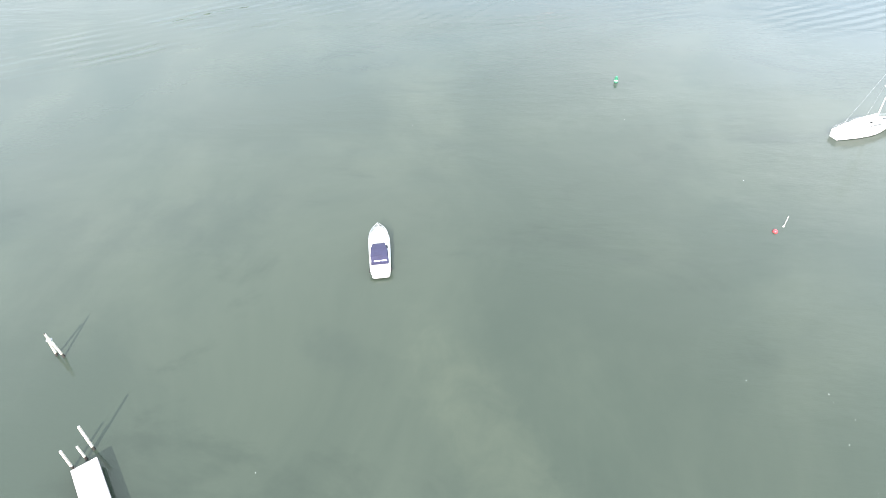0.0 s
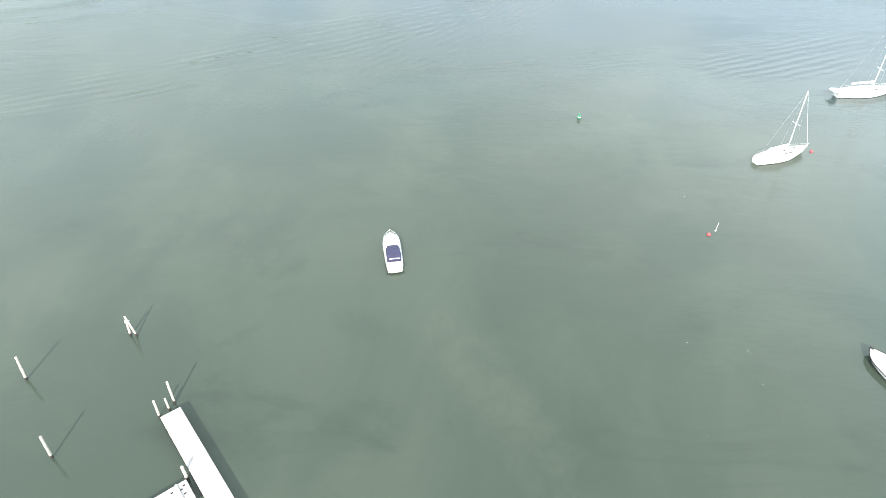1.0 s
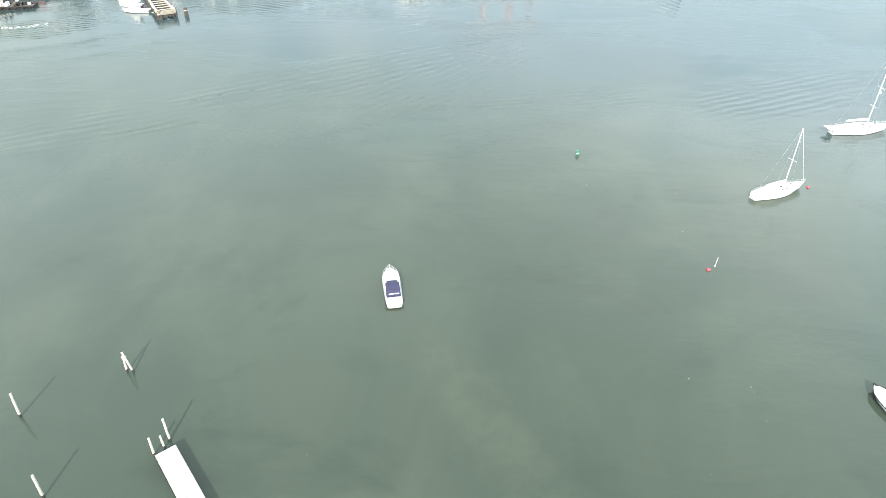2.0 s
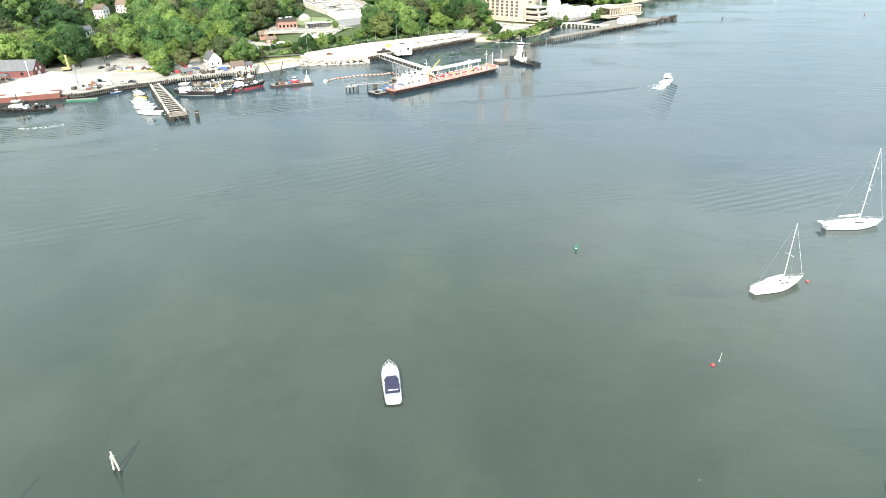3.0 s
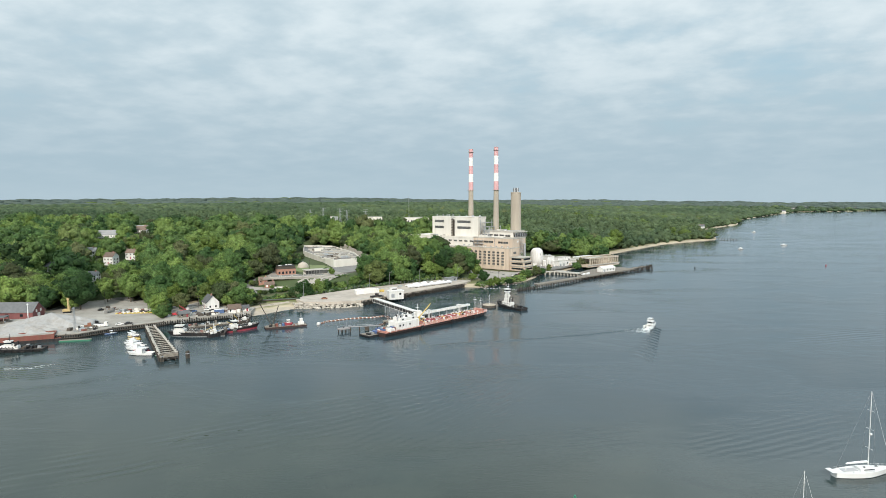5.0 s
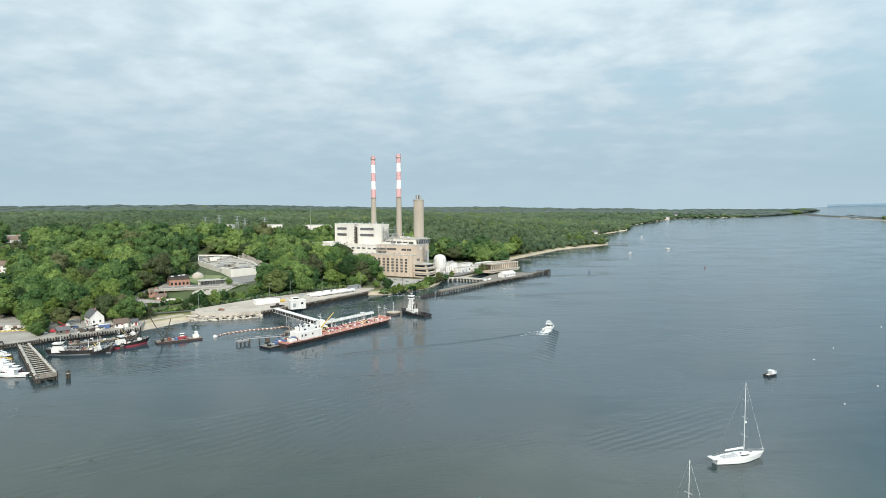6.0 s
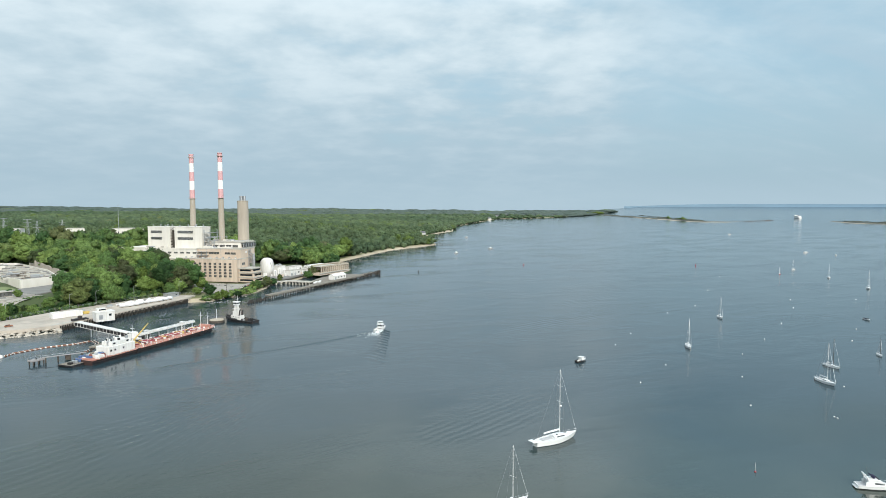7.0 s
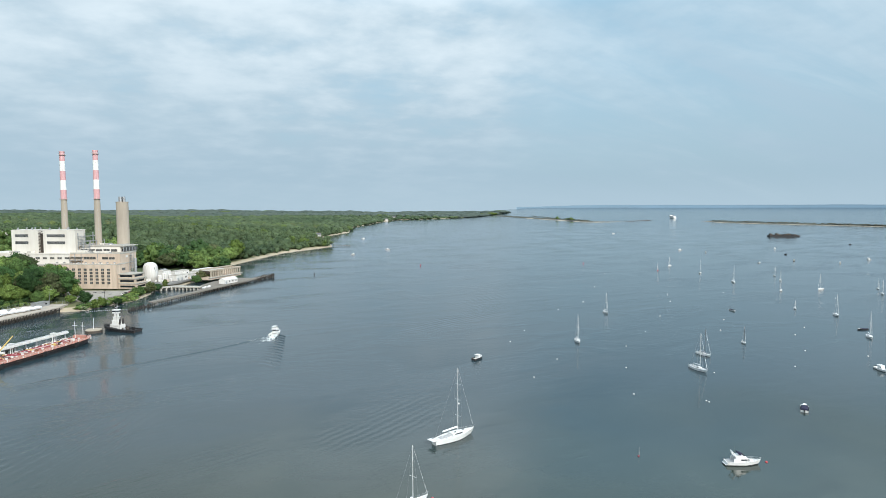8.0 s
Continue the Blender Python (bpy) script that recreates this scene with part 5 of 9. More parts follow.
part("bucket", B(0.1, 1.6, -1.2, 0.4, 8.8, 10.0, bevel=0.15), OCHRE, digger)


def mast_pole(name, x, y, z, h, r, material, label, lattice=False, lamp=False, group="yard poles"):
    t = thing(name, x, y, z, 0, label, "pole", group)
    if lattice:
        bm = bmesh.new()
        for sx, sy in ((-0.5, -0.5), (0.5, -0.5), (0.5, 0.5), (-0.5, 0.5)):
            tube(bm, (sx, sy, 0), (sx * 0.5, sy * 0.5, h), 0.09, n=5)
        n = int(h / 1.4)
        for k in range(n):
            w = 0.5 - 0.25 * k / n
            tube(bm, (-w, -w, k * 1.4), (w, -w, k * 1.4 + 1.4), 0.05, n=4)
            tube(bm, (w, w, k * 1.4), (-w, w, k * 1.4 + 1.4), 0.05, n=4)
        part("lattice", bm, material, t)
    else:
        part("shaft", T((0, 0, -0.5), (0, 0, h), r, r * 0.7, 8), material, t)
    if lamp:
        part("arm", T((0, 0, h - 0.2), (1.4, 0, h + 0.1), 0.06, n=5), material, t)
        part("lamp_head", B(1.1, 2.0, -0.2, 0.2, h, h + 0.2), STEEL, t)
    else:
        part("crosspiece", B(-0.9, 0.9, -0.1, 0.1, h - 1.0, h - 0.75), material, t)
    return t


mast_pole("flag_pole", -248.0, 391.0, 3.1, 12.5, 0.28, ALU, "tall white pole beside the barn")
mast_pole("loader_tower", -204.5, 363.5, 3.1, 14.5, 0.3, STEEL, "grey lattice loading tower with a conveyor", True)
for x, y in ((-96.7, 479.7), (-85.2, 498.8), (-51.5, 529), (-35.3, 540.1), (-23.1, 549.9), (-9.9, 559.9), (24.0, 572.6), (-128, 455)):
    mast_pole("lamp_post", x, y, 3.9, 11.0, 0.13, STEEL, "slim grey lamp post beside the lot", lamp=True, group="lot lamp posts")
for x, y, h in ((-232, 452, 11), (-176, 440, 11), (-160, 436, 10), (62, 574, 9), (104, 604, 9), (150, 700, 12), (-112, 586, 10), (-137, 533, 11)):
    mast_pole("utility_pole", x, y, float(land_height(x, y)), h, 0.16, OLDTIMBER, "weathered wooden utility pole", group="utility poles")


def car(x, y, z, turn, paint, label, big=False):
    t = thing("parked_car" if not big else "truck", x, y, z, turn, label, "car" if not big else "truck", "parked vehicles")
    L, W, H = (4.5, 1.8, 0.75) if not big else (7.0, 2.4, 1.3)
    part("body", B(-L / 2, L / 2, -W / 2, W / 2, 0.35, 0.35 + H, taper=0.06, bevel=0.12), paint, t)
    if big:
        part("cab", B(1.4, 3.4, -1.1, 1.1, 1.6, 2.9, taper=0.1, bevel=0.1), paint, t)
        part("windscreen", B(3.33, 3.42, -0.9, 0.9, 1.95, 2.7), GLASS, t)
    else:
        part("cabin", B(-1.5, 0.9, -0.78, 0.78, 1.08, 1.52, taper=0.2, bevel=0.06), GLASS, t, "dark glazed cabin")
        part("roof", B(-1.15, 0.55, -0.6, 0.6, 1.52, 1.57), paint, t)
    for sx in (-L * 0.31, L * 0.31):
        for sy in (-W / 2 + 0.1, W / 2 - 0.1):
            w = part("wheel", T((sx, sy - 0.11, 0.34), (sx, sy + 0.11, 0.34), 0.34, n=12), RUBBER, t)
            part("rim", T((sx, sy - 0.12, 0.34), (sx, sy + 0.12, 0.34), 0.18, n=8), STEEL, w)
    return t


CARS = ((-187.9, 381.8, 20, OFFWHITE, "white"), (-183.8, 384.4, 25, BLACKHULL, "black"), (-224.8, 432, 80, BLACKHULL, "black"), (-199, 372, 10, OFFWHITE, "white"),
        (-151, 427, 30, OFFWHITE, "white"), (-158, 421, 60, BLUE, "blue"), (78, 600, 30, OFFWHITE, "white"), (82, 606, 30, BLACKHULL, "black"), (86, 611, 30, DARKRED, "dark red"), (70, 604, 30, STEEL, "silver"),
        (-38, 476, 40, BLACKHULL, "black"), (60, 622, -40, OFFWHITE, "white"), (66, 617, -40, STEEL, "silver"), (-142, 424, 10, STEEL, "silver"), (148, 690, 36, OFFWHITE, "white"), (-136, 585, 0, OFFWHITE, "white"))
for x, y, a, p, c in CARS:
    car(x, y, float(land_height(x, y)) if x > 40 or y > 560 else (3.1 if x < -170 else 3.55 if x < -100 else 3.9), a, p, c + " car parked on the worn yard")
car(-204.5, 374.0, 3.1, 30, ORANGE, "orange loader truck beside the quay tower", True)
car(-196.5, 377.5, 3.1, 15, OFFWHITE, "white flatbed truck on the quay", True)
car(-164.5, 411, 3.5, 35, RED, "red work truck on the small wharf", True)
car(-215.0, 424.0, 3.1, 75, ASPHALT, "dark grey dump truck in the yard", True)
car(-79, 468, 3.9, 20, ORANGE, "small orange work truck on the lot")
car(-42.5, 473.5, 3.9, 45, BLACKHULL, "black truck on the lot apron", True)
car(-133, 430, 3.52, 10, OFFWHITE, "white van behind the cottage", True)

junk_mesh = []
for k, mm in enumerate((CONC, TIMBER, RUSTRED, STEEL, PANEL, OLDTIMBER, RUBBER, OLDTIMBER)):
    g = random.Random(30 + k)
    bm = B(-g.uniform(0.8, 1.8), g.uniform(0.8, 1.8), -0.8, 0.8, 0, g.uniform(0.7, 1.5), taper=0.15, bevel=0.1)
    junk_mesh.append((("crate", "pallet_load", "scrap_bin", "steel_box", "steel_drum", "timber_bundle", "worn_tyre", "tool_chest")[k], link_mesh("gear", bm, mm)))
JUNK_LABEL = ("pale weathered crate", "grey wooden pallet load", "rusty red scrap bin", "grey steel box", "cream steel drum", "dark timber bundle", "black rubber tyre", "dark timber tool chest")
for i in range(170):
    if i >= 90:
        t = random.random()
        if i < 135:
            x, y, z = -172 + 46 * t + random.uniform(-2, 2), 402 + 18 * t + random.uniform(0, 9), 3.5
        else:
            x, y, z = random.uniform(-212, -196), random.uniform(362, 388), 3.1
    elif i < 44:
        x, y, z = random.uniform(-224, -184), 0, 3.1
        y = 436 - (x + 224) * 0.28 + random.uniform(-5, 4)
    elif i < 62:
        x, y, z = random.uniform(-288, -262), random.uniform(381, 398), 3.1
    elif i < 80:
        t = random.random()
        x, y, z = -160 + 36 * t + random.uniform(-1, 1), 400 + 20 * t + random.uniform(0, 5), 3.5
    else:
        x, y, z = random.uniform(-205, -198), random.uniform(366, 380), 3.1
    nm, me = junk_mesh[random.randrange(8)]
    k = [q[0] for q in junk_mesh].index(nm)
    o = new(nm, me)
    s = random.uniform(0.6, 1.5)
    o.matrix_basis = pose(x, y, z, 0, 0, random.uniform(0, 360)) @ Matrix.Diagonal((s, s, s * random.uniform(0.7, 1.3), 1))
    tagged(o, JUNK_LABEL[k] + " lying in the work yard", "yard gear", "yard gear")
for i in range(30):
    t = i / 29
    part_t = thing("stored_dinghy", -208 + 26 * t, 419.6 + 2.6 * t + (i % 3) * 2.3, 3.1, 80 + random.uniform(-25, 25), "small upturned " + ("yellow" if i % 3 == 0 else "red" if i % 7 == 1 else "white") + " dinghy stored ashore", "dinghy", "stored dinghies")
    bm = bmesh.new()
    bmesh.ops.create_uvsphere(bm, u_segments=10, v_segments=6, radius=1.0)
    for v in bm.verts:
        v.co = Vector((v.co.x * 2.2, v.co.y * 0.8, max(0, v.co.z) * 0.7))
    part("hull", bm, YELLOW if i % 3 == 0 else DARKRED if i % 7 == 1 else OFFWHITE, part_t, smooth=True)


wf = thing("work_float", -138.0, 392.0, 0, 30, "weathered timber work float beside the wharf", "float")
part("pontoon", B(-12, 12, -3, 3, -0.4, 0.9, bevel=0.08), OLDTIMBER, wf)
part("planking", B(-12, 12, -2.9, 2.9, 0.9, 1.0), TIMBER, wf)
for k in range(10):
    x, y = random.uniform(-11, 11), random.uniform(-2.2, 2.2)
    part("deck_gear", B(x - random.uniform(0.3, 1.0), x + random.uniform(0.3, 1.0), y - 0.4, y + 0.4, 1.0, random.uniform(1.5, 2.8), bevel=0.08), (TIMBER, STEEL, RUSTRED, OFFWHITE, OLDTIMBER)[k % 5], wf)
blue_box = thing("blue_container", -139.5, 416.0, 3.5, 28, "faded blue steel container on the wharf", "container")
part("box", B(-3, 3, -1.2, 1.2, 0.1, 2.6, bevel=0.05), BLUE, blue_box)
part("roof", B(-3, 3, -1.2, 1.2, 2.61, 2.7), TARP, blue_box)
lift = thing("red_yard_crane", -163.0, 420.0, 3.5, 60, "small red yard crane with a folded boom", "crane")
part("chassis", B(-2.6, 2.6, -1.1, 1.1, 0.5, 1.3, bevel=0.1), RED, lift)
for x in (-1.8, 0, 1.8):
    for y in (-1.1, 1.1):
        part("wheel", T((x, y - 0.2, 0.5), (x, y + 0.2, 0.5), 0.5, n=12), RUBBER, lift)
part("cab", B(0.8, 2.4, -0.9, 0.5, 1.3, 2.9, bevel=0.1), OFFWHITE, lift)
part("boom", T((1.0, 0.6, 1.6), (-4.2, 0.6, 5.2), 0.35, 0.22, 6), RED, lift)
part("counterweight", B(-2.4, -1.2, -1.0, 1.0, 1.3, 2.3, bevel=0.1), RUSTRED, lift)

# ---------------------------------------------------------------- houses
def house(x, y, z, turn, w, d, h, wall, roof, label, porch=False, chimney=True, group="houses", base=-1.2):
    t = thing("house", x, y, z, turn, label, "house", group)
    hr = h + d * (0.52 if z == 3.5 and d > 8 else 0.38)
    part("wall", gable_walls(-w / 2, w / 2, -d / 2, d / 2, base, h, hr), wall, t)
    part("roof", gable(-w / 2, w / 2, -d / 2, d / 2, h, hr, 0.5), roof, t)
    n = max(2, int(w / 2.6))
    for fl in range(2 if h > 4.5 else 1):
        zz = 0.9 + fl * 2.8
        for k in range(n):
            xx = -w / 2 + (k + 0.5) * w / n
            if fl == 0 and k == n // 2:
                part("door", B(xx - 0.5, xx + 0.5, -d / 2 - 0.08, -d / 2, 0, 2.1), DARKRED, t)
                continue
            win = part("window", B(xx - 0.5, xx + 0.5, -d / 2 - 0.05, -d / 2, zz, zz + 1.4), GLASS, t)
            part("frame", B(xx - 0.62, xx + 0.62, -d / 2 - 0.09, -d / 2 - 0.051, zz - 0.14, zz), OFFWHITE, win)
        for yy in (-d * 0.22, d * 0.22):
            for s in (-1, 1):
                part("window", B(s * w / 2 - 0.04, s * w / 2 + 0.04, yy - 0.5, yy + 0.5, zz, zz + 1.4), GLASS, t)
    if chimney:
        part("chimney", B(w * 0.2, w * 0.2 + 0.9, -0.45, 0.45, h, hr + 1.2), BRICK, t)
    if porch:
        part("porch_roof", B(-w * 0.4, w * 0.4, -d / 2 - 2.4, -d / 2 - 0.1, 2.6, 2.85), roof, t)
        for xx in (-w * 0.38, 0.0, w * 0.38):
            part("porch_post", B(xx - 0.1, xx + 0.1, -d / 2 - 2.3, -d / 2 - 2.1, 0, 2.6), OFFWHITE, t)
    return t


house(-152.6, 438.0, 3.5, -55, 11.5, 8.5, 4.5, OFFWHITE, ROOFGREY, "white clapboard house with a grey gable roof")
house(-131.0, 420.5, 3.5, 25, 8, 6, 2.8, OFFWHITE, ROOFBROWN, "small white cottage with a brown roof", chimney=False)
house(-125.0, 424.5, 3.5, 25, 4.5, 4, 2.4, PANEL, ROOFGREY, "small cream shed with a grey roof", chimney=False)
house(-158.5, 405.0, 3.5, 40, 6.5, 4.0, 2.4, TIMBER, ROOFGREY, "small grey timber store with a grey roof", chimney=False)
for x, y, w, d, h, a, wl, rf, lb in ((-363, 719, 20, 12, 6.2, 12, OFFWHITE, ROOFGREY, "large white house with a grey roof among trees"), (-372, 826, 18, 11, 6.2, -8, OFFWHITE, ROOFBROWN, "white house with a brown roof among trees"),
                                     (-381, 848, 18, 11, 6.5, 10, PANEL, ROOFGREY, "cream house behind another on the wooded hill"), (-319, 600, 12, 9, 6.0, 5, PANEL, ROOFGREY, "cream two-storey house on the wooded slope"),
                                     (-287, 574, 9, 9, 7.0, -10, OFFWHITE, ROOFBROWN, "tall white house on the wooded slope"), (-398, 588, 11, 8, 5.6, 20, OFFWHITE, ROOFGREY, "white house half hidden by trees"),
                                     (-273, 516, 8, 7, 4.6, 0, OFFWHITE, ROOFGREY, "small white house half hidden by trees"), (-321, 540, 16, 9, 5.2, 8, CONC, ROOFGREY, "grey house half hidden by trees"),
                                     (-278, 596, 10, 8, 6.0, -6, OFFWHITE, ROOFBROWN, "white house with a brown roof on the slope"), (-141, 533, 7, 6, 3.0, 12, BRICK, ROOFBROWN, "small brick house beside the works")):
    house(x, y, float(land_height(x, y)) + (3.2 if y > 700 else 0.4), a, w, d, h, wl, ROOFPALE if rf is ROOFGREY else rf, lb, porch=w > 15, group="hillside houses", base=-5)

# ---------------------------------------------------------------- treatment works on the hill
works = thing("treatment_basin", 0, 0, 0, 0, "pale concrete treatment basin with raised walls", "basin")
ring = [(-92.7, 609.2), (-69.3, 629.1), (-84, 692), (-121.7, 785), (-158, 795), (-142.9, 714.8), (-117.6, 658.0)]
part("floor", slab(ring, 8, 17.4), ASPHALT, works)
bm = bmesh.new()
for p, q in zip(ring, ring[1:] + ring[:1]):
    p, q = Vector((*p, 0)), Vector((*q, 0))
    d = (q - p).normalized()
    nn = Vector((-d.y, d.x, 0)) * 0.4
    lo = [bm.verts.new((v.x, v.y, 7)) for v in (p - nn, q - nn, q + nn, p + nn)]
    hi = [bm.verts.new((v.x, v.y, 19)) for v in (p - nn, q - nn, q + nn, p + nn)]
    bm.faces.new(hi)
    for i in range(4):
        bm.faces.new((lo[i], lo[(i + 1) % 4], hi[(i + 1) % 4], hi[i]))
bmesh.ops.recalc_face_normals(bm, faces=bm.faces)
part("wall", bm, PANEL, works, "pale outer wall")
for k in range(7):
    t = 0.12 + k * 0.125
    cx, cy = -88 + (-134 + 88) * t, 622 + (772 - 622) * t
    part("channel_wall", B(-18, 20, -0.4, 0.4, 17.4, 18.8), CONC, works).matrix_basis = pose(cx, cy, 0, 0, 0, 32)
    tk = part("settling_tank", lathe([(4.2, 17.4), (4.2, 18.9), (3.9, 18.9), (3.9, 17.8), (0, 17.8)], 18), CONC, works)
    tk.location = (cx + 6, cy + 8, 0)
    part("rake_arm", B(-4, 4, -0.15, 0.15, 18.95, 19.3), STEEL, tk)
gw_ = random.Random(77)
for k in range(70):
    t = gw_.random()
    cx, cy = -88 + (-136 + 88) * t + gw_.uniform(-14, 15), 622 + (778 - 622) * t + gw_.uniform(-9, 9)
    if not bool(inside(ring, np.array([cx]), np.array([cy]))[0]):
        continue
    w, d, h = gw_.uniform(0.8, 4.5), gw_.uniform(0.6, 2.0), gw_.uniform(0.6, 2.6)
    part("pump_block" if k % 3 else "pipe_run", B(-w, w, -d, d, 17.4, 17.4 + h, bevel=0.1) if k % 3 else T((-w * 2, 0, 18.4), (w * 2, 0, 18.4), 0.4, n=8), (OLDTIMBER, TIMBER, STEEL, CONC, ASPHALT)[k % 5], works).matrix_basis = pose(cx, cy, 0, 0, 0, gw_.choice((32, 122, 20)))
part("control_room", B(-5, 5, -3, 3, 17.4, 21.0), PANEL, works).matrix_basis = pose(-128, 726, 0, 0, 0, 20)
wall2 = thing("retaining_wall", -78, 690, 0, 0, "long stepped concrete retaining wall above the works", "wall")
for k in range(6):
    x, y = -55 - 9.5 * k, 628 + 27 * k
    part("panel", B(-15, 15, -0.4, 0.4, 10, 18.5 + 0.8 * k), LOTCONC, wall2).matrix_basis = pose(x + 78 - 4.7, y - 690 + 13, 0, 0, 0, 109)
brick = thing("brick_office", -127.5, 557, 11.9, 20, "flat-roofed red brick works office with a dark upper storey", "office")
part("wall", B(-7.8, 7.8, -7, 7, -2, 5.4), BRICK, brick)
part("cornice", B(-8.1, 8.1, -7.3, 7.3, 5.4, 5.8), OLDTIMBER, brick)
part("upper_storey", B(-7.2, 7.4, -5.6, 6.4, 5.8, 7.4), OLDTIMBER, brick, "dark clad upper storey")
part("roof", B(-7.4, 7.6, -5.9, 6.7, 7.4, 7.7), OLDTIMBER, brick)
part("roof_felt", B(-7.0, 7.2, -5.4, 6.2, 7.7, 7.76), RUBBER, brick)
for k, (x, y, w) in enumerate(((-5, -2, 1.2), (0.8, 1.5, 0.9), (4.2, 3.5, 1.4))):
    part("roof_unit", B(x - w, x + w, y - 1, y + 1, 7.76, 8.4 + 0.2 * (k % 2), bevel=0.06), OFFWHITE, brick, "white roof unit")
for k in range(5):
    part("window", B(-6.9 + 3.0 * k, -5.3 + 3.0 * k, -7.08, -7.0, 1.2, 3.2), GLASS, brick)
part("door", B(7.6, 7.88, -3, -0.6, -0.1, 2.4), OFFWHITE, brick)
lodge = thing("brick_lodge", -133.5, 524, float(land_height(-133.5, 524)), 14, "small old brick lodge with a low dark gabled roof", "lodge")
part("wall", gable_walls(-3.8, 3.8, -3.4, 3.4, -2.5, 3.0, 4.8), BRICK, lodge)
part("roof", gable(-3.8, 3.8, -3.4, 3.4, 3.0, 4.8, 0.5, 0.22), ROOFBROWN, lodge)
for x in (-2.6, 0.4):
    part("window", B(x, x + 1.5, -3.48, -3.38, 0.9, 2.6), OFFWHITE, lodge)
part("chimney", B(2.4, 3.2, 0.6, 1.4, 4.0, 6.6), BRICK, lodge)
low_wall = thing("garden_wall", -124, 520.5, float(land_height(-124, 520.5)), 22, "low pale rendered garden wall on the slope", "wall")
part("panel", B(-6, 6, -0.25, 0.25, -1.5, 1.7), OFFWHITE, low_wall)
part("coping", B(-6.2, 6.2, -0.4, 0.4, 1.7, 1.9), LOTCONC, low_wall)
dome = thing("dome_tank", -122, 606, 11.9, 0, "squat beige domed tank", "tank")
part("shell", lathe([(5.4, -1), (5.3, 1.4), (4.6, 3.2), (3.1, 4.7), (1.1, 5.5), (0, 5.6)], 22), LOTCONC, dome, "", True)
part("hatch", lathe([(0.6, 5.4), (0.6, 6.0), (0, 6.1)], 10), STEEL, dome)
pavil = thing("glazed_pavilion", -100.5, 553, 11.9, 27, "low glazed pavilion with a pale flat roof", "pavilion")
part("base", B(-10, 10, -4, 4, -2, 1.0), CONC, pavil)
part("roof", B(-10.6, 10.6, -4.6, 4.6, 4.2, 4.7), CONC, pavil)
for k in range(8):
    part("pane", B(-9.6 + 2.4 * k, -7.5 + 2.4 * k, -3.9, -3.8, 1.0, 4.2), DUSTGLASS, pavil)
part("back_wall", B(-9.8, 9.8, 3.5, 3.8, 1.0, 4.2), PANEL, pavil)
for pts, mm, z in (([(-140, 530), (-92, 536), (-74, 566), (-76, 590), (-112, 548), (-142, 580)], YARD, 12.25), ([(-142, 578), (-108, 572), (-94, 600), (-120, 655), (-148, 640)], LAWN, 12.3), ([(-76, 560), (-56, 590), (-46, 628), (-60, 640), (-66, 628), (-92, 604), (-102, 590)], ASPHALT, 12.33)):
    part("works_ground", slab(pts, z - 1.6, z), mm, service)


def lane(name, pts, width, material, label):
    """A paved lane laid over the slope."""
    L_, R_ = [], []
    for (ax, ay), (bx, by) in zip(pts, pts[1:]):
        n_ = max(2, int(math.hypot(bx - ax, by - ay) / 3))
        dx, dy = (by - ay), -(bx - ax)
        q = width / 2 / math.hypot(dx, dy)
        for i in range(n_ + ((bx, by) == pts[-1])):
            x, y = ax + (bx - ax) * i / n_, ay + (by - ay) * i / n_
            L_.append((x - dx * q, y - dy * q))
            R_.append((x + dx * q, y + dy * q))
    A = np.array([L_, [((a + c) / 2, (b + d) / 2) for (a, b), (c, d) in zip(L_, R_)], R_])
    return tagged(new(name, grid_mesh(name, A[:, :, 0], A[:, :, 1], land_height(A[:, :, 0], A[:, :, 1]) + 0.4, material)), label, "lane", kind="structure")


lane("road_1", [(-154, 545), (-149, 520), (-141, 500), (-136, 482)], 7, ASPHALT, "worn asphalt lane down to the lot")
lane("road_2", [(-149, 517), (-136, 516), (-116, 520), (-98, 531), (-84, 545), (-76, 558)], 12, YARD, "worn grey service lane below the works")
for k in range(5):
    tk = thing("sludge_bed", -132 + 9 * k, 537 + 2.0 * k, 11.8, 12, "shallow concrete bed of grey sludge", "sludge bed", "sludge beds")
    part("rim", B(-4.0, 4.0, -5, 5, -1, 0.9), CONC, tk)
    part("sludge", B(-3.6, 3.6, -4.6, 4.6, 0.9, 0.93), ASPHALT, tk)

# lot things
for k, (x, y, w) in enumerate(((-54.5, 489.5, 8), (-51, 492.5, 8), (-47.5, 494, 9), (-44, 497, 6), (-57, 494, 6))):
    c = thing("site_container", x, y, 3.9, 24, "white steel site container on the lot", "container", "white containers")
    part("box", B(-w / 2, w / 2, -1.5, 1.5, 0.15, 3.2 + 0.4 * (k % 3), bevel=0.06), OFFWHITE, c)
    part("door", B(w / 2 + 0.01, w / 2 + 0.06, -1.2, 1.2, 0.3, 2.8), STEEL, c)
    part("skid", B(-w / 2, w / 2, -1.2, -0.9, 0, 0.14), STEEL, c)
    part("skid", B(-w / 2, w / 2, 0.9, 1.2, 0, 0.14), STEEL, c)
cube = shed("white_block_house", -27.0, 476.5, 3.9, 20, 11.5, 7.5, 4.6, OFFWHITE, OFFWHITE, "plain white block house with a roof cabin", "block house")
part("roof_cabin", B(-4, 1.5, -1, 3, 4.95, 6.8), OFFWHITE, cube)
part("roof_window", B(-3, 1, -1.06, -1.0, 5.6, 6.4), GLASS, cube)
yt = thing("yellow_skip", -39.5, 501.5, 3.9, 20, "yellow steel skip beside the containers", "skip")
part("tub", B(-2, 2, -1, 1, 0.2, 1.8, taper=-0.2), YELLOW, yt)
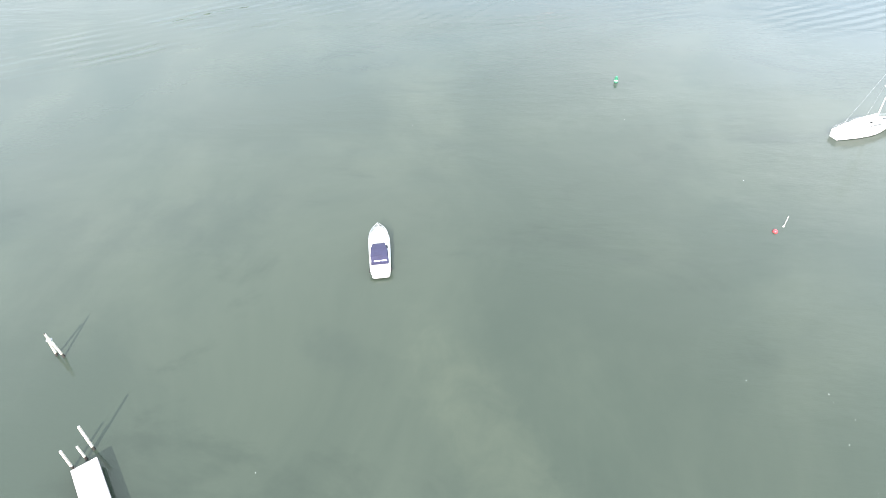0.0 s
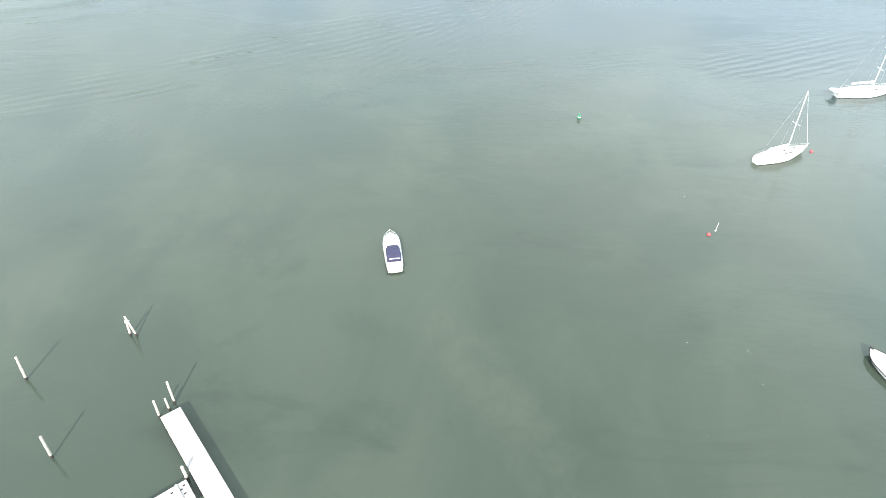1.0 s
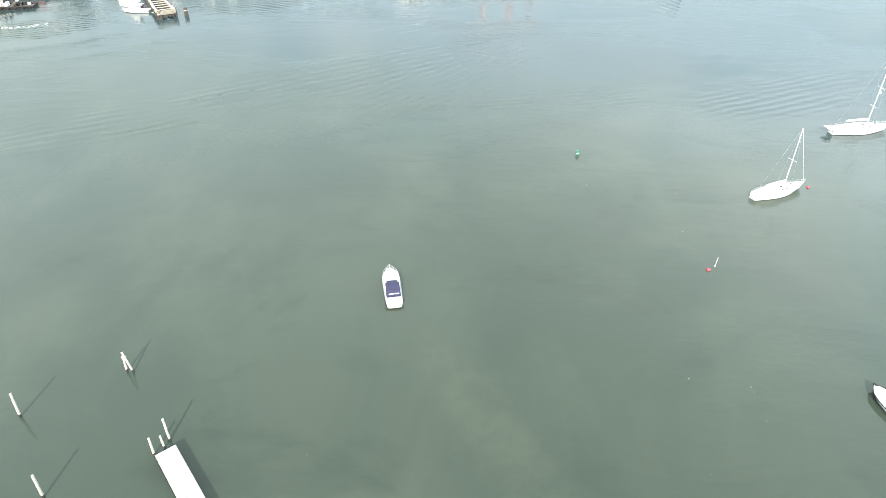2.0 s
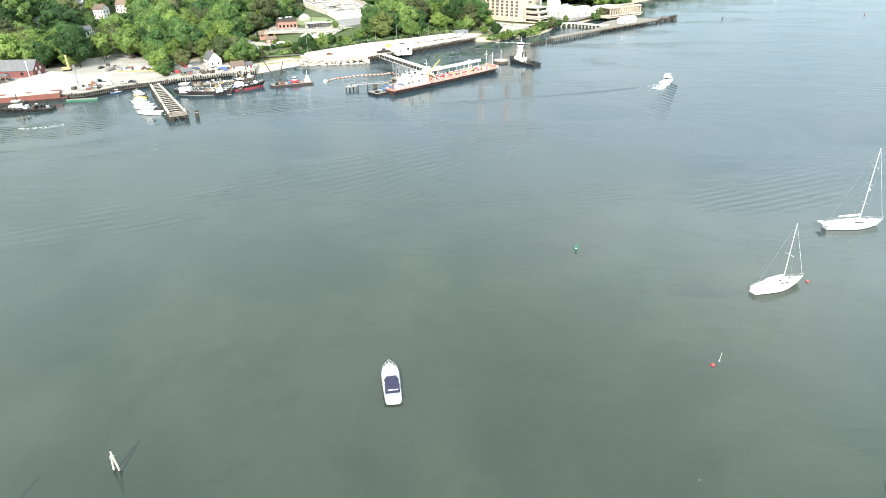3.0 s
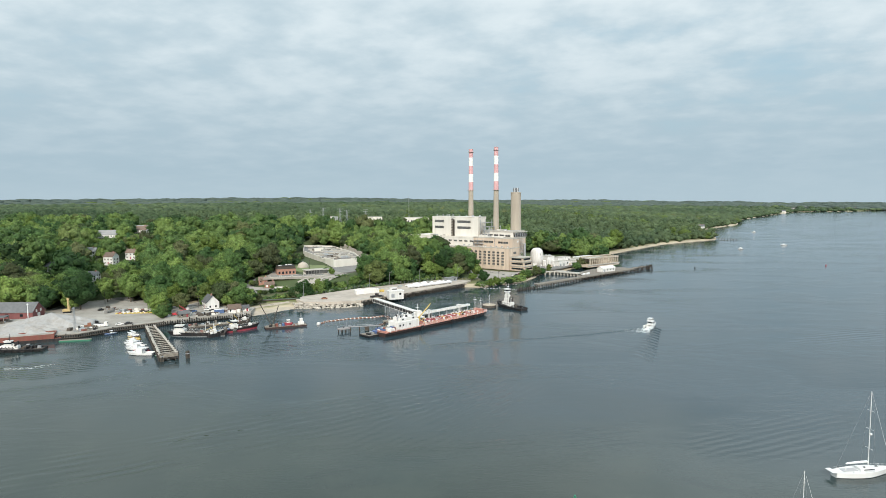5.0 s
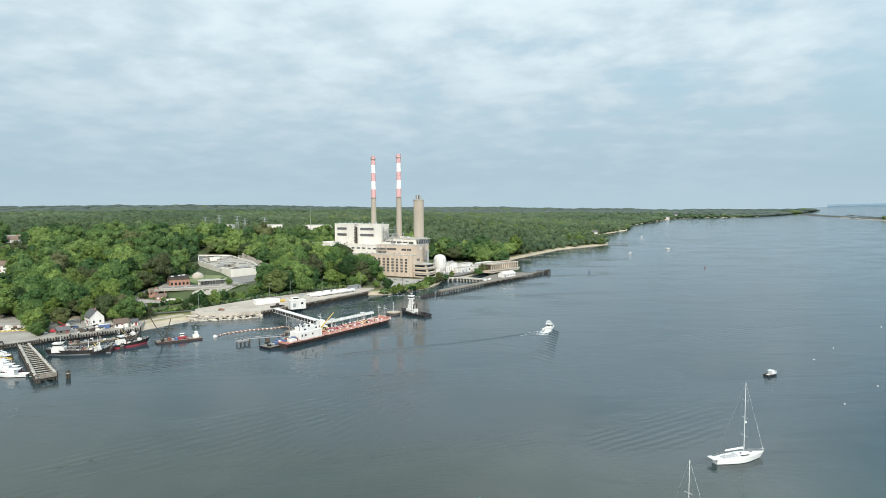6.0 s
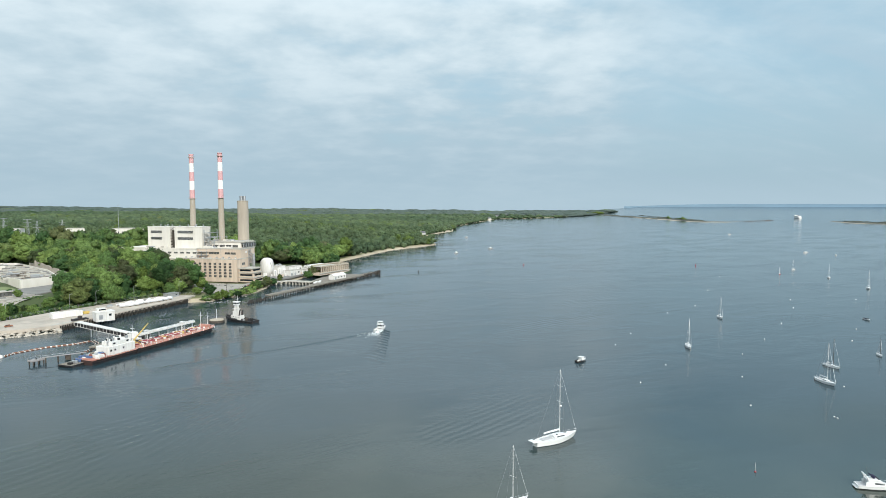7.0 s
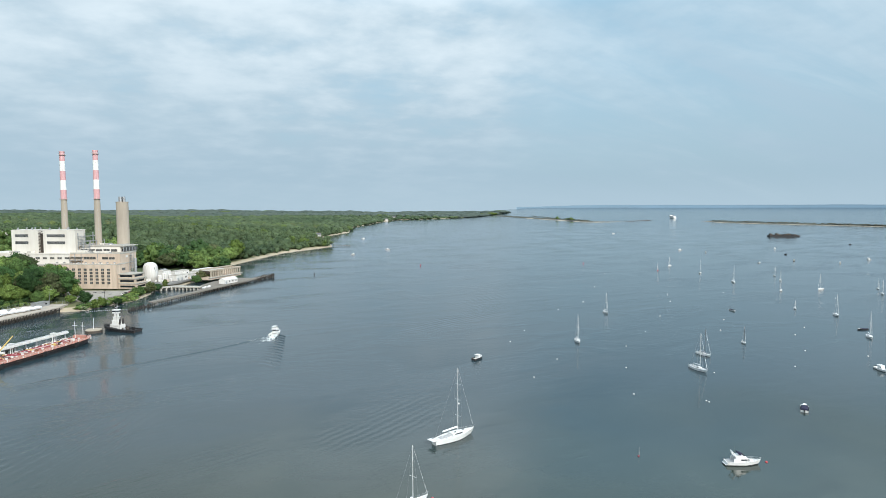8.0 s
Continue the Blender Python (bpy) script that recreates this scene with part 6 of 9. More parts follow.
part("runner", B(-1.8, 1.8, -0.9, 0.9, 0, 0.19), RUBBER, yt)


def wrapped_boat(x, y, turn, L):
    t = thing("wrapped_boat", x, y, 3.9, turn, "boat under white shrink wrap stored on blocks", "stored boat", "wrapped boats")
    n = 9
    bm = bmesh.new()
    rows = []
    for i in range(n):
        s = i / (n - 1)
        w = L * 0.17 * (1 - max(0, (s - 0.5) / 0.5) ** 2 * 0.97)
        zt = L * (0.28 + 0.08 * math.sin(s * 3.1)) * (1 - 0.35 * max(0, s - 0.7))
        rows.append([bm.verts.new(c) for c in ((-L / 2 + s * L, -w * 0.5, 0.7), (-L / 2 + s * L, -w, 1.7), (-L / 2 + s * L, 0, zt), (-L / 2 + s * L, w, 1.7), (-L / 2 + s * L, w * 0.5, 0.7))])
    for a, b in zip(rows, rows[1:]):
        for i in range(4):
            bm.faces.new((a[i], b[i], b[i + 1], a[i + 1]))
        bm.faces.new((a[4], b[4], b[0], a[0]))
    bm.faces.new(rows[0])
    bm.faces.new(rows[-1][::-1])
    bmesh.ops.recalc_face_normals(bm, faces=bm.faces)
    part("wrap", bm, TARP, t)
    for sx in (-0.3, 0.25):
        part("block", B(L * sx - 0.4, L * sx + 0.4, -1, 1, 0, 0.72), TIMBER, t)
    return t


for k in range(7):
    wrapped_boat(-14.5 + 4.9 * k, 521.0 + 4.0 * k, 40 + random.uniform(-40, 40), random.uniform(6.5, 9.5))
for k in range(5):
    wrapped_boat(-19 + 6.6 * k, 528.5 + 5.6 * k, 35 + random.uniform(-50, 50), random.uniform(5.5, 8.5))
shed("grey_store", 17.5, 562.0, 3.9, 44, 12, 5, 3.2, STEEL, STEEL, "low grey steel store at the lot's end", "store")
for k in range(34):
    t = random.random()
    x, y = -60 + 76 * t + random.uniform(-2, 2), 503 + 58 * t + random.uniform(-5, 4)
    o = new(*(("spare_crate", junk_mesh[0][1]) if k % 3 else ("steel_box", junk_mesh[3][1])))
    q = random.uniform(0.6, 1.4)
    o.matrix_basis = pose(x, y, 3.9, 0, 0, random.uniform(0, 360)) @ Matrix.Diagonal((q, q, q, 1))
    tagged(o, "white weathered crate on the lot" if k % 3 else "grey steel box on the lot", "yard gear", "lot gear")
mesh_fence = thing("lot_fence", 0, 0, 0, 0, "grey chain fence along the back of the lot", "fence")
fp = [(-98, 483), (-60, 524), (14, 578), (36, 567)]
for p, q in zip(fp, fp[1:]):
    for m in along(p, q, 4.0):
        part("post", T((m.x, m.y, 2.5), (m.x, m.y, 6.0), 0.06, n=5), STEEL, mesh_fence)
    bm = bmesh.new()
    for z in (4.4, 5.2, 5.9):
        tube(bm, (*p, z), (*q, z), 0.035, n=4)
    part("wire", bm, STEEL, mesh_fence)
for k in range(3):
    pp = thing("stored_pipe", -116, 464.2 + 1.1 * k, 3.6, 16.5, "long green pipe lying on the bank", "pipe", "green pipes")
    part("pipe", T((-19, 0, 0.5), (19, 0, 0.5), 0.45, n=10), GREEN if k == 1 else OLDTIMBER, pp)
    part("chock", B(-12, -11.4, -0.6, 0.6, -0.8, 0.08), TIMBER, pp)
    part("chock", B(11.4, 12, -0.6, 0.6, -0.8, 0.08), TIMBER, pp)

# transmission towers beyond the wood
for x, y, h in ((-146, 1030, 36), (-177, 1053, 38), (-133, 1015, 34), (-205, 1090, 34), (-120, 1180, 30)):
    t = thing("transmission_tower", x, y, float(land_height(x, y)), random.uniform(0, 40), "grey lattice transmission tower above the trees", "pylon", "transmission towers")
    bm = bmesh.new()
    for sx, sy in ((-2.5, -2.5), (2.5, -2.5), (2.5, 2.5), (-2.5, 2.5)):
        tube(bm, (sx, sy, 0), (sx * 0.2, sy * 0.2, h), 0.2, 0.12, 5)
    for k in range(8):
        a, b = 2.5 * (1 - 0.8 * k / 8), 2.5 * (1 - 0.8 * (k + 1) / 8)
        tube(bm, (-a, -a, k * h / 8), (b, -b, (k + 1) * h / 8), 0.12, n=4)
        tube(bm, (a, -a, k * h / 8), (-b, -b, (k + 1) * h / 8), 0.12, n=4)
    part("lattice", bm, STEEL, t)
    for z in (0.72, 0.86, 0.98):
        part("arm", B(-5, 5, -0.2, 0.2, h * z, h * z + 0.35), STEEL, t)
radio = mast_pole("radio_mast", -34, 1010, float(land_height(-34, 1010)), 52, 0.35, STEEL, "slim grey radio mast above the trees")

# far beaches, bars and the breakwater
def bank(name, pts, width, height, material, label, category):
    """A low mound along a line of points, tapering to its ends."""
    P = [Vector((*p, 0)) for p in pts]
    dense = []
    for a, b in zip(P, P[1:]):
        k = max(2, int((b - a).length / 25))
        dense += [a.lerp(b, i / k) for i in range(k)]
    dense.append(P[-1])
    rows = []
    n = len(dense)
    g = random.Random(len(pts))
    for i, p in enumerate(dense):
        d = (dense[min(n - 1, i + 1)] - dense[max(0, i - 1)]).normalized()
        nn = Vector((-d.y, d.x, 0))
        e = min(1.0, 6 * min(i + 0.3, n - 1 - i + 0.3) / n)
        w = width * e * g.uniform(0.75, 1.25)
        hh = height * e * g.uniform(0.7, 1.2)
        z0 = float(earth_rise(p.x, p.y))
        rows.append([(p.x + nn.x * w * s, p.y + nn.y * w * s, z0 + hz * hh - 0.6 * (abs(s) > 0.9)) for s, hz in ((-1, 0), (-0.6, 0.5), (-0.2, 1), (0.2, 0.95), (0.6, 0.5), (1, 0))])
    A = np.array(rows)
    return tagged(new(name, grid_mesh(name, A[:, :, 0], A[:, :, 1], A[:, :, 2], material)), label, category, kind="structure")


bank("sand_spit", [(2530, 3150), (2390, 2820), (2320, 2610), (2215, 2260), (2080, 1900), (2140, 1852), (2245, 1860)], 33, 4.8, SCRUB, "long low sand spit at the harbour mouth", "spit")
bank("spit_beach", [(2320, 2610), (2215, 2260), (2080, 1900), (2140, 1852), (2245, 1860)], 48, 1.6, SAND, "pale sand edge of the long spit", "beach")
bank("bar_beach", [(2560, 1705), (2440, 1480), (2420, 1330), (2420, 1130), (2430, 1020), (2420, 880), (2400, 700)], 44, 1.6, SAND, "pale sand edge of the sand bar", "beach")
bank("stone_jetty", [(2245, 1858), (2481, 1894)], 4, 2.0, OLDTIMBER, "low dark stone jetty at the harbour mouth", "jetty")
bank("sand_bar", [(2560, 1705), (2440, 1480), (2420, 1330), (2420, 1130), (2430, 1020), (2420, 880), (2400, 700)], 32, 5.0, SCRUB, "long low sand bar with scrub", "sand bar")

# small private dock on the first headland
pd = thing("private_dock", 500, 1106, 0, -18, "small grey timber dock off the headland", "dock", kind="structure")
part("deck", B(0, 38, -1.1, 1.1, 1.5, 1.8), TIMBER, pd)
part("deck", B(26, 28, -8, -1.2, 1.5, 1.8), TIMBER, pd)
for k in range(8):
    for y in (-1, 1):
        part("pile", T((1 + 5 * k, y, -3), (1 + 5 * k, y, 2.6), 0.2, n=6), OLDTIMBER, pd)
# ---------------------------------------------------------------- boats
def hull_mesh(L, W, fb, draft, fine=1.8, transom=0.8, sheer=0.35, rake=0.06, n=16, stripe=0.22, full=0.45):
    """Hull with its boot stripe (second material) and the deck edge line. Bow towards +x, water at z = 0."""
    bm = bmesh.new()
    rows, edge = [], []
    for i in range(n):
        s = i / (n - 1)
        if s < full:
            w = W / 2 * (transom + (1 - transom) * math.sin(math.pi / 2 * s / full))
        else:
            w = W / 2 * max(0.015, 1 - ((s - full) / (1 - full)) ** fine)
        zs = fb * (0.92 + sheer * s * s)
        flare = 0.96 - 0.30 * max(0, s - 0.5) * 2 * 0.8
        x = -L / 2 + L * s
        x0 = x - rake * L * max(0, s - 0.6) / 0.4
        dr = draft * (1 - max(0, s - 0.7) / 0.3 * 0.9)
        pts = [(x0, 0, -dr), (x0, w * 0.62 * flare, -dr * 0.6), (x0, w * 0.93 * flare, 0.0), (x0 + 0.2 * (x - x0), w * 0.95 * flare, stripe), (x, w, zs)]
        row = [bm.verts.new((a, -b, c)) for a, b, c in pts[:0:-1]] + [bm.verts.new(pts[0])] + [bm.verts.new(p) for p in pts[1:]]
        rows.append(row)
        edge.append((x, w, zs))
    for a, b in zip(rows, rows[1:]):
        for i in range(8):
            f = bm.faces.new((a[i], a[i + 1], b[i + 1], b[i]))
            f.material_index = 0 if i in (0, 7) else 1
    bm.faces.new(rows[0][::-1])
    bm.faces.new(rows[-1])
    bmesh.ops.recalc_face_normals(bm, faces=bm.faces)
    return bm, edge


def deck_mesh(edge, inset=0.06, drop=0.05, camber=0.06, s0=0, s1=None):
    bm = bmesh.new()
    rows = []
    for x, w, z in edge[s0:s1]:
        w = max(0.01, w - inset)
        rows.append([bm.verts.new(c) for c in ((x, -w, z - drop), (x, 0, z - drop + camber), (x, w, z - drop))])
    for a, b in zip(rows, rows[1:]):
        bm.faces.new((a[0], b[0], b[1], a[1]))
        bm.faces.new((a[1], b[1], b[2], a[2]))
    bmesh.ops.recalc_face_normals(bm, faces=bm.faces)
    bmesh.ops.solidify(bm, geom=bm.faces[:], thickness=0.04)
    return bm


def lofted(sections, material_faces=None):
    """A closed body through (x, half width low, half width high, z low, z high) sections."""
    bm = bmesh.new()
    rows = []
    for x, w0, w1, z0, z1 in sections:
        rows.append([bm.verts.new(c) for c in ((x, -w0, z0), (x, -w0 * 0.5 - w1 * 0.5, (z0 + z1) / 2), (x, -w1, z1 - 0.06), (x, 0, z1), (x, w1, z1 - 0.06), (x, w0 * 0.5 + w1 * 0.5, (z0 + z1) / 2), (x, w0, z0))])
    for a, b in zip(rows, rows[1:]):
        for i in range(7):
            j = (i + 1) % 7
            bm.faces.new((a[i], a[j], b[j], b[i]))
    bm.faces.new(rows[0])
    bm.faces.new(rows[-1][::-1])
    bmesh.ops.recalc_face_normals(bm, faces=bm.faces)
    return bm


def rail_on(edge, h, s0, s1, r=0.022, every=2, inset=0.1):
    bm = bmesh.new()
    for side in (-1, 1):
        pts = [Vector((x, side * max(0.02, w - inset), z + h)) for x, w, z in edge[s0:s1]]
        for a, b in zip(pts, pts[1:]):
            tube(bm, a, b, r, n=5)
            tube(bm, a - Vector((0, 0, h * 0.5)), b - Vector((0, 0, h * 0.5)), r * 0.6, n=4)
        for p in pts[::every]:
            tube(bm, p - Vector((0, 0, h)), p, r, n=5)
    e = edge[s1 - 1]
    tube(bm, (e[0], -max(0.02, e[1] - inset), e[2] + h), (e[0], max(0.02, e[1] - inset), e[2] + h), r, n=5)
    return bm


def cruiser(x, y, turn, L=10.9, W=3.5, label="white express cruiser with a navy canvas cockpit top"):
    t = thing("motor_yacht", x, y, 0, turn, label, "motor yacht", "moored motor boats")
    bm, e = hull_mesh(L, W, 1.35, 0.6, 2.7, 0.9, 0.30, 0.03, 26, 0.16, 0.62)
    part("hull", bm, [WHITE, NAVY], t, smooth=False)
    part("deck", deck_mesh(e), WHITE, t)
    part("side_deck", deck_mesh(e, 0.28, 0.04, 0.07, 15, 25), GREYDECK, t, "grey non-skid foredeck")
    part("rub_rail", rail_on(e, -0.10, 0, 26, 0.06, 40, -0.02), STEEL, t)
    part("cabin_top", lofted([(-0.4, 1.32, 1.12, 1.3, 2.05), (0.9, 1.25, 0.98, 1.3, 2.02), (2.4, 0.95, 0.66, 1.4, 1.88), (3.7, 0.42, 0.2, 1.5, 1.62)]), WHITE, t)
    for s in (-1, 1):
        part("cabin_window", lofted([(0.3, 0.04, 0.04, 1.62, 1.86), (2.2, 0.03, 0.03, 1.58, 1.74)]), GLASS, t, "dark side window").matrix_basis = pose(0, s * 1.17, 0.0, 0, 0, -s * 9)
    part("windscreen", lofted([(-1.0, 1.46, 1.30, 1.9, 2.72), (-0.2, 1.38, 1.12, 1.9, 2.5), (0.55, 0.95, 0.6, 1.95, 2.12)]), GLASS, t, "dark wraparound windscreen")
    part("windscreen_frame", lofted([(-1.08, 1.42, 1.34, 2.70, 2.80), (-0.6, 1.32, 1.20, 2.62, 2.74)]), WHITE, t)
    arch = bmesh.new()
    for s in (-1, 1):
        tube(arch, (-2.6, s * 1.60, 1.2), (-3.1, s * 1.22, 2.3), 0.10, 0.08, 8)
    tube(arch, (-3.1, -1.22, 2.3), (-3.1, 1.22, 2.3), 0.08, n=8)
    part("radar_arch", arch, WHITE, t)
    part("cockpit_canopy", lofted([(-3.45, 1.46, 1.34, 2.30, 2.80), (-2.8, 1.46, 1.36, 2.42, 2.95), (-1.9, 1.36, 1.24, 2.55, 3.0), (-0.7, 1.16, 0.98, 2.6, 2.86)]), NAVY, t, "navy canvas cockpit cover")
    part("cockpit_floor", B(-5.0, -2.6, -1.28, 1.28, 1.36, 1.42), GREYDECK, t, "grey cockpit floor")
    part("canopy_curtain", lofted([(-4.25, 1.42, 1.36, 1.5, 2.0), (-3.45, 1.44, 1.32, 1.6, 2.70)]), NAVY, t)
    part("curtain_window", B(-4.15, -4.05, -1.1, -0.25, 1.75, 2.25, bevel=0.03), TARP, t, "clear plastic curtain window")
    part("curtain_window", B(-4.15, -4.05, -0.1, 0.9, 1.75, 2.25, bevel=0.03), TARP, t, "clear plastic curtain window")
    part("seat", B(-3.7, -3.0, 0.15, 1.1, 1.42, 2.0, bevel=0.1), GREYDECK, t)
    part("seat", B(-3.7, -3.0, -1.0, -0.1, 1.42, 2.0, bevel=0.1), GREYDECK, t)
    part("stern_bench", B(-5.4, -4.9, -1.25, 1.25, 1.3, 1.8, bevel=0.15), TARP, t)
    part("transom", lofted([(-5.45, 1.45, 1.3, 1.05, 1.45), (-4.85, 1.5, 1.4, 1.1, 1.6)]), WHITE, t)
    part("swim_platform", lofted([(-6.2, 1.1, 1.05, 0.32, 0.46), (-5.9, 1.4, 1.35, 0.32, 0.46), (-5.42, 1.5, 1.45, 0.32, 0.46)]), GREYDECK, t)
    for s in (-1, 1):
        part("quarter_fender", T((-5.2, s * 1.72, 0.9), (-4.7, s * 1.74, 0.9), 0.16, n=8), RUBBER, t)
        part("stern_light", T((-5.3, s * 1.2, 1.4), (-5.3, s * 1.2, 1.9), 0.04, n=6), STEEL, t)
    part("bow_rail", rail_on(e, 0.70, 15, 26, 0.045, 2), STEEL, t, "bright steel bow rail")
    part("anchor_locker", B(4.3, 4.8, -0.2, 0.2, 1.72, 1.82, bevel=0.02), STEEL, t)
    part("deck_hatch", B(2.5, 3.0, -0.28, 0.28, 1.82, 1.90, bevel=0.03), GREYDECK, t)
    return t


def flybridge(x, y, turn):
    t = thing("flybridge_yacht", x, y, 0, turn, "white flybridge yacht with dark saloon windows", "motor yacht", "moored motor boats")
    bm, e = hull_mesh(11.4, 3.7, 1.25, 0.7, 2.0, 0.9, 0.4, 0.09, 18, 0.3)
    part("hull", bm, [WHITE, BLACKHULL], t)
    part("deck", deck_mesh(e), WHITE, t)
    part("saloon", lofted([(-2.6, 1.45, 1.3, 1.15, 2.7), (0.4, 1.45, 1.25, 1.2, 2.7), (2.0, 1.1, 0.8, 1.3, 1.8), (3.6, 0.6, 0.3, 1.4, 1.6)]), WHITE, t)
    for s in (-1, 1):
        part("side_window", B(-1.2, 1.4, s * 1.40 - 0.06, s * 1.40 + 0.06, 1.75, 2.15), GLASS, t, "dark side window")
        part("wing", lofted([(-3.6, 0.05, 0.05, 1.2, 2.2), (-2.6, 0.05, 0.05, 1.2, 2.75)]), WHITE, t).location = (0, s * 1.42, 0)
    part("windscreen", lofted([(0.45, 1.28, 1.15, 1.95, 2.6), (1.6, 1.0, 0.85, 1.8, 1.95)]), GLASS, t)
    part("flybridge", lofted([(-3.2, 1.4, 1.35, 2.7, 3.05), (-1.0, 1.4, 1.3, 2.7, 3.3), (0.4, 1.1, 0.9, 2.7, 3.05)]), WHITE, t)
    part("bridge_screen", lofted([(-0.3, 1.1, 0.95, 3.1, 3.6), (0.3, 0.9, 0.7, 3.0, 3.15)]), GLASS, t, "dark bridge windscreen")
    part("bridge_seat", B(-1.6, -0.9, -0.8, 0.8, 3.2, 4.0, bevel=0.12), NAVY, t, "dark bridge seat")
    part("folded_canvas", T((-1.9, -1.1, 4.0), (-1.9, 1.1, 4.0), 0.2, n=8), NAVY, t)
    arch = bmesh.new()
    for s in (-1, 1):
        tube(arch, (-2.9, s * 1.3, 2.9), (-3.8, s * 1.1, 4.3), 0.22, 0.16, 7)
    tube(arch, (-3.8, -1.1, 4.3), (-3.8, 1.1, 4.3), 0.2, n=7)
    part("radar_arch", arch, WHITE, t)
    part("antenna", T((-2.6, 0.6, 3.4), (-2.8, 0.6, 6.2), 0.035, n=4), OLDTIMBER, t)
    part("cockpit_floor", B(-5.4, -2.7, -1.4, 1.4, 1.12, 1.2), GREYDECK, t)
    part("bow_rail", rail_on(e, 0.65, 9, 18, 0.035, 2), STEEL, t)
    part("swim_platform", B(-6.3, -5.6, -1.5, 1.5, 0.3, 0.42, bevel=0.05), WHITE, t)
    return t


def sailboat(x, y, turn, L, mast, paint=None, label="white sailing yacht with furled sails", rails=True, small=False, spar=None, name="sailing_yacht", group="moored sailing yachts"):
    t = thing(name, x, y, 0, turn, label, "sailing yacht", group)
    paint, spar = paint or WHITE, spar or ALU
    k = L / 12.0
    bm, e = hull_mesh(L, L * 0.285, 1.05 * k + 0.15, 0.5, 1.75, 0.50, 0.28, 0.10, 18 if not small else 12, 0.14)
    n = len(e)
    part("hull", bm, [paint, BLACKHULL], t)
    part("deck", deck_mesh(e, camber=0.12), WHITE, t)
    fb = 1.05 * k + 0.15
    part("coachroof", lofted([(-1.2 * k, 1.0 * k, 0.85 * k, fb, fb + 0.5 * k), (1.2 * k, 0.95 * k, 0.75 * k, fb + 0.05, fb + 0.5 * k), (3.1 * k, 0.45 * k, 0.25 * k, fb + 0.1, fb + 0.28 * k)]), WHITE, t)
    part("cockpit", B(-4.4 * k, -1.5 * k, -0.62 * k, 0.62 * k, fb - 0.05, fb + 0.10, bevel=0.03), GREYDECK, t)
    for s in (-1, 1):
        part("coach_window", B(-0.6 * k, 1.6 * k, s * 0.93 * k - 0.03, s * 0.93 * k + 0.03, fb + 0.16, fb + 0.32 * k), GLASS, t)
    mx = 1.0 * k
    rr = max(0.10, 0.0068 * L)
    part("mast", T((mx, 0, fb), (mx, 0, mast), rr, rr * 0.75, 8), spar, t)
    part("boom", T((mx - 0.2, 0, fb + 1.35 * k), (mx - 4.6 * k, 0, fb + 1.25 * k), 0.11 * k, n=7), spar, t)
    part("furled_sail", T((mx - 0.4, 0, fb + 1.55 * k), (mx - 4.4 * k, 0, fb + 1.42 * k), 0.13 * k, 0.09 * k, 8), TARP, t, "white furled mainsail")
    hs = [0.52] if mast < 19 else [0.32, 0.55, 0.77]
    for h in hs:
        sp = part("spreader", T((mx, -0.95 * k, mast * h), (mx, 0.95 * k, mast * h), 0.05, n=5), spar, t)
    wire = 0.022 if not small else 0.035
    bow, stern = e[-1], e[0]
    part("forestay", T((bow[0] - 0.2, 0, bow[2]), (mx + 0.1, 0, mast - 0.2), 0.05 * k + 0.02 if small else 0.035, wire, 6), TARP, t, "rolled white headsail on its stay")
    part("backstay", T((stern[0] + 0.2, 0, stern[2]), (mx, 0, mast), wire, n=4), STEEL, t)
    for s in (-1, 1):
        part("shroud", T((mx - 0.2, s * L * 0.135, fb), (mx, s * 0.95 * k, mast * hs[-1]), wire, n=4), STEEL, t)
        part("shroud", T((mx, s * 0.95 * k, mast * hs[-1]), (mx, 0, mast - 0.3), wire, n=4), STEEL, t)
    if rails:
        part("guard_rail", rail_on(e, 0.6, 0, n, 0.018, 2), STEEL, t)
        pul = bmesh.new()
        tube(pul, (bow[0] - 0.9, -0.35, bow[2] + 0.6), (bow[0] + 0.25, 0, bow[2] + 0.65), 0.03, n=5)
        tube(pul, (bow[0] - 0.9, 0.35, bow[2] + 0.6), (bow[0] + 0.25, 0, bow[2] + 0.65), 0.03, n=5)
        part("pulpit", pul, STEEL, t)
        part("wheel_pedestal", T((-3.6 * k, 0, fb), (-3.6 * k, 0, fb + 0.9), 0.12, n=7), OFFWHITE, t)
        part("deck_hatch", B(2.4 * k, 2.9 * k, -0.25, 0.25, fb + 0.42 * k, fb + 0.48 * k), GLASS, t)
        part("instrument_box", B(-0.4, 0.1, -0.5 * k, -0.25 * k, fb + 0.5 * k, fb + 0.62 * k), RUBBER, t)
    part("rudder", B(stern[0] + 0.2, stern[0] + 0.6, -0.05, 0.05, -0.9, 0.2), BLACKHULL, t)
    return t


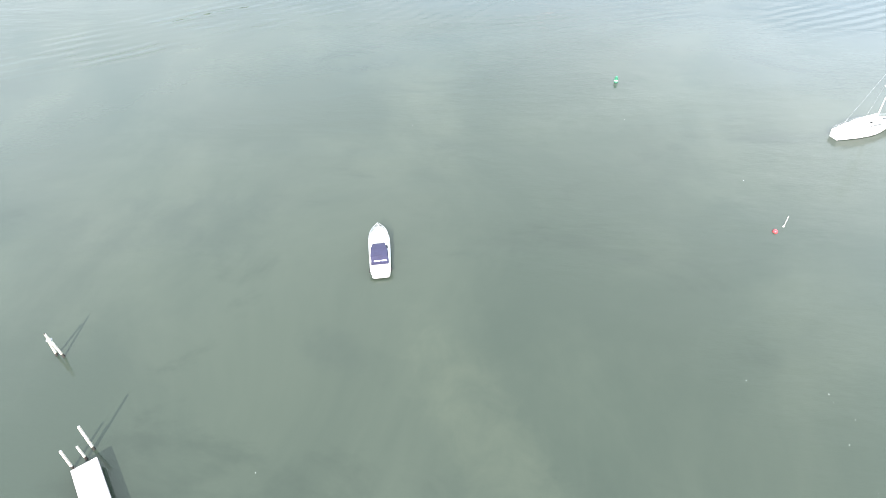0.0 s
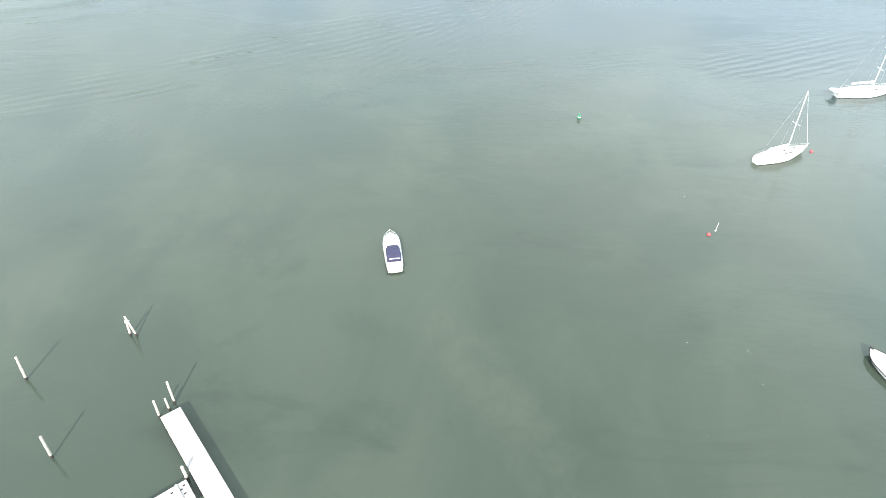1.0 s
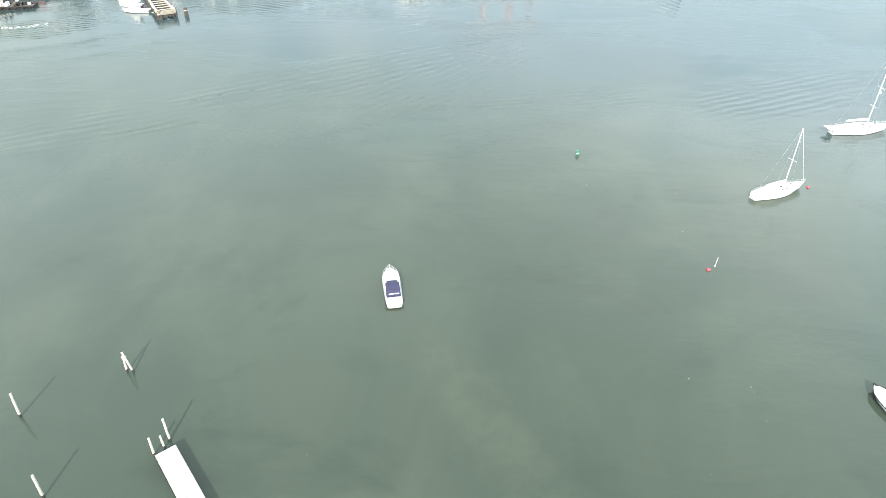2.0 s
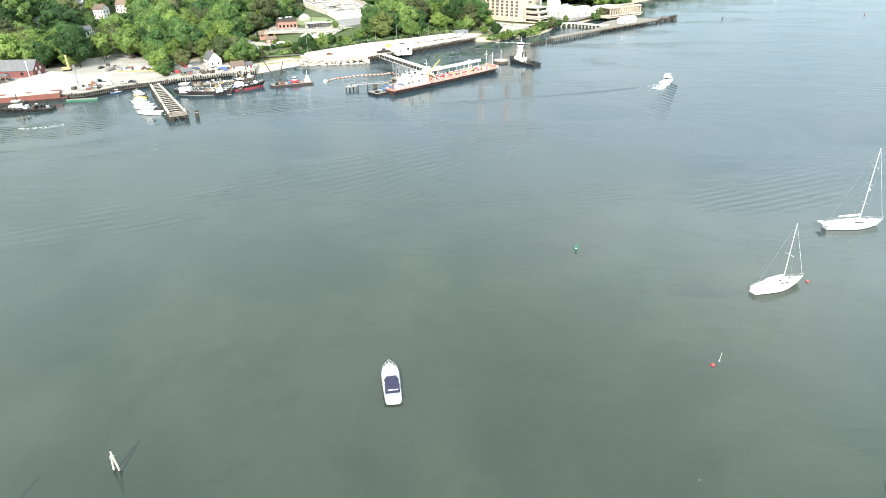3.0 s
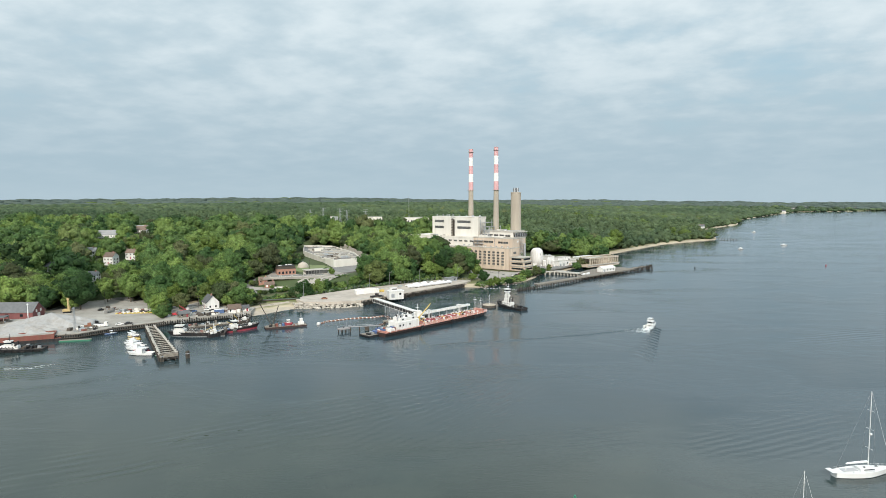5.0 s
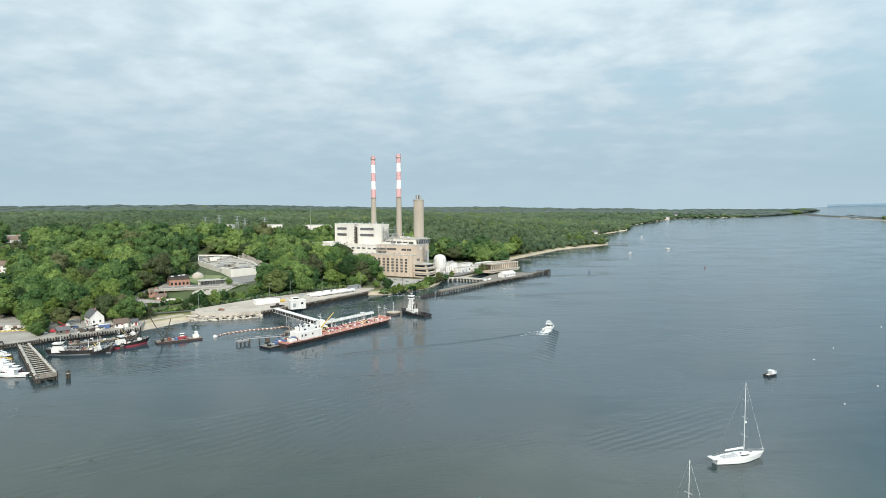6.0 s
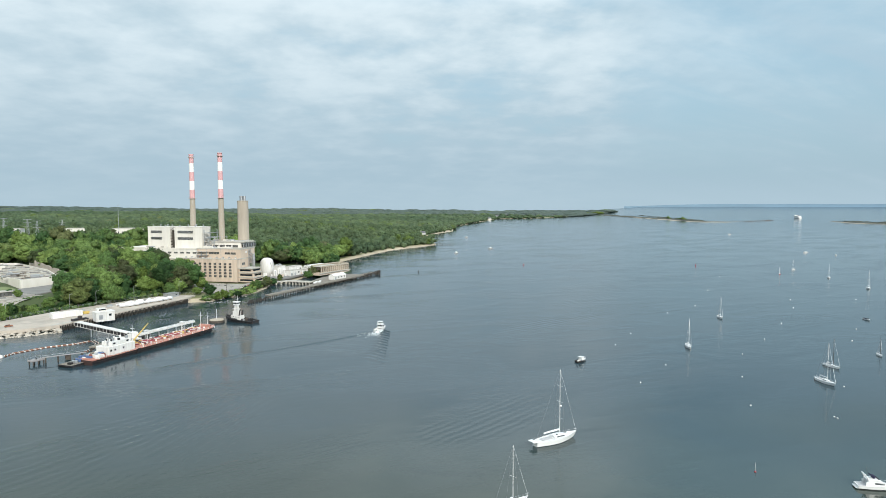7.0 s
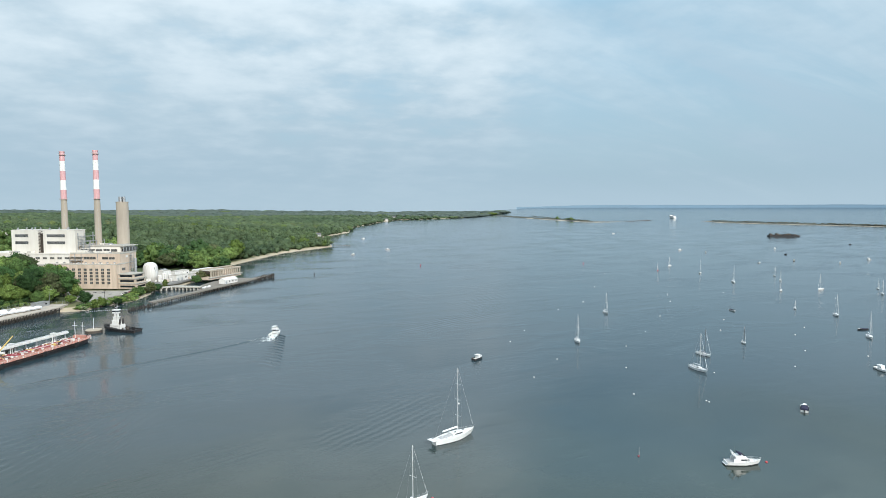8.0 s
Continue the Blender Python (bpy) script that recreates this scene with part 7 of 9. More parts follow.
def runabout(x, y, turn, L=7.0, style="console", paint=None, label="small white motor boat with an outboard engine"):
    t = thing("motor_boat", x, y, 0, turn, label, "motor boat", "small motor boats")
    k = L / 7.0
    bm, e = hull_mesh(L, L * 0.34, 0.75 * k, 0.35, 2.2, 0.9, 0.35, 0.08, 12, 0.24)
    part("hull", bm, [paint or WHITE, BLACKHULL], t)
    part("deck", deck_mesh(e, 0.05, 0.04, 0.05, 6), WHITE, t)
    part("cockpit_floor", deck_mesh(e, 0.12, 0.35 * k, 0.0, 0, 8), OFFWHITE if style != "dark" else NAVY, t)
    if style == "console":
        part("console", B(-0.3 * k, 0.5 * k, -0.4 * k, 0.4 * k, 0.4 * k, 1.35 * k, bevel=0.06), WHITE, t)
        part("t_top", B(-0.9 * k, 0.9 * k, -0.8 * k, 0.8 * k, 2.1 * k, 2.2 * k, bevel=0.04), WHITE, t)
        for sx in (-0.5, 0.5):
            for s in (-0.5, 0.5):
                part("top_pole", T((sx * k, s * k, 0.5 * k), (sx * 1.2 * k, s * k, 2.1 * k), 0.03, n=5), STEEL, t)
    elif style == "cabin":
        part("cabin", lofted([(-0.8 * k, 0.95 * k, 0.85 * k, 0.6 * k, 1.9 * k), (0.7 * k, 0.9 * k, 0.75 * k, 0.65 * k, 1.9 * k), (1.5 * k, 0.7 * k, 0.5 * k, 0.7 * k, 1.1 * k)]), WHITE, t)
        part("windscreen", lofted([(0.72 * k, 0.82 * k, 0.74 * k, 1.25 * k, 1.8 * k), (1.15 * k, 0.7 * k, 0.6 * k, 1.15 * k, 1.3 * k)]), GLASS, t)
        part("hardtop", B(-1.5 * k, 0.8 * k, -0.95 * k, 0.95 * k, 1.9 * k, 2.0 * k, bevel=0.04), WHITE, t)
        part("bow_rail", rail_on(e, 0.45, 6, 12, 0.025, 2), STEEL, t)
    else:
        part("windscreen", lofted([(0.5 * k, 0.95 * k, 0.85 * k, 0.75 * k, 1.2 * k), (1.2 * k, 0.8 * k, 0.6 * k, 0.75 * k, 0.85 * k)]), GLASS, t)
        part("seat", B(-1.6 * k, -0.9 * k, -0.8 * k, 0.8 * k, 0.4 * k, 0.9 * k, bevel=0.08), TARP, t)
        part("cover", lofted([(-2.6 * k, 0.9 * k, 0.7 * k, 0.6 * k, 0.95 * k), (0.4 * k, 0.95 * k, 0.7 * k, 0.7 * k, 1.1 * k)]), NAVY, t, "dark cockpit cover")
    eng = part("outboard", B(-L / 2 - 0.55, -L / 2 - 0.1, -0.22, 0.22, 0.35, 1.15, bevel=0.08), RUBBER, t)
    part("engine_leg", B(-L / 2 - 0.45, -L / 2 - 0.2, -0.08, 0.08, -0.5, 0.34), RUBBER, eng)
    return t


def tug(x, y, turn, L, W, tall, label, low=False):
    t = thing("tugboat", x, y, 0, turn, label, "tugboat", "tugboats")
    bm, e = hull_mesh(L, W, 1.5 if low else 1.8, 1.0, 2.6, 0.8, 0.85, 0.02, 18, 0.25, 0.55)
    part("hull", bm, [BLACKHULL, BLACKHULL], t)
    part("deck", deck_mesh(e, 0.25, 0.5, 0.1), OLDTIMBER if low else RUBBER, t)
    part("fender_belt", rail_on(e, -0.3, 0, 18, 0.36, 60, -0.1), RUBBER, t, "thick black rubber fender belt")
    f = 1.6 if low else 1.9
    h1 = 1.5 if low else 2.4
    w1 = 0.22 if low else 0.27
    part("deckhouse", B(-L * 0.06, L * 0.26, -W * w1, W * w1, 1.2, f + h1, taper=0.12, bevel=0.15), OFFWHITE, t, "white deckhouse")
    for k in range(5):
        for s in (-1, 1):
            part("porthole", T((-L * 0.03 + L * 0.06 * k, s * (W * w1 - 0.12), f + h1 * 0.55), (-L * 0.03 + L * 0.06 * k, s * (W * w1 + 0.02), f + h1 * 0.55), 0.28, n=10), GLASS, t)
    z = f + h1
    if tall > 5:
        for k, (w2, hh) in enumerate(((0.22, 2.3), (0.16, 2.2), (0.12, 2.3))):
            st = part("tower_stage", B(L * (0.04 + 0.018 * k), L * (0.20 - 0.014 * k), -W * w2, W * w2, z, z + hh, taper=0.15, bevel=0.1), OFFWHITE, t, "white stage of the wheelhouse tower")
            part("stage_rail", B(L * 0.04, L * 0.21, -W * w2 - 0.5, W * w2 + 0.5, z - 0.08, z + 0.06), OFFWHITE, st)
            part("stage_window", B(L * (0.20 - 0.012 * k) - 0.12, L * (0.20 - 0.012 * k) + 0.02, -0.6, 0.6, z + 0.9, z + 1.6), GLASS, st)
            z += hh
    wz = z
    wl = 0.13 if tall > 5 else 0.12
    wh = part("wheelhouse", B(L * 0.06, L * (0.06 + wl), -W * 0.19, W * 0.19, wz, wz + 2.3, taper=0.05, bevel=0.12), OFFWHITE, t)
    part("window_band", B(L * 0.06 - 0.04, L * (0.06 + wl) + 0.04, -W * 0.19 - 0.03, W * 0.19 + 0.03, wz + 1.0, wz + 1.75), GLASS, wh)
    part("roof", B(L * 0.05, L * (0.07 + wl), -W * 0.21, W * 0.21, wz + 2.3, wz + 2.45), OFFWHITE, wh)
    mast = part("mast", T((L * 0.10, 0, wz + 2.4), (L * 0.09, 0, wz + (6.6 if tall > 5 else 6.0)), 0.22, 0.1, 7), OFFWHITE if tall > 5 else BLACKHULL, t)
    part("cross_tree", B(L * 0.10 - 0.1, L * 0.10 + 0.1, -1.3, 1.3, wz + 4.0, wz + 4.18), OFFWHITE if tall > 5 else BLACKHULL, mast)
    part("radar", B(L * 0.10 + 0.2, L * 0.10 + 0.5, -0.9, 0.9, wz + 3.2, wz + 3.4), RUBBER, mast)
    for s in (-1, 1):
        part("funnel", T((-L * 0.01, s * W * 0.15, f + h1 - 0.2), (-L * 0.03, s * W * 0.15, f + h1 + (3.6 if tall > 5 else 2.0)), 0.6, 0.5, 10), BLACKHULL, t)
    if tall > 5:
        for k in range(3):
            for s in (-1, 1):
                part("tower_stay", T((L * (0.03 + 0.015 * k), s * (W * 0.26 - 0.4 * k), f + h1 + 2.2 * k), (L * (0.05 + 0.015 * k), s * (W * 0.20 - 0.4 * k), f + h1 + 2.2 * (k + 1)), 0.09, n=5), BLACKHULL, t, "black ladder stay")
        part("fire_monitor", T((L * 0.24, -0.2, f + h1), (L * 0.29, -0.2, f + h1 + 1.6), 0.22, 0.12, 8), BLACKHULL, t)
    part("winch", T((-L * 0.18, -1.2, 2.1), (-L * 0.18, 1.2, 2.1), 0.9, n=12), OLDTIMBER, t)
    part("tow_bitt", B(-L * 0.29, -L * 0.27, -0.9, 0.9, 1.0, 2.6), BLACKHULL, t)
    g = random.Random(int(L + W))
    for k in range(8):
        px, py = -L * g.uniform(0.08, 0.40), W * g.uniform(-0.28, 0.28)
        part("deck_gear", B(px - g.uniform(0.3, 0.9), px + g.uniform(0.3, 0.9), py - 0.5, py + 0.5, 1.0, g.uniform(1.7, 3.2), bevel=0.1), (OLDTIMBER, RUBBER, BLACKHULL, STEEL)[k % 4], t)
    part("life_raft", T((-L * 0.02, W * 0.08, f + h1 + 0.5), (L * 0.03, W * 0.08, f + h1 + 0.5), 0.4, n=10), OFFWHITE, t)
    part("bulwark", rail_on(e, 0.45, 8, 18, 0.16, 30, 0.2), BLACKHULL, t)
    for k in range(8):
        i = 1 + 2 * k
        for s in (-1, 1):
            px, pw, pz = e[i]
            part("tyre_fender", T((px, s * (pw + 0.1), pz - 0.7), (px, s * (pw + 0.4), pz - 0.7), 0.55, n=12), RUBBER, t)
    return t


def workboat(x, y, turn, L, W, hullmat, bootmat, house_at, label, name="fishing_boat"):
    t = thing(name, x, y, 0, turn, label, "work boat", "work boats")
    bm, e = hull_mesh(L, W, 2.2, 0.9, 2.1, 0.85, 0.55, 0.08, 16, 0.95 if bootmat is DARKRED else 0.35)
    part("hull", bm, [hullmat, bootmat], t)
    part("deck", deck_mesh(e, 0.2, 0.35, 0.1), OLDTIMBER, t)
    h0, h1 = house_at - L * 0.09, house_at + L * 0.10
    part("deckhouse", B(h0, h1, -W * 0.33, W * 0.33, 1.5, 4.2, taper=0.1, bevel=0.12), OFFWHITE, t)
    wh = part("wheelhouse", B(h0 + 1.2, h1 - 0.6, -W * 0.28, W * 0.28, 4.2, 6.3, taper=0.12, bevel=0.1), OFFWHITE, t)
    part("window_band", B(h0 + 1.2, h1 - 0.58, -W * 0.285, W * 0.285, 5.1, 5.8, taper=0.04), GLASS, wh)
    part("mast", T((house_at - 0.5, 0, 6.2), (house_at - 0.6, 0, 10.0), 0.12, 0.07, 6), OFFWHITE, t)
    part("aft_mast", T((-L * 0.15, 0, 1.6), (-L * 0.15, 0, 7.4), 0.16, 0.1, 6), OFFWHITE, t)
    part("boom", T((-L * 0.15, 0, 3.0), (-L * 0.38, 0, 6.4), 0.12, n=6), YELLOW, t)
    for k in range(4):
        part("deck_gear", B(-L * 0.38 + k * L * 0.09, -L * 0.33 + k * L * 0.09, -W * 0.25, W * (0.05 + 0.06 * (k % 3)), 1.6, 2.4 + 0.5 * (k % 2), bevel=0.08), (BLUE, TIMBER, OFFWHITE, RUSTRED)[k], t)
    part("bulwark_rail", rail_on(e, 0.8, 1, 15, 0.04, 2, 0.15), OFFWHITE, t)
    g = random.Random(int(L * 3 + W))
    for k in range(int(L * 0.5)):
        px, py = L * g.uniform(-0.42, 0.30), W * g.uniform(-0.3, 0.3)
        part("deck_gear", B(px - g.uniform(0.2, 0.9), px + g.uniform(0.2, 0.9), py - 0.4, py + 0.4, 1.4, g.uniform(2.0, 3.4), bevel=0.08), (OLDTIMBER, RUBBER, STEEL, OFFWHITE, TIMBER)[k % 5], t)
    if L > 20:
        part("foredeck_house", B(L * 0.20, L * 0.27, -W * 0.2, W * 0.2, 1.6, 3.6, bevel=0.1), OFFWHITE, t)
        part("radar", B(house_at - 0.9, house_at - 0.6, -1.0, 1.0, 8.0, 8.2), OFFWHITE, t)
        part("upper_rail", B(h0 + 0.8, h1 - 0.2, -W * 0.31, W * 0.31, 6.3, 6.42), OFFWHITE, t)
        for s in (-1, 1):
            part("stay", T((house_at - 0.6, 0, 9.8), (house_at - L * 0.3, s * W * 0.4, 2.0), 0.05, n=4), STEEL, t)
    return t


# moored yachts seen from above
cruiser(-10.6, 100.9, 98.6)
S1 = math.degrees(math.atan2(5.2, 14.6))
sailboat(83.3, 137.3, S1, 15.6, 17.3, label="white sailing yacht with a bare mast beside a mooring ball")
S2 = math.degrees(math.atan2(1.6, 17.0))
s2 = sailboat(122.8, 172.7, S2, 18.0, 24.3, label="large white sailing yacht with three spreaders")
part("stern_davit", B(-10.6, -9.0, -1.6, 1.6, 1.7, 1.95, bevel=0.05), WHITE, s2, "white stern platform")
part("radar_dome", lathe([(0.3, 11.6), (0.36, 11.8), (0.3, 12.05), (0, 12.1)], 10), WHITE, s2).location = (1.9, 0, 0)
lb2 = thing("moored_launch", 71.6, 67.6, 0, 102, "white open launch with a black rub rail", "motor boat", "moored motor boats")
bm, e = hull_mesh(10.5, 3.8, 1.0, 0.5, 3.4, 0.9, 0.25, 0.05, 18, 0.3, 0.5)
part("hull", bm, [WHITE, BLACKHULL], lb2)
part("deck", deck_mesh(e, 0.1), WHITE, lb2)
part("rub_rail", rail_on(e, 0.0, 0, 18, 0.09, 40, -0.02), RUBBER, lb2, "black rub rail")
part("cockpit", B(-4.2, 0.2, -1.2, 1.2, 0.95, 1.05), GREYDECK, lb2)
part("console", B(-0.6, 0.3, -0.6, 0.6, 1.0, 2.0, bevel=0.1), WHITE, lb2)
part("anchor_roller", B(4.6, 5.3, -0.12, 0.12, 1.25, 1.4), RUBBER, lb2)
for s in (-1, 1):
    part("cleat", B(3.4, 3.7, s * 0.7 - 0.05, s * 0.7 + 0.05, 1.22, 1.32), RUBBER, lb2)
fly = flybridge(183.0, 104.6, math.degrees(math.atan2(-5.9, 8.4)))
fly.scale = (0.95, 0.95, 0.95)

SAILS = ((269.9, 256.2, 16.2, -128), (358.7, 312.9, 15.0, -122), (270.6, 178.3, 18.3, -109), (299.6, 194.7, 14.1, -101), (343.9, 198.4, 9.8, -131), (637.3, 477.3, 9.5, 210), (695.6, 503.1, 11.6, 190),
         (650.2, 429.6, 15.5, 215), (602.7, 360.5, 17.2, 220), (690.3, 365.3, 11.8, 225), (654.6, 340.4, 11.1, 215), (578.9, 300.2, 11.9, 200), (615.8, 283.1, 14.6, 180), (488.2, 242.1, 6.4, 215),
         (482.3, 210.5, 15.3, -140), (419.3, 164.2, 16.1, -146), (662.6, 254.2, 10.5, 215), (628.8, 237.6, 12.9, 210))
for k, (x, y, mh, a) in enumerate(SAILS):
    dark = k in (3, 4)
    sailboat(x, y, a, max(6.5, mh * 0.70), mh, RED if k == 5 else None, "moored " + ("red-hulled" if k == 5 else "white") + " sailing yacht with " + ("a dark mast" if dark else "sails furled"), rails=k < 5, small=True, spar=OLDTIMBER if dark else None)
MOTORS = ((197.7, 257.0, 20, 8.5, "cabin", BLACKHULL), (441.5, 264.0, -125, 8.0, "dark", WHITE), (252.2, 120.1, 26, 9.0, "dark", WHITE), (441.6, 177.2, 150, 7.0, "dark", BLACKHULL), (341.0, 128.0, -132, 9.0, "cabin", WHITE),
          (945, 664, 170, 8, "cabin", WHITE), (934.8, 608.4, 30, 7, "cabin", WHITE), (1098.3, 582.8, 200, 9, "cabin", WHITE), (991.8, 508.4, 10, 9, "dark", BLACKHULL), (893.8, 447.1, 30, 8, "cabin", BLACKHULL), (823.9, 456.9, 0, 6, "console", WHITE),
          (908.8, 394.4, 20, 7, "cabin", WHITE), (1330.8, 560.9, 0, 9, "dark", BLACKHULL), (994.2, 395.0, 45, 10, "cabin", WHITE), (1318.2, 1129.1, 170, 9, "console", WHITE), (450.9, 911.2, 20, 9, "cabin", WHITE), (550.8, 977.1, 160, 9, "cabin", WHITE), (677.3, 1315.1, 10, 10, "cabin", WHITE))
for x, y, a, L, st, p in MOTORS:
    runabout(x, y, a, L, st, p, ("black" if p is BLACKHULL else "white") + " motor boat lying at its mooring")

for x, y in ((147.5, 606.0), (153.0, 611.5)):
    launch = thing("stored_launch", x, y, 3.0, 40, "small white launch stored on the dock", "launch", "stored launches")
    bm, e = hull_mesh(6.0, 2.2, 1.1, 0.0, 2.2, 0.85, 0.25, 0.04, 12, 0.0)
    part("hull", bm, [WHITE, WHITE], launch)
    part("deck", deck_mesh(e), TARP, launch)
    part("cuddy", B(-0.4, 1.6, -0.7, 0.7, 1.0, 1.7, taper=0.2, bevel=0.08), WHITE, launch)
# boats along the timber pier
for k, (x, y, a, L, st, p) in enumerate(((-150.3, 320.5, 178, 14.5, "cabin", WHITE), (-153.0, 326.8, 176, 9.5, "dark", DARKRED), (-157.4, 331.5, 176, 13.0, "cabin", WHITE), (-160.6, 337.5, 174, 12.0, "console", WHITE), (-165.0, 343.5, 172, 11.5, "cabin", WHITE),
                                         (-167.6, 349.5, 172, 9.5, "dark", WHITE), (-169.6, 355.0, 172, 8.5, "console", YELLOW), (-172.6, 361.0, 170, 8.5, "dark", YELLOW), (-175.0, 366.5, 170, 8.0, "console", WHITE), (-178.5, 371.5, 165, 7.0, "console", WHITE), (-139.3, 316.8, 178, 5.5, "dark", GREEN))):
    runabout(x + 2.4, y, a, L * 0.92, st, p, "small " + ("yellow" if p is YELLOW else "green" if p is GREEN else "dark red" if p is DARKRED else "white") + " motor boat tied to the timber pier")
lb = thing("float_stage", -199.0, 353.8, 0, 12, "long green floating stage along the quay", "float")
part("pontoon", B(-8, 8, -1.5, 1.5, -0.3, 0.7, bevel=0.1), GREEN, lb)
part("planking", B(-8, 8, -1.4, 1.4, 0.7, 0.78), TIMBER, lb)
runabout(-187.5, 370.5, 40, 7.0, "console", BLUE, "small blue motor boat tied to the quay")

# tugs, work boats and barges
tug(56.7, 446.0, math.degrees(math.atan2(21.6, -16.2)), 27, 8.6, 9.2, "black and white harbour tug with a tall wheelhouse tower")
tug(-217.5, 331.5, math.degrees(math.atan2(-4.0, -27.0)), 28, 8.0, 3.0, "low black tug with a white wheelhouse", True)
workboat(-135.5, 364.5, math.degrees(math.atan2(-2.5, -31.0)), 33, 8.0, BLACKHULL, STEEL, 9.0, "large black work boat with white deckhouse")
workboat(-123.5, 362.2, 38, 9.5, 4.0, BLACKHULL, BLACKHULL, -1.0, "small black launch with a white wheelhouse", "launch")
workboat(-114.0, 378.8, math.degrees(math.atan2(12.3, 15.3)), 23, 6.5, BLACKHULL, DARKRED, -5.0, "black and red fishing boat with grey deck gear")
workboat(-119.5, 397.0, 33, 12, 4.2, OLDTIMBER, BLACKHULL, 2.0, "dark wooden boat moored behind the work boats")


def flat_barge(x, y, turn, L, W, fb, side, top, label, name="deck_barge"):
    t = thing(name, x, y, 0, turn, label, "barge", "barges")
    bm = bmesh.new()
    pts = [(-L / 2 + 1.2, -0.8), (L / 2 - 2.0, -0.8), (L / 2, fb * 0.5), (L / 2, fb), (-L / 2, fb), (-L / 2, fb * 0.5)]
    a = [bm.verts.new((px, -W / 2, pz)) for px, pz in pts]
    b = [bm.verts.new((px, W / 2, pz)) for px, pz in pts]
    bm.faces.new(a)
    bm.faces.new(b[::-1])
    for i in range(6):
        j = (i + 1) % 6
        bm.faces.new((a[i], b[i], b[j], a[j]))
    bmesh.ops.recalc_face_normals(bm, faces=bm.faces)
    part("hull", bm, side, t)
    part("deck", B(-L / 2 + 0.3, L / 2 - 0.3, -W / 2 + 0.3, W / 2 - 0.3, fb, fb + 0.06), top, t)
    return t


rb = flat_barge(-237.5, 346.8, 23.3, 62, 11, 1.6, BLACKHULL, RUSTRED, "rusty red cargo barge with high side walls", "cargo_barge")
for y0 in (-5.3, 4.9):
    part("side_wall", B(-30.5, 27.5, y0, y0 + 0.4, 1.66, 4.3), RUSTRED, rb)
part("end_wall", B(27.1, 27.5, -4.88, 4.88, 1.66, 4.3), RUSTRED, rb)
part("cargo", B(-30, 27, -4.85, 4.85, 1.66, 3.6), YARD, rb)
wb = flat_barge(-89.5, 387.2, math.degrees(math.atan2(9.1, 23.2)), 25, 7.5, 1.0, BARGEHULL, TIMBER, "rusty work barge with a crane and two cabins")
part("cabin", B(-0.5, 4.0, -1.4, 1.5, 1.0, 2.6, bevel=0.1), DARKRED, wb)
part("wheelhouse", B(0.6, 2.8, -1.0, 1.1, 2.6, 4.4, bevel=0.1), OFFWHITE, wb)
part("window_band", B(0.56, 2.84, -1.04, 1.14, 3.4, 4.0), GLASS, wb)
part("cabin", B(7.6, 11.0, -1.3, 1.4, 1.0, 2.7, bevel=0.1), OFFWHITE, wb, "white cabin")
part("cabin", B(8.6, 10.4, -0.9, 1.0, 2.7, 4.6, bevel=0.1), OFFWHITE, wb, "white upper cabin")
part("mast", T((9.5, 0, 4.4), (9.5, 0, 7.8), 0.12, n=6), OFFWHITE, wb)
gwb = random.Random(6)
for k in range(22):
    px, py = gwb.uniform(-12, 12), gwb.uniform(-3, 3)
    part("deck_gear", B(px - gwb.uniform(0.2, 0.8), px + gwb.uniform(0.2, 0.8), py - 0.4, py + 0.4, 1.0, gwb.uniform(1.3, 2.4), bevel=0.06), (OLDTIMBER, RUBBER, RUSTRED, STEEL, TIMBER)[k % 5], wb)
cr = part("crane_jib", bmesh.new(), OLDTIMBER, wb, "dark lattice crane jib")
bm = bmesh.new()
for s in (-0.6, 0.6):
    tube(bm, (-8, s, 1.0), (-15.5, s * 0.4, 16.5), 0.24, n=5)
    tube(bm, (-8, s, 1.0), (-4, s * 0.4, 13.5), 0.2, n=5)
for k in range(9):
    t0 = k / 9
    tube(bm, (-8 - 7.5 * t0, -0.6, 1.4 + 15.1 * t0), (-8 - 7.5 * (t0 + 0.11), 0.6, 1.4 + 15.1 * (t0 + 0.11)), 0.08, n=4)
tube(bm, (-15.5, 0, 16.5), (-4, 0, 13.5), 0.05, n=4)
bm.to_mesh(cr.data)
bm.free()
for k in range(5):
    part("deck_gear", B(-10 + 1.9 * k, -8.6 + 1.9 * k, -2.6, -1.0 + 0.4 * (k % 2), 1.02, 2.2 + 0.4 * (k % 3), bevel=0.06), (RUBBER, TIMBER, RUSTRED, STEEL, BLUE)[k], wb)

# oil barge alongside the berth
BH = math.degrees(math.atan2(67.3, 67.9))
oil = thing("oil_barge", 4.0, 392.0, 0, BH, "long oil barge with a faded red deck and white deckhouse", "barge", "barges")
bm, e = hull_mesh(95.5, 13.0, 2.6, 1.2, 3.2, 0.96, 0.25, 0.03, 24, 1.75, 0.82)
part("hull", bm, [BARGEHULL, BLACKHULL], oil)
part("deck", deck_mesh(e, 0.15, 0.1, 0.1), DECKRED, oil)
part("trunk_deck", B(-18, 36, -4.6, 4.6, 2.4, 3.5, taper=0.2), DECKRED, oil)
part("stern_deck", B(-46.5, -36, -5.6, 5.6, 2.45, 2.75), DECKRED, oil)
dh = part("deckhouse", B(-37, -20, -4.6, 4.2, 2.4, 6.9, bevel=0.2), OFFWHITE, oil, "white deckhouse")
part("upper_deck", B(-34, -22, -3.4, 3.4, 6.9, 8.9, bevel=0.15), OFFWHITE, dh)
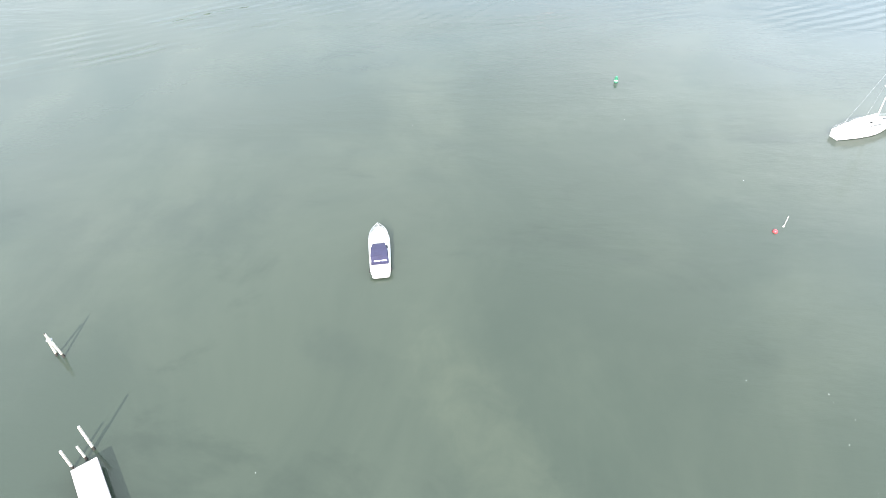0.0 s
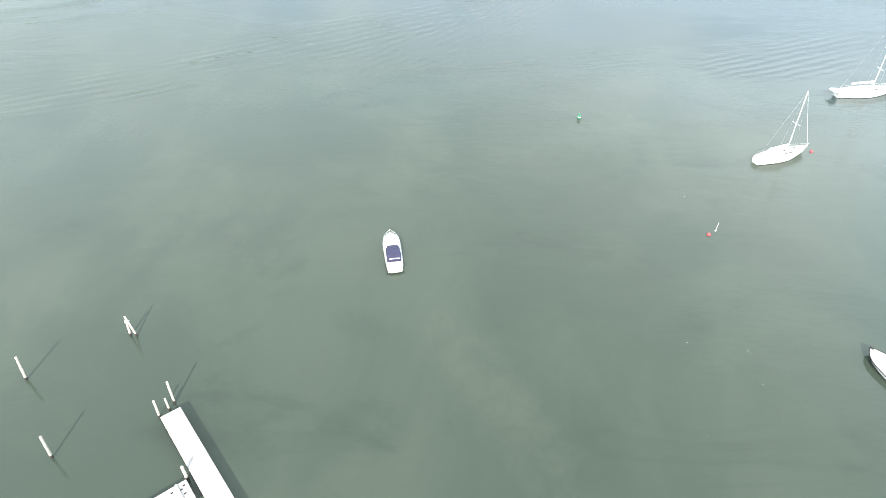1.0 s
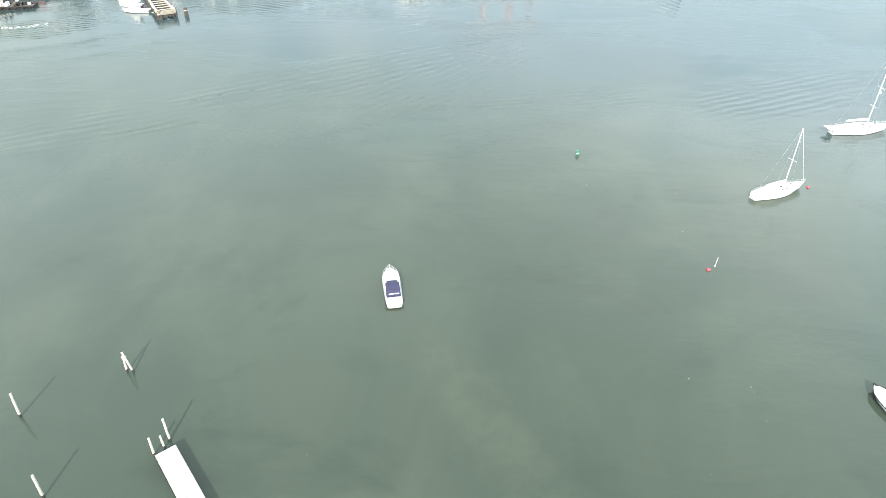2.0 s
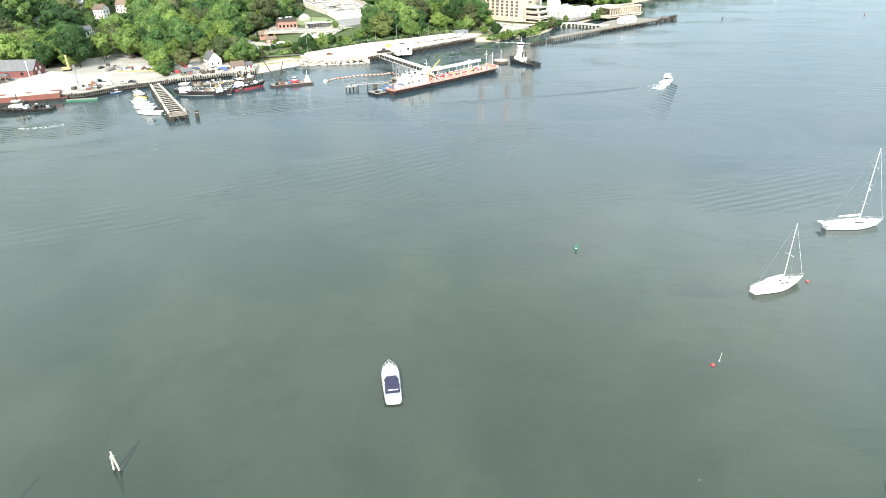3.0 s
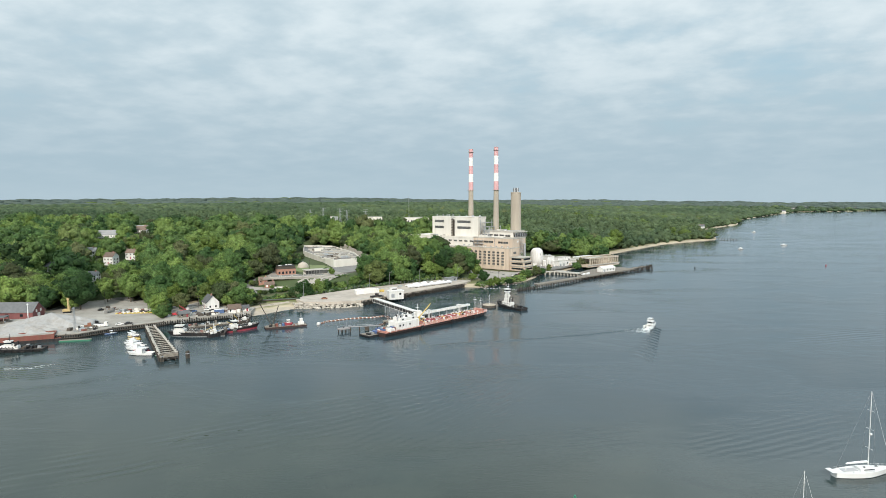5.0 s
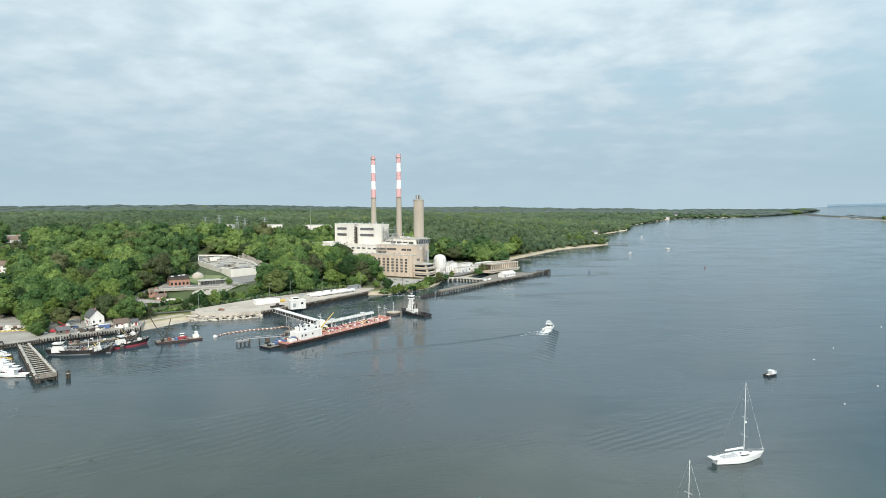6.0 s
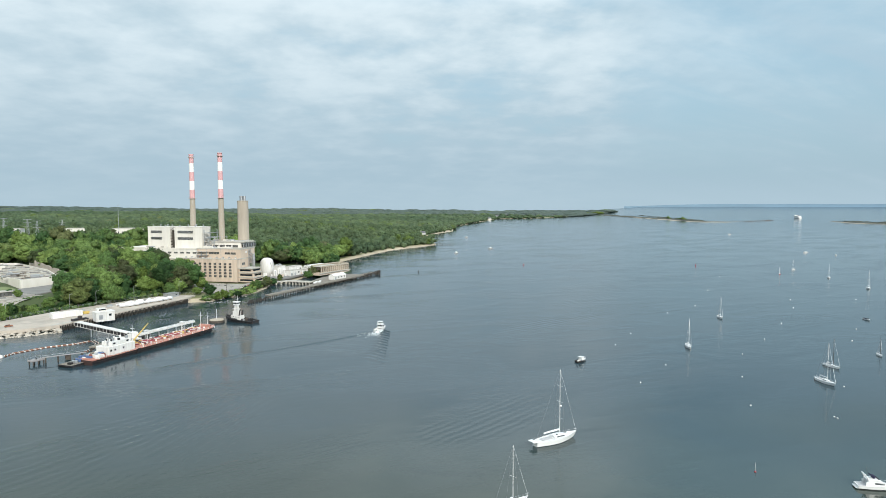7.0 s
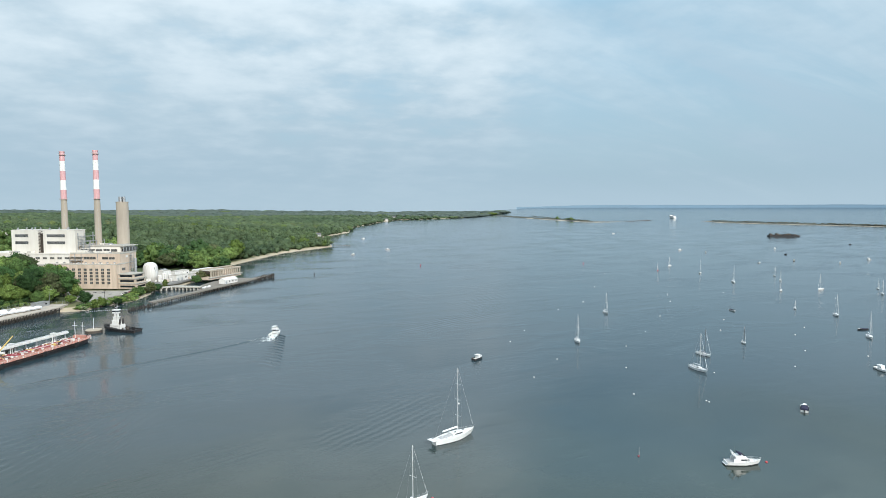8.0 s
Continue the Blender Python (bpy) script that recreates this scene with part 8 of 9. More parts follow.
for k in (0, 1, 3):
    part("window", B(-36 + 2.6 * k, -35 + 2.6 * k, -4.68, -4.6, 4.4, 5.4), GLASS, dh)
for k in (0, 3):
    part("window", B(-33 + 2.8 * k, -31.6 + 2.8 * k, -3.48, -3.4, 7.5, 8.3), GLASS, dh)
part("door", B(-37.08, -37.0, -1, 0.2, 2.6, 4.7), STEEL, dh)
for k in range(3):
    part("roof_vent", lathe([(0.4, 8.9), (0.4, 10.0), (0.65, 10.1), (0, 10.5)], 8), OFFWHITE, dh).location = (-32 + 4 * k, 1.5, 0)
crane = part("crane", T((-15, 1, 2.6), (-15, 1, 6.6), 0.6, 0.5, 8), YELLOW, oil, "yellow deck crane")
part("jib", T((-15, 1, 6.2), (-7.5, -1.5, 14.0), 0.4, 0.25, 6), YELLOW, crane)
for y in (-2.6, -1.4, -0.2, 1.0, 2.2):
    part("cargo_pipe", T((-17, y, 3.9), (35, y, 3.9), 0.18, n=7), DARKRED if y != -0.2 else OFFWHITE, oil)
for k in range(9):
    part("pipe_stand", B(-15 + 6 * k, -14.7 + 6 * k, -3, 2.6, 3.45, 3.8), OFFWHITE, oil)
hat = part("tank_hatch", lathe([(0.6, 3.5), (0.6, 4.1), (0.7, 4.15), (0.7, 4.3), (0, 4.35)], 10), OFFWHITE, oil)
hat.location = (-14, -3.6, 0)
for k in range(1, 16):
    again(hat, pose(-14 + 3.2 * k, -3.6 if k % 2 else 3.4, 0))
for x, h in ((35.5, 11.0), (41.5, 9.5), (-17.2, 12.5)):
    m = part("mast", T((x, 0, 2.6), (x, 0, h + 2.4), 0.2, 0.1, 7), OFFWHITE, oil)
    part("yard", B(x - 0.1, x + 0.1, -1.5, 1.5, h, h + 0.2), OFFWHITE, m)
for x in (24, -3.5):
    bm = bmesh.new()
    for s in (-1.8, 1.8):
        tube(bm, (x, 4 + s * 0.3, 2.6), (x, 4 + s * 0.3, 8.6), 0.16, n=6)
    box(bm, x - 1.2, x + 1.2, 3, 5, 8.4, 8.9)
    part("hose_gantry", bm, OFFWHITE, oil)
part("bow_winch", T((42, -1.5, 3.5), (42, 1.5, 3.5), 0.8, n=12), RUSTRED, oil)
part("bow_cabin", B(38, 40, -3.5, 3.5, 2.6, 4.8, bevel=0.1), DECKRED, oil)
for x in (-19.5, 6.5, 28.5):
    part("tyre_fender", B(x - 1.2, x + 1.2, -7.0, -6.45, 0.2, 2.9, bevel=0.3), RUBBER, oil)
part("deck_rail", rail_on(e, 1.0, 1, 23, 0.05, 1, 0.4), OFFWHITE, oil)
for k in range(10):
    part("bollard", lathe([(0.25, 2.6), (0.25, 3.3), (0.4, 3.35), (0.4, 3.5)], 8), OFFWHITE, oil).location = (-44 + 9.4 * k, -5.9, 0)
for k in range(7):
    g = random.Random(k)
    part("deck_gear", B(-45 + 1.3 * k, -44 + 1.3 * k, g.uniform(-4.5, -1), g.uniform(0, 3.5), 2.76, g.uniform(3.3, 4.6), bevel=0.08), (BLUE, OFFWHITE, RUBBER, RUSTRED, OFFWHITE, BLUE, TIMBER)[k], oil)
go = random.Random(41)
for k in range(46):
    px = go.uniform(-18, 40)
    py = go.uniform(-4.3, 4.3)
    h = go.uniform(0.3, 1.3)
    if k % 3 == 0:
        part("cross_pipe", T((px, -4.3, 4.2), (px, go.uniform(0, 4.3), 4.2), 0.13, n=6), (OFFWHITE, DARKRED, YELLOW)[k % 2 if k % 5 else 2], oil)
    else:
        part("valve_box", B(px - go.uniform(0.2, 0.8), px + go.uniform(0.2, 0.8), py - 0.4, py + 0.4, 3.4, 3.6 + h, bevel=0.06), (OFFWHITE, RUSTRED, OFFWHITE, YELLOW, RUBBER)[k % 5], oil)
for k in range(18):
    px, py = go.uniform(-46, -37.5), go.uniform(-5, 5)
    part("deck_store", B(px - go.uniform(0.3, 0.9), px + go.uniform(0.3, 0.9), py - 0.6, py + 0.6, 2.7, go.uniform(3.2, 4.8), bevel=0.08), (OFFWHITE, TIMBER, BLUE, OFFWHITE, RUSTRED, STEEL)[k % 6], oil)
for k in range(9):
    px, py = go.uniform(-36, -21), go.uniform(-3, 3)
    part("roof_gear", B(px - 0.5, px + 0.5, py - 0.5, py + 0.5, 6.85, go.uniform(9.2, 10.6), bevel=0.1), (OFFWHITE, STEEL, RUBBER)[k % 3], oil)
part("roof_crane", T((-20.5, -2, 6.8), (-20.5, -2, 10.5), 0.35, n=8), OFFWHITE, oil)
for k in range(3):
    part("cargo_hose", T((-14 + 1.2 * k, -4.6, 3.2), (-17 + 1.2 * k, 3.5, 6.6), 0.16, n=7), RUBBER if k else YELLOW, oil)
part("rub_strake", rail_on(e, -0.9, 0, 24, 0.14, 60, -0.05), BARGEHULL, oil, "rusty rubbing strake")
rack = thing("pipe_rack", -5.5, 402.0, 0, BH, "long white raised pipe walkway on legs", "pipe rack")
part("tray", B(-6, 46, 0, 2.8, 3.9, 4.8, bevel=0.05), OFFWHITE, rack)
part("hand_rail", T((-6, 0.1, 5.9), (46, 0.1, 5.9), 0.06, n=5), ALU, rack)
for k in range(3):
    part("pipe", T((-6, 0.5 + 0.8 * k, 5.0), (46, 0.5 + 0.8 * k, 5.0), 0.25, n=7), OFFWHITE if k != 1 else STEEL, rack)
for k in range(8):
    part("leg", B(-5 + 7 * k, -4.4 + 7 * k, 0.6, 1.2, -4, 3.9), STEEL, rack)
    part("rail_post", T((-5 + 7 * k, 0.1, 4.8), (-5 + 7 * k, 0.1, 5.9), 0.05, n=5), ALU, rack)
berth = thing("berth_platform", -21.5, 393.5, 0, BH, "low timber berth platform on dark piles", "platform")
part("deck", B(-8, 30, -2.5, 4, 2.0, 2.8), TIMBER, berth)
for k in range(9):
    for y in (-2, 3.4):
        part("pile", T((-7 + 4.4 * k, y, -4), (-7 + 4.4 * k, y, 2.0), 0.4, n=8), OLDTIMBER, berth)
stage = flat_barge(-33.5, 361.0, BH, 13, 9, 1.2, BLACKHULL, TIMBER, "small dark stage float at the barge's stern", "stage_float")
for k in range(4):
    part("deck_gear", B(-5 + 2.6 * k, -3.6 + 2.6 * k, -2.5, 0.5 * k, 1.26, 2.2 + 0.3 * k, bevel=0.06), (RUBBER, STEEL, BLUE, OFFWHITE)[k], stage)

# covered gangway from the lot to the berth
g0, g1 = Vector((-40.5, 452.5, 4.3)), Vector((-9.5, 398.5, 6.2))
gl = (g1 - g0).length
gw = thing("truss_gangway", g0.x, g0.y, 0, math.degrees(math.atan2(g1.y - g0.y, g1.x - g0.x)), "white steel truss gangway leading to the berth", "gangway")
bm = bmesh.new()
for y in (-1.7, 1.7):
    for z in (0, 2.3):
        box(bm, 0, gl, y - 0.12, y + 0.12, 4.3 + z, 4.52 + z)
    n = 16
    for k in range(n):
        x = gl * k / n
        box(bm, x - 0.07, x + 0.07, y - 0.08, y + 0.08, 4.52, 6.62)
part("truss", bm, OFFWHITE, gw)
part("floor", B(0, gl, -1.5, 1.5, 4.2, 4.34), RUBBER, gw)
for y in (-1.0, 0, 1.0):
    part("pipe", T((0, y, 4.9), (gl, y, 4.9), 0.28, n=8), OLDTIMBER if y else STEEL, gw)
part("roof", B(gl * 0.02, gl * 0.97, -1.9, 1.9, 6.83, 7.02), OFFWHITE, gw)
for y in (-1.55, 1.55):
    part("side_mesh", B(0.2, gl - 0.2, y - 0.02, y + 0.02, 4.6, 6.4), RUBBER, gw, "dark panel along the gangway side")
part("landing", B(gl - 1, gl + 6, -3, 3, 3.6, 4.15), OFFWHITE, gw)
part("landing_house", B(gl + 1, gl + 4.6, -1.8, 1.8, 4.15, 7.8, bevel=0.1), OFFWHITE, gw)
for x in (gl * 0.33, gl * 0.66, gl + 2.5):
    for y in (-1.6, 1.6):
        part("leg", T((x, y, -4), (x, y, 4.3 if x < gl else 3.6), 0.35, n=8), STEEL, gw)

md = thing("mooring_platform", -51.6, 370.6, 0, 41, "white concrete mooring platform on legs with a catwalk", "platform")
part("cap", B(-3.4, 3.4, -1.9, 1.9, 1.7, 2.5, bevel=0.1), DECKCONC, md)
bm = bmesh.new()
for x in (-3.2, 0, 3.2):
    for y in (-1.7, 1.7):
        tube(bm, (x, y, 2.5), (x, y, 3.6), 0.06, n=4)
for y in (-1.7, 1.7):
    tube(bm, (-3.2, y, 3.6), (3.2, y, 3.6), 0.06, n=4)
part("rail", bm, STEEL, md)
part("bollard", lathe([(0.35, 2.5), (0.3, 3.1), (0.5, 3.3)], 10), RUBBER, md)
for x in (-2.6, 0.0, 2.6):
    for y in (-1.6, 1.6):
        part("leg", T((x, y, -4), (x, y, 1.7), 0.3, n=8), OLDTIMBER, md)
cw = thing("catwalk", -40.0, 373.5, 0, math.degrees(math.atan2(4.0, 20.0)), "narrow pale catwalk on timber bents", "catwalk")
part("deck", B(-9.5, 10, -0.8, 0.8, 2.7, 2.95), DECKCONC, cw)
for k in range(4):
    for y in (-0.7, 0.7):
        part("pile", T((-8 + 5.4 * k, y, -4), (-8 + 5.4 * k, y, 2.7), 0.3, n=7), OLDTIMBER, cw)
part("bent", B(0.6, 2.6, -1.5, 1.5, 0.4, 2.4), OLDTIMBER, cw)
part("hand_rail", T((-9.5, -0.75, 3.9), (10, -0.75, 3.9), 0.05, n=5), STEEL, cw)
dol = thing("mooring_dolphin", 41.8, 450.5, 0, 0, "round yellow-topped mooring dolphin with a light pole", "mooring dolphin")
part("drum", lathe([(5.0, -4), (5.0, 1.3), (4.7, 1.5)], 24), OLDTIMBER, dol)
part("top", lathe([(4.7, 1.5), (4.7, 1.9), (0, 2.0)], 24), SAND, dol, "pale yellow top")
part("pole", T((0, 0, 1.9), (0, 0, 9.0), 0.14, n=6), ALU, dol)

# containment boom: a chain of small floats
boom = thing("containment_boom", 0, 0, 0, 0, "curved chain of orange and white boom floats", "boom")
BP = [Vector((x, y, 0)) for x, y in ((-69.5, 394.7), (-66.0, 401.8), (-52.5, 410.5), (-37.9, 413.6), (-30.8, 419.2), (-28.0, 411.1), (-28.4, 399.8), (-32.3, 389.3))]
fm = [link_mesh("float", lathe([(0, -0.5), (0.25, -0.4), (0.25, 0.4), (0, 0.5)], 8), m) for m in (ORANGE, OFFWHITE)]
fm2 = link_mesh("float", lathe([(0, -1.3), (1.0, -0.8), (1.2, 0), (1.0, 0.8), (0, 1.3)], 12), OFFWHITE)
cnt = 0
for a, b in zip(BP, BP[1:]):
    k = int((b - a).length / 0.85)
    yaw = math.degrees(math.atan2(b.y - a.y, b.x - a.x))
    for i in range(k):
        p = a.lerp(b, i / k)
        for off in (0.0, 1.6):
            o = new("float", fm[1 if cnt % 3 == 0 else 0])
            o.parent = boom
            o.matrix_basis = pose(p.x - off * math.sin(radians(yaw)), p.y + off * math.cos(radians(yaw)), 0.2, 90, 0, yaw + 90)
        cnt += 1
o = new("float", fm2)
o.parent = boom
o.matrix_basis = pose(-70.5, 393.5, 0.4)
for i in range(26):
    t = i / 25
    bl = thing("barrier_float", 45 + 31 * t, 541 - 11 * t + 4 * math.sin(t * 3), 0, 0, "small white barrier float", "float", "barrier floats")
    part("ball", lathe([(0, -0.3), (0.24, -0.18), (0.3, 0), (0.24, 0.18), (0, 0.3)], 8), OFFWHITE, bl)

# buoys
def ball(x, y, r, material, label, name="mooring_buoy", stick=False):
    t = thing(name, x, y, 0, 0, label, "buoy", "mooring buoys")
    part("ball", lathe([(0, -r * 0.8), (r * 0.7, -r * 0.6), (r, 0.1 * r), (r * 0.75, r * 0.75), (0, r * 1.05)], 12), material, t, smooth=True)
    part("eye", lathe([(0.05, r), (0.05, r * 1.25), (0, r * 1.3)], 6), STEEL, t)
    if stick:
        part("pick_up_stick", T((0.5, 0.2, -0.2), (0.9, 0.6, 2.6), 0.045, n=6), OFFWHITE, t)
    return t


gb = thing("channel_buoy", 37.5, 160.2, 0, 12, "green can channel buoy", "buoy")
part("can", lathe([(0.42, -0.6), (0.42, 0.9), (0.34, 0.95)], 14), GREEN, gb)
part("top_cage", lathe([(0.28, 0.95), (0.28, 1.35), (0, 1.4)], 10), GREEN, gb)
part("band", lathe([(0.43, 0.4), (0.43, 0.6)], 14), OFFWHITE, gb)
ball(55.1, 106.0, 0.45, RED, "red mooring buoy with a white band")
st = thing("pick_up_float", 57.0, 107.4, 0, 0, "slim white pick-up stick float", "float")
part("stick", T((0, 0, -0.3), (0.4, 0.4, 1.9), 0.045, 0.03, 6), OFFWHITE, st)
part("foot", lathe([(0, -0.25), (0.2, 0), (0, 0.25)], 8), OFFWHITE, st)
ball(92.2, 140.0, 0.42, RED, "red and white mooring ball at a yacht's bow")
ball(161.8, 126.9, 0.36, DARKRED, "small dark red mooring buoy with a stick", stick=True)
ball(190.4, 101.4, 0.4, RED, "small red mooring buoy")
for x, y in ((286.7, 679.6), (438.3, 691.8), (630.0, 589.5)):
    t = thing("navigation_buoy", x, y, 0, 0, "dark red navigation buoy", "buoy", "navigation buoys")
    part("can", lathe([(0.6, -0.6), (0.6, 0.8), (0.25, 2.0), (0, 2.1)], 12), DARKRED if x != 286.7 else BLACKHULL, t)
    part("light", lathe([(0.12, 2.0), (0.12, 2.5), (0, 2.6)], 8), STEEL, t)
BUOYS = [(238.0, 278.7), (266.9, 298.8), (565.9, 529.4), (341.1, 343.9), (214.0, 170.8), (197.5, 214.3), (230.6, 232.9), (283.4, 232.2), (246.0, 201.3), (230.1, 146.5), (230.5, 148.0), (315.2, 155.3), (353.7, 169.2), (367.1, 144.1),
         (391.5, 193.6), (403.5, 247.6), (326.1, 252.5), (385.4, 360.2), (462.7, 418.1), (558.1, 489.4), (442.9, 319.1), (379.1, 281.2), (476.9, 346.6), (526.5, 324.3), (570.7, 250.5), (419.4, 201.9), (367.5, 227.5), (272.6, 171.4)]
for x, y in BUOYS:
    ball(x, y, 0.34 if x < 330 else 0.45, WHITE, "small white mooring buoy")

# drifting foam flecks
bm = bmesh.new()
g = random.Random(5)
for i in range(13):
    x, y = g.gauss(49, 9), g.gauss(74, 15)
    if g.random() < 0.25:
        x, y = g.uniform(-35, 60), g.uniform(55, 150)
    r = g.uniform(0.03, 0.07)
    tube(bm, (x, y, 0.0), (x + g.uniform(-0.1, 0.1), y, 0.02), r, r * 0.6, 5)
solid("foam_flecks", bm, FOAM, "small white foam flecks drifting on the water", "foam", kind="stuff")


# the boat under way and its wake
wk = runabout(133.5, 378.0, 45, 13.0, "cabin", label="white cabin cruiser under way with a foaming wake")
part("flybridge", B(-2.6, 0.6, -1.3, 1.3, 3.75, 4.5, taper=0.1, bevel=0.1), WHITE, wk)
part("bridge_window", B(-0.2, 0.66, -1.2, 1.2, 4.5, 5.1), GLASS, wk)
part("hardtop", B(-2.8, 0.9, -1.4, 1.4, 5.2, 5.35, bevel=0.05), WHITE, wk)
for sx in (-2.5, 0.6):
    for s in (-1.2, 1.2):
        part("top_post", T((sx, s, 4.4), (sx, s, 5.2), 0.06, n=5), WHITE, wk)
part("aft_window", B(-1.62, -1.5, -1.2, 1.2, 2.3, 3.2), GLASS, wk)
part("mast", T((-1.2, 0, 4.4), (-1.5, 0, 6.2), 0.08, n=5), ALU, wk)
part("side_glass", B(-1.2, 1.0, -1.75, 1.75, 2.2, 2.9), GLASS, wk)


def wake(name, pts, half, amp, waves, fade, material, label):
    """Raised wave crests along a line: a strip of water with a rolling cross-section."""
    P = [Vector((x, y, 0)) for x, y in pts]
    dense = []
    for a, b in zip(P, P[1:]):
        k = max(3, int((b - a).length / 1.2))
        dense += [a.lerp(b, i / k) for i in range(k)]
    n, m = len(dense), 26
    A = np.zeros((n, m, 3))
    for i, p in enumerate(dense):
        d = (dense[min(n - 1, i + 1)] - dense[max(0, i - 1)]).normalized()
        nn = Vector((-d.y, d.x, 0))
        s = i / (n - 1)
        for j in range(m):
            v = 2 * j / (m - 1) - 1
            w = half * (0.45 + 0.55 * s)
            env = (1 - v * v) ** 2 * min(1, 8 * (1 - s)) * min(1, 10 * s) * (1 - fade * s)
            A[i, j] = (p.x + nn.x * w * v, p.y + nn.y * w * v, 0.012 + env * amp * (0.5 + 0.5 * math.cos(v * math.pi * waves + 0.4 * math.sin(s * 9))))
    return tagged(new(name, grid_mesh(name, A[:, :, 0], A[:, :, 1], A[:, :, 2], material)), label, "wake", kind="structure")


wake("wake_arm", [(131, 378), (112, 366), (90, 357), (62, 349), (30, 341), (0, 332)], 5.5, 0.36, 4.0, 0.5, WATER, "long low bow wave trailing the cruiser")
for k in range(13):
    t = k / 12
    cx, cy = 135 - 31 * t, 372 - 66 * t
    wake("wake_crest", [(cx + 0.8 + 2 * t, cy - 5.0 - 4 * t), (cx, cy), (cx - 1.6 - 2 * t, cy + 4.5 + 3 * t)], 2.3 + 1.4 * t, 0.62 * (1 - 0.6 * t), 1.0, 0.1, WATER, "short curved wake crest behind the cruiser")
def froth(bm, g, x, y, z, r, run=(1, 0)):
    """A flat ragged fleck of foam, drawn out along its run."""
    n = 9
    a0 = g.uniform(0, 6.28)
    ring_ = []
    for i in range(n):
        a = a0 + 6.2832 * i / n
        q = r * g.uniform(0.35, 1.25)
        u, v = q * math.cos(a) * 2.6, q * math.sin(a) * 0.7
        ring_.append(bm.verts.new((x + u * run[0] - v * run[1], y + u * run[1] + v * run[0], z)))
    top_ = bm.verts.new((x, y, z + 0.05))
    for i in range(n):
        bm.faces.new((ring_[i], ring_[(i + 1) % n], top_))


bm = bmesh.new()
g = random.Random(9)
for i in range(190):
    t = g.random() ** 1.6
    x, y = 131.5 - 10 * t + g.gauss(0, 0.9 + 1.4 * t), 374.5 - 14 * t + g.gauss(0, 0.9 + 1.4 * t)
    froth(bm, g, x, y, 0.12, g.uniform(0.25, 0.65) * (1 - 0.5 * t), (0.7, 0.7))
for i in range(70):
    t = g.random() ** 1.4
    u = g.choice((0.0, 3.2))
    froth(bm, g, 129 - 24 * t + g.gauss(0, 0.3), 374 - 11 * t - u * (0.4 + t) + g.gauss(0, 0.4), 0.3, g.uniform(0.10, 0.30) * (1 - 0.6 * t), (0.9, 0.43))
for x0, y0 in ((945, 664), (1318, 1129)):
    for i in range(12):
        t = g.random()
        froth(bm, g, x0 + 5 + 20 * t, y0 - 1 + g.gauss(0, 0.5 + t), 0.02, g.uniform(0.15, 0.4))
for i in range(75):
    t = g.random()
    side = g.choice((0, 0, 1))
    x, y = -200 + 18 * t + g.gauss(0, 0.8), 296 + 7.0 * t * t - 3.5 * side * t + g.gauss(0, 0.5 + 0.5 * (i % 3 == 0))
    froth(bm, g, x, y, 0.02, g.uniform(0.06, 0.26), (0.96, 0.28 - 0.4 * side))
solid("wake_foam", bm, FOAM, "white churned foam in boat wakes", "foam", kind="stuff")

# far traffic
ferry = thing("car_ferry", 2775, 1997, float(earth_rise(2775, 1997)), 60, "large white ferry far off in the sound", "ferry")
bm, e = hull_mesh(62, 16, 5.0, 1.0, 2.4, 0.8, 0.2, 0.04, 14, 0.8)
part("hull", bm, [WHITE, NAVY], ferry)
part("deck", deck_mesh(e, 0.2, 0.2, 0.1), WHITE, ferry)
part("superstructure", B(-25, 22, -7, 7, 5, 12.5, taper=0.4, bevel=0.3), WHITE, ferry)
part("window_band", B(-22, 19, -7.0, 7.0, 8.6, 9.6), GLASS, ferry)
part("bridge", B(12, 20, -6, 6, 12.5, 15.5, taper=0.4), WHITE, ferry)
part("funnel", B(-12, -8, -2, 2, 12.5, 17), NAVY, ferry)
db = flat_barge(1521, 787, math.degrees(math.atan2(-43.3, 55.5)), 70, 14, 3.0, BLACKHULL, OLDTIMBER, "long dark barge loaded with scrap at anchor", "scrap_barge")
for k in range(9):
    g2 = random.Random(k)
    part("scrap", B(-33 + 7.0 * k, -27 + 7.0 * k, -5, 5, 3.06, g2.uniform(4.5, 8.0), taper=0.8, bevel=0.4), (OLDTIMBER, RUBBER, OLDTIMBER)[k % 3], db)
for x, y in ((1783, 3070), (1815, 3040), (1900, 3000), (1945, 2960), (1985, 2940), (2090, 2985), (1690, 2930), (1480, 2640), (606, 1420), (613, 1427), (2180, 3020)):
    house(x, y, float(land_height(x, y)), random.uniform(-40, 20), random.uniform(12, 22), 10, 6.5, OFFWHITE, ROOFGREY, "white waterside house on the far shore", group="far shore houses")
for x, y, p, c in ((284, 908, DARKRED, "dark red"), (312, 949, OFFWHITE, "white"), (322, 961, OFFWHITE, "white"), (331, 972, OFFWHITE, "white"), (340, 984, STEEL, "silver"), (350, 996, OFFWHITE, "white")):
    car(x - 7, y + 7, float(land_height(x - 7, y + 7)), 45, p, c + " van parked above the beach", True)
